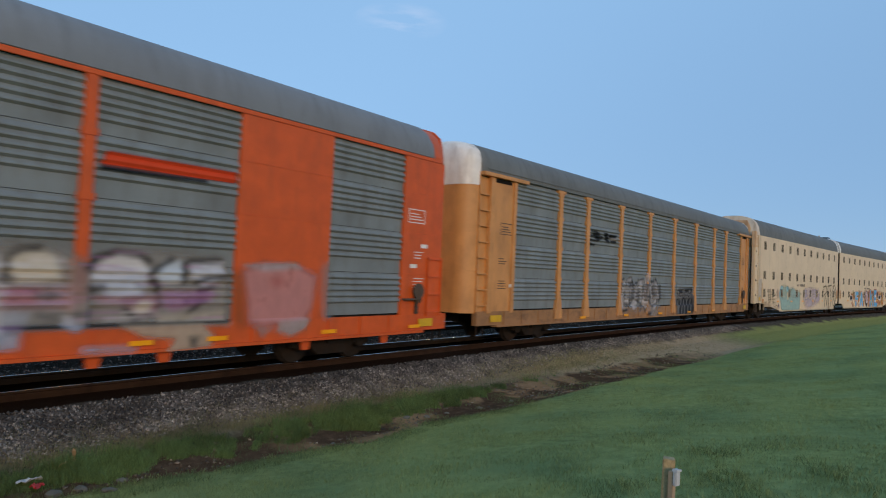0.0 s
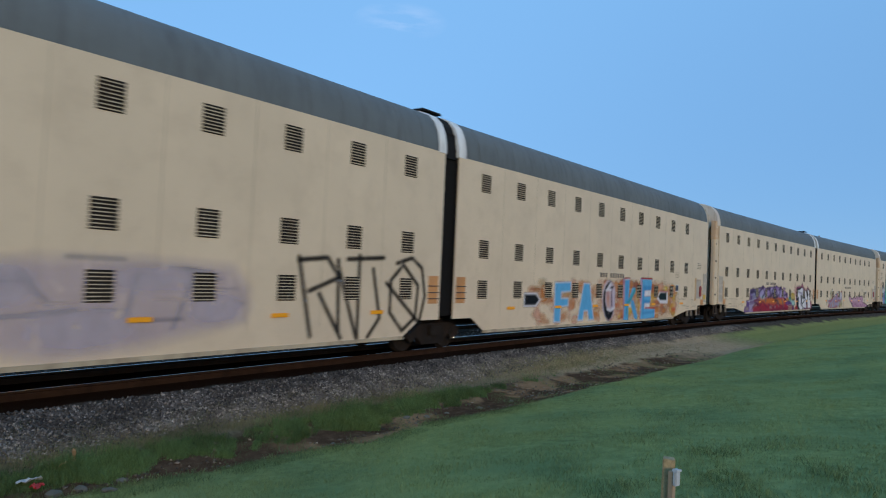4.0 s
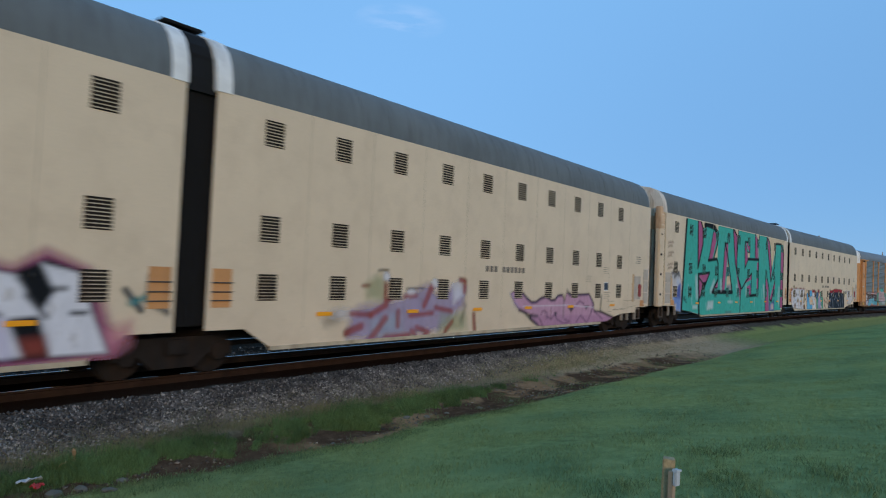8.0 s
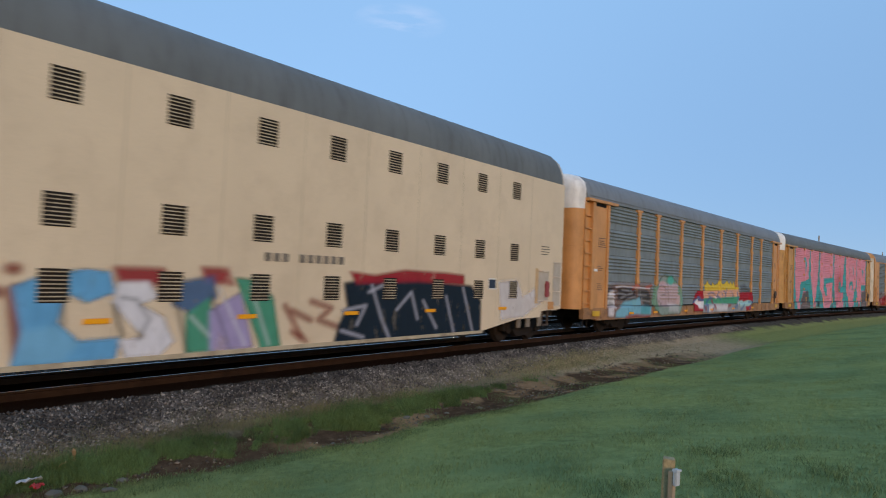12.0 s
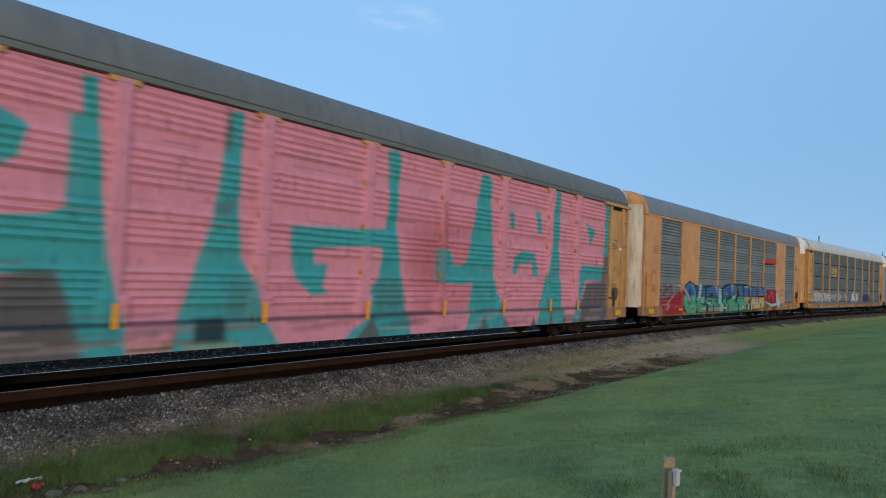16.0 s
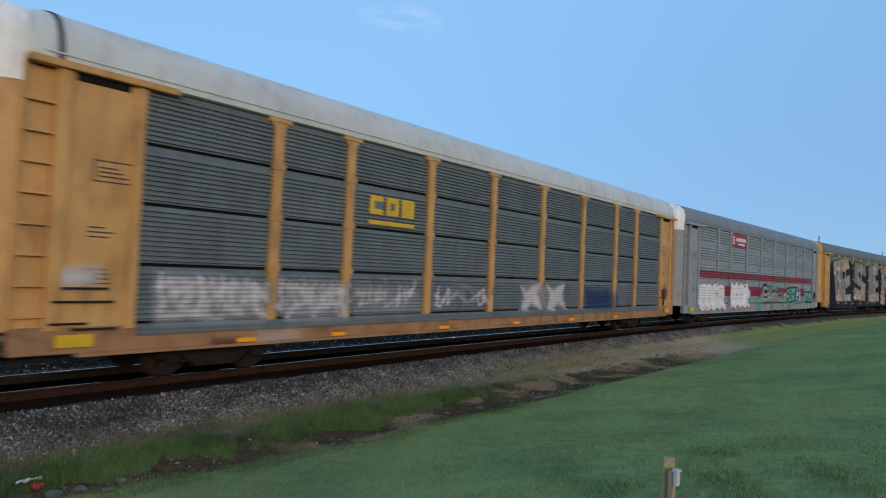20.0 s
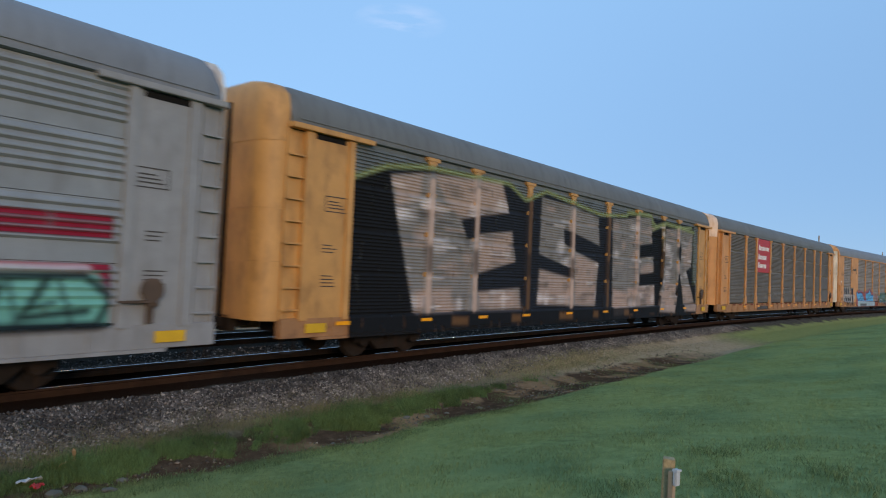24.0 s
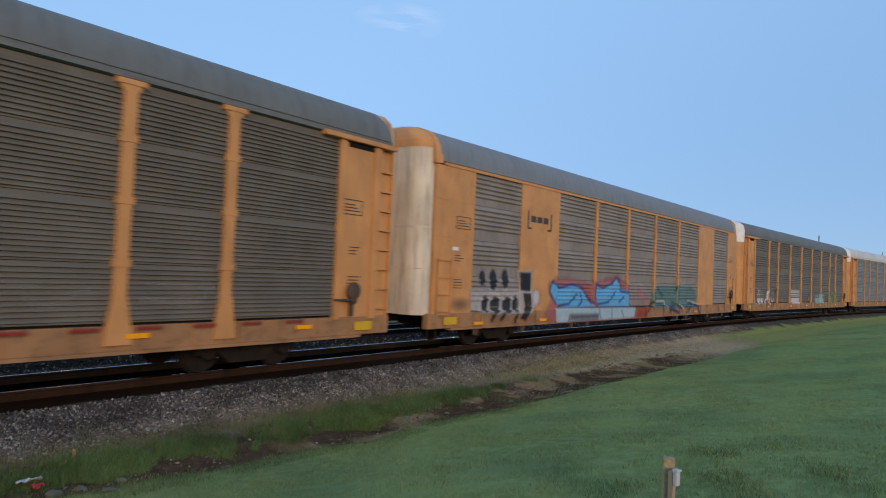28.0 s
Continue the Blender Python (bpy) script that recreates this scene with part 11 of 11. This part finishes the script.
# handholds, grime and a roof seal at the end of the ochre car
for x0, x1, z in ((-13.02, -12.1, 1.41), (-12.9, -12.2, 1.62), (-13.05, -12.5, 1.07), (-12.7, -12.05, 0.98)):
    bm = bmesh.new()
    box(bm, x0, x1, -0.055, -0.03, z, z + 0.035, 0.005)
    for x in (x0, x1 - 0.03):
        box(bm, x, x + 0.03, -0.04, 0.01, z, z + 0.035)
    part("handhold", bm, IRON, c8, "grimy iron handhold").matrix_basis = pose(0, -1.527, 0)
bm = bmesh.new()
outer = roof_profile(5.1, 6.1, HALF + 0.035)
sweep(bm, [[(x, y, z) for y, z in outer] for x in (-13.13, -13.05)])
part("roof_seal", bm, IRON, c8, "dark weathered seal between hood and roof")
# dark bracketed emblem on the tan sheet
for x0, x1, z0, z1 in ((-8.75, -8.45, 3.85, 4.05), (-8.38, -8.08, 3.85, 4.05), (-8.0, -7.7, 3.85, 4.05), (-8.95, -8.88, 3.65, 4.2), (-7.55, -7.48, 3.65, 4.2),
                       (-8.95, -8.7, 3.62, 3.68), (-7.75, -7.48, 3.62, 3.68)):
    plate(c12, x0, x1, z0, z1, STENCIL, "dark painted emblem block", "emblem_block", -1.514, 0.004)
# pale data plates
for car, x, z in ((c12, -12.65, 2.74), (c0, 12.4, 2.72), (c0, 12.0, 2.2), (c1, -12.0, 1.75), (c5, -12.9, 2.4), (c6, 12.6, 3.3)):
    plate(car, x, x + 0.26, z, z + 0.1, WHITE_STENCIL, "small white data plate", "data_plate", -1.537 if car in (c1, c5, c6) else -1.516, 0.004)

for car, xs, z in ((c8, (-9.58, -7.25, -3.56, -0.03, 3.5, 7.1), 0.68), (c1, (-7.3, -3.7, -0.18, 3.4, 7.0), 0.72), (c5, (-9.6, -7.2, -3.6, 0.0, 3.6, 7.2), 0.78),
                   (c7, (-9.39, -6.28, -3.06, 0.03, 3.08, 9.2), 0.84), (c0, (-6.2, 0.0, 5.19, 6.62, 9.34, 12.2), 0.74), (c10, (-11.9, -9.06, -6.6, -4.3, -1.53, 1.29, 4.1, 7.0, 9.9), 0.9),
                   (c11, (-9.2, -6.6, -4.0, -0.04, 1.88, 4.77, 7.36, 10.9), 0.86), (c9, (-10.6, -7.08, -3.59, 0.13, 3.9, 7.19), 0.85), (c12, (-11.4, -7.9, 6.6), 0.72),
                   (c13, (-9, -4, 0, 4, 9), 0.8), (c14, (-9, -4, 0, 4, 9), 0.8)):
    add_reflectors(car, xs, z)
def tall_cards(unit, x0, x1, zs):
    """A stack of pale card boards between dark rungs."""
    for z0, z1 in zip(zs, zs[1:]):
        plate(unit, x0, x1, z0 + 0.015, z1 - 0.015, CARD_GREY, "pale grey board", "card_board", -HALF - 0.021, 0.008)
    for z in zs:
        plate(unit, x0, x1, z - 0.012, z + 0.012, HOOP_CREAM, "", "rung", -HALF - 0.03, 0.03)


add_reflectors(c6, (-9.0, -7.05, -4.2, -1.4, 1.42, 4.25, 7.05, 9.0), 1.2, upright=True)
for k, unit in enumerate(talls):
    xs = (-17.2, -14.0, -11.15, -8.35, -5.5, -2.7) if k % 2 == 0 else (3.1, 5.95, 8.7, 11.42, 14.2, 17.6)
    add_reflectors(unit, xs, 1.13)
    x = -12.7 if k % 2 == 0 else 9.04
    if k != 4:
        for q in (0, 1, 2, 4, 5, 6, 7, 8, 9):
            hang("stencil", shape("stencil_mark", FADED_STENCIL, lambda b: box(b, 0.0, 0.15, -0.002, 0.002, 2.2, 2.37)), unit, (x + 0.215 * q, -HALF - 0.026, 0))
    if k % 2:
        tall_cards(unit, 20.66, 21.16, (1.15, 1.64, 2.13, 2.62))
        tall_cards(unit, 19.70, 20.36, (1.34, 2.30))
        plate(unit, 19.50, 19.67, 1.25, 2.38, GUARD, "ochre guard strip", "guard_strip", -HALF - 0.021, 0.012)
        bm = bmesh.new()
        cylinder(bm, 0.13, 0.05, Matrix.Translation((20.24, 0, 1.85)) @ Matrix.Rotation(radians(90), 4, "X"), 14)
        box(bm, 20.10, 20.36, -0.03, 0.02, 1.45, 1.85, 0.03)
        part("hand_brake", bm, mat("dull_red_paint", (0.30, 0.05, 0.045), 0.6), unit, "dull red hand-brake wheel").matrix_basis = pose(0, -HALF - 0.05, 0)
        if k == 1:
            plate(unit, 20.72, 21.08, 1.3, 1.54, YELLOW_SIGN, "yellow placard", "placard", -HALF - 0.034, 0.006)
        plate(unit, 16.84, 17.21, 1.69, 2.01, WHITE_STENCIL, "white border of the data panel", "panel_border", -HALF - 0.0205, 0.003)
        plate(unit, 16.85, 17.2, 1.72, 1.98, mat("blue_black_plate", (0.03, 0.04, 0.06), 0.6), "dark blue data panel", "data_panel", -HALF - 0.021, 0.004)
        add_bars(unit, 19.8, 3.12, 4, 0.7, STENCIL, step=0.085, height=0.022, y=-HALF - 0.024)
    else:
        tall_cards(unit, -21.17, -20.58, (1.14, 1.60, 2.08, 2.56))
        plate(unit, -20.55, -20.38, 1.32, 2.32, GUARD, "ochre guard strip", "guard_strip", -HALF - 0.021, 0.012)
        if k == 0:
            plate(unit, -21.08, -20.78, 1.2, 1.42, YELLOW_SIGN, "yellow placard", "placard", -HALF - 0.034, 0.006)
    rng = random.Random(40 + k)
    bm = bmesh.new()
    for _ in range(46 if k < 4 else 0):
        x, w = rng.uniform(17.1, 20.0), rng.uniform(0.08, 0.5)
        z = rng.choice((0.68, 0.75, 0.86, 0.95, 1.02, 1.3)) + rng.uniform(-0.04, 0.04)
        if z < 0.86:
            continue
        x = -x - w if k % 2 == 0 else x
        box(bm, x, x + w, -0.001, 0.001, z, z + rng.uniform(0.012, 0.04))
    if k in (1, 3):
        for x0, z in ((16.75, 2.55), (16.85, 1.6), (15.3, 2.2)):
            for q in range(4):
                box(bm, x0, x0 + rng.uniform(0.35, 0.55), -0.001, 0.001, z - 0.07 * q, z - 0.07 * q + 0.03)
    if k < 4:
        tagged(part("scuffs", bm, SCUFF, unit), "worn scuffs and faint small stencilling", kind="stuff").matrix_basis = pose(0, -HALF - 0.0245, 0)
    else:
        bm.free()
    for x in ((-0.62,) if k % 2 == 0 else (0.62,)):
        plate(unit, x - 0.2, x + 0.2, 1.3, 2.02, TAN, "ochre grab-iron panel beside the joint", "grab_panel", -HALF - 0.02, 0.004)
        for z in (1.42, 1.58, 1.75):
            plate(unit, x - 0.22, x + 0.22, z, z + 0.022, STENCIL, "", "grab_iron", -HALF - 0.03, 0.02)

# ---- beside the track ----
def build_marker():
    z = float(ground_z(np.array(9.7), np.array(5.2)))
    post = tagged(new("marker_post"), "weathered wooden post standing in the lawn", "post")
    post.matrix_basis = pose(5.283, 1.691, z, 1.5, 1.0, 20)
    bm = bmesh.new()
    box(bm, -0.05, 0.05, -0.046, 0.046, -0.1, 0.73 - z, 0.006)
    part("post_shaft", bm, mat("dark_weathered_wood", (0.34, 0.255, 0.13), 0.85, vary=0.3, grain=0.3, grain_scale=30, bump=0.4), post)
    stake = tagged(new("utility_stake"), "small grey utility box on a wooden stake", "utility stake")
    stake.matrix_basis = pose(5.205, 1.63, z, 0, 1.0, -14)
    bm = bmesh.new()
    box(bm, -0.022, 0.022, -0.022, 0.022, -0.1, 0.655 - z, 0.003)
    part("stake", bm, mat("pale_stake_wood", (0.34, 0.25, 0.16), 0.8, vary=0.2), stake)
    bm = bmesh.new()
    box(bm, -0.029, 0.029, -0.055, -0.022, 0.553 - z, 0.665 - z, 0.006)
    bx = part("box", bm, BOXGREY, stake, "pale grey box")
    bm = bmesh.new()
    prism(bm, [(-0.034, 0.664 - z), (0.034, 0.664 - z), (0.031, 0.678 - z), (-0.031, 0.684 - z)], -0.062, -0.02)
    part("lid", bm, BOXGREY, bx)


build_marker()


def build_rocks():
    rng = random.Random(11)
    m = mat("pale_field_stone", (0.12, 0.112, 0.09), 0.9, vary=0.25, bump=0.4)
    spots = [(4.66, 9.38, 0.05), (4.13, 9.67, 0.045), (9.2, 8.15, 0.05), (9.42, 7.91, 0.06), (9.82, 7.75, 0.055), (11.26, 7.48, 0.05), (10.4, 7.7, 0.04), (8.6, 8.0, 0.035),
             (7.2, 7.55, 0.03), (12.3, 7.35, 0.05), (13.1, 7.3, 0.04), (3.33, 8.08, 0.075), (3.62, 8.06, 0.07), (3.86, 7.86, 0.07), (4.1, 8.06, 0.05), (5.4, 7.7, 0.03)]
    for x, y, r in spots:
        w = RAIL_Y - y - 0.0009 * x * x
        bm = bmesh.new()
        bmesh.ops.create_icosphere(bm, subdivisions=2, radius=r)
        off = rng.random() * 50
        for v in bm.verts:
            k = 1 + 0.5 * noise.noise(v.co * (2 / r) * 0.5 + Vector((off, 0, 0)))
            v.co = Vector((v.co.x * 1.3 * k, v.co.y * k, v.co.z * 0.6 * k))
        me = bpy.data.meshes.new("rock")
        bm.to_mesh(me)
        bm.free()
        me.materials.append(m)
        ob = tagged(new("rock", me), "pale loose stone lying in the ditch", "stone", "stones along the ditch")
        ob.matrix_basis = pose(x, y, float(ground_z(np.array(w), np.array(x))) + r * 0.08, 0, 0, rng.uniform(0, 360))


build_rocks()


def build_litter():
    """Crushed scraps in the weeds by the bank."""
    rng = random.Random(3)
    for name, x, y, size, m, label in (("plastic_scrap", 3.22, 8.47, 0.13, BOXGREY, "crumpled pale grey plastic scrap in the weeds"), ("wrapper", 3.22, 8.27, 0.07, REDLITTER, "crushed red wrapper in the weeds")):
        bm = bmesh.new()
        bmesh.ops.create_grid(bm, x_segments=6, y_segments=4, size=size)
        for v in bm.verts:
            v.co.z = 0.05 * rng.random() + 0.03
            v.co.y *= 0.6
        bmesh.ops.solidify(bm, geom=bm.faces, thickness=0.004)
        me = bpy.data.meshes.new(name)
        bm.to_mesh(me)
        bm.free()
        me.materials.append(m)
        w = RAIL_Y - y
        tagged(new(name, me), label, "litter").matrix_basis = pose(x, y, float(ground_z(np.array(w), np.array(x))) + 0.02, 8, 5, rng.uniform(0, 180))


build_litter()


def build_stem():
    """A dry brown stalk with two withered leaves."""
    stem = tagged(new("dead_stalk"), "dry brown plant stalk among the weeds", "plant")
    stem.matrix_basis = pose(3.78, 8.72, float(ground_z(np.array(2.63), np.array(3.78))), 6, 4, 30)
    dry = mat("dry_stalk", (0.30, 0.19, 0.09), 0.9, vary=0.3)
    bm = bmesh.new()
    sweep(bm, [[(r * math.cos(a) + 0.03 * math.sin(z * 14), r * math.sin(a), z) for a in (0, 1.57, 3.14, 4.71)] for z, r in ((-0.02, 0.022), (0.08, 0.03), (0.16, 0.024), (0.24, 0.035), (0.27, 0.006))])
    part("stalk", bm, dry, stem, smooth=True)
    for a in (0.4, 2.6):
        bm = bmesh.new()
        sweep(bm, [[(d * math.cos(a) - w * math.sin(a), d * math.sin(a) + w * math.cos(a), z + e) for w, e in ((-h, 0), (h, 0), (h, 0.004), (-h, 0.004))] for d, h, z in ((0.0, 0.01, 0.05), (0.06, 0.03, 0.10), (0.13, 0.02, 0.07), (0.17, 0.004, 0.02))])
        part("leaf", bm, dry, stem)


build_stem()


# ---- beyond the tracks: pole line and a low house, seen through the gaps ----
def build_pole(x, y, z0, z1, arms, label):
    pole = tagged(new("utility_pole"), label, "utility pole")
    pole.matrix_basis = pose(x, y, z0)
    h = z1 - z0
    bm = bmesh.new()
    cylinder(bm, 0.16, h, Matrix.Translation((0, 0, h / 2)), 12, 0.11)
    part("pole_shaft", bm, WOOD, pole)
    for z in arms:
        bm = bmesh.new()
        box(bm, -0.95, 0.12, -0.06, 0.06, h - z - 0.05, h - z + 0.05)
        arm = part("crossarm", bm, WOOD, pole)
        bm = bmesh.new()
        for dx in (-0.85, -0.5):
            cylinder(bm, 0.05, 0.16, Matrix.Translation((dx, 0, h - z + 0.13)), 8)
        part("insulator", bm, BOXGREY, arm)


build_pole(13.4, 36.0, -0.9, 7.85, (0.2, 1.15, 2.0, 3.1), "wooden utility pole with side brackets beyond the track")
build_pole(137.5, 17.4, -0.9, 11.9, (0.5,), "distant wooden utility pole")
build_pole(205.0, 11.3, -0.9, 12.3, (0.5, 1.4), "distant wooden utility pole")


GLOW = bpy.data.materials.new("lit_lamp_glass")
GLOW.use_nodes = True
GLOW.node_tree.nodes["Principled BSDF"].inputs["Emission Color"].default_value = (1.0, 0.66, 0.22, 1)
GLOW.node_tree.nodes["Principled BSDF"].inputs["Emission Strength"].default_value = 2000.0


def build_street_lamp(x, y, z, label):
    """A lit street lamp: mast, rising arm and a flat head with a glowing bowl."""
    lamp = tagged(new("street_lamp"), label, "street lamp")
    lamp.matrix_basis = pose(x, y, -0.9)
    h = z + 0.9
    bm = bmesh.new()
    cylinder(bm, 0.11, h - 0.6, Matrix.Translation((-1.7, 0, (h - 0.6) / 2)), 12, 0.08)
    part("mast", bm, WOOD, lamp)
    bm = bmesh.new()
    sweep(bm, [[(-1.7 + 1.5 * k / 5 + dx, dy, h - 0.75 + 0.85 * (k / 5) ** 0.8 + dz) for dx, dy, dz in ((0, -0.025, -0.025), (0, 0.025, -0.025), (0, 0.025, 0.025), (0, -0.025, 0.025))] for k in range(6)])
    part("arm", bm, IRON, lamp)
    bm = bmesh.new()
    box(bm, -0.28, 0.26, -0.13, 0.13, h + 0.03, h + 0.15, 0.04)
    head = part("lamp_head", bm, BOXGREY, lamp)
    bm = bmesh.new()
    bmesh.ops.create_icosphere(bm, subdivisions=2, radius=0.11, matrix=Matrix.Translation((0.02, 0, h)))
    part("bowl", bm, GLOW, head, "glowing yellow bowl")


for angle, far, rise in ((67.35, 38.4, 4.38), (37.9, 62.0, 4.4), (36.0, 62.0, 4.4), (31.45, 70.0, 4.4), (30.07, 70.0, 4.4)):
    build_street_lamp(far * math.cos(radians(angle)), far * math.sin(radians(angle)), EYE[2] + far * math.tan(radians(rise)), "lit yellow street lamp on a mast beyond the tracks")


def build_wires():
    """Three sagging wires that run on from the pole's crossarms."""
    for z in (7.65, 6.7, 5.85):
        bm = bmesh.new()
        rings = []
        for k in range(25):
            f = k / 24
            x, y, zz = 12.6 + 34.0 * f, 36.0 + 4.0 * f, z + 0.15 - 3.2 * f * (1 - f)
            rings.append([(x, y + dy, zz + dz) for dy, dz in ((-0.012, 0), (0, 0.012), (0.012, 0), (0, -0.012))])
        sweep(bm, rings)
        me = bpy.data.meshes.new("wire")
        bm.to_mesh(me)
        bm.free()
        me.materials.append(BLACK)
        tagged(new("wire", me), "black overhead wire running from the utility pole", "wire", "overhead wires")


build_wires()
build_pole(46.6, 40.0, -0.9, 7.85, (0.2, 1.15, 2.0), "next wooden utility pole of the line")


def build_house():
    house = tagged(new("house"), "low dark shop with brown boarded upper wall and a lit awning", "house")
    house.matrix_basis = pose(15.2, 42.5, -0.9, 0, 0, 4)
    wall = mat("dim_grey_siding", (0.085, 0.08, 0.065), 0.8, vary=0.2)
    brown = mat("brown_siding", (0.17, 0.06, 0.035), 0.8, vary=0.2)
    frame_paint = mat("white_window_frame", (0.60, 0.58, 0.54), 0.6, vary=0.1)
    bm = bmesh.new()
    box(bm, -5, 5, -3, 3, 0, 2.0)
    part("wall", bm, wall, house, "dim grey siding")
    bm = bmesh.new()
    prism(bm, [(-5.1, 1.95), (5.1, 1.95), (4.9, 3.45), (-4.9, 3.45)], -3.1, 3.1)
    upper = part("upper_wall", bm, brown, house, "brown boarded upper wall")
    bm = bmesh.new()
    for k in range(34):
        box(bm, -4.88 + 0.29 * k, -4.62 + 0.29 * k, -3.125, -3.1, 1.97, 3.42)
    part("boards", bm, brown, upper)
    bm = bmesh.new()
    box(bm, -5.0, 5.0, -3.2, 3.2, 3.45, 3.56, 0.02)
    part("roof", bm, mat("dark_roof_edge", (0.06, 0.045, 0.04), 0.9), house)
    bm = bmesh.new()
    prism(bm, [(-1.6, 1.12), (1.3, 1.12), (1.25, 1.66), (-1.55, 1.66)], -3.55, -3.0)
    lit = bpy.data.materials.new("lit_awning_cloth")
    lit.use_nodes = True
    cloth = lit.node_tree.nodes["Principled BSDF"].inputs
    cloth["Base Color"].default_value = (0.7, 0.6, 0.4, 1)
    cloth["Emission Color"].default_value = (1.0, 0.74, 0.40, 1)
    cloth["Emission Strength"].default_value = 0.32
    part("awning", bm, lit, house, "awning lit from within")
    for x in (-3.4, 2.2):
        bm = bmesh.new()
        box(bm, x, x + 1.1, -3.08, -3.0, 0.7, 1.8)
        wnd = part("window", bm, frame_paint, house)
        bm = bmesh.new()
        box(bm, x + 0.08, x + 1.02, -3.1, -3.07, 0.78, 1.72)
        part("pane", bm, mat("dark_window_glass", (0.02, 0.025, 0.03), 0.08), wnd)


build_house()


def place_at(u, a, b, t):
    """The pose at t seconds of a car that rides on the track by two trucks."""
    s = u - SPEED * (t - 14) - 0.5 * GAIN * (t - 14) ** 2
    x0, y0, _ = along(s + a, GAUGE / 2)
    x1, y1, _ = along(s + b, GAUGE / 2)
    h = math.atan2(y1 - y0, x1 - x0)
    k = -a / (b - a)
    return pose(x0 + (x1 - x0) * k, y0 + (y1 - y0) * k, 0.0, 0, 0, math.degrees(h))


def motions():
    """The train rolls past; its wheels turn with it."""
    times = [0.5 * k for k in range(57)]
    for car, u, a, b in CARS:
        walk(car, [(t, place_at(u, a, b, t)) for t in times])
    turn = []
    steps = 28 * FPS // 1
    for k in range(steps + 1):
        t = k / FPS
        rolled = SPEED * (t - 14) + 0.5 * GAIN * (t - 14) ** 2
        turn.append((t, math.degrees(-rolled / 0.42)))
    for w in WHEELS:
        x, y, z = w.location
        walk(w, [(t, pose(x, y, z, 0, a, 0)) for t, a in turn])


motions()
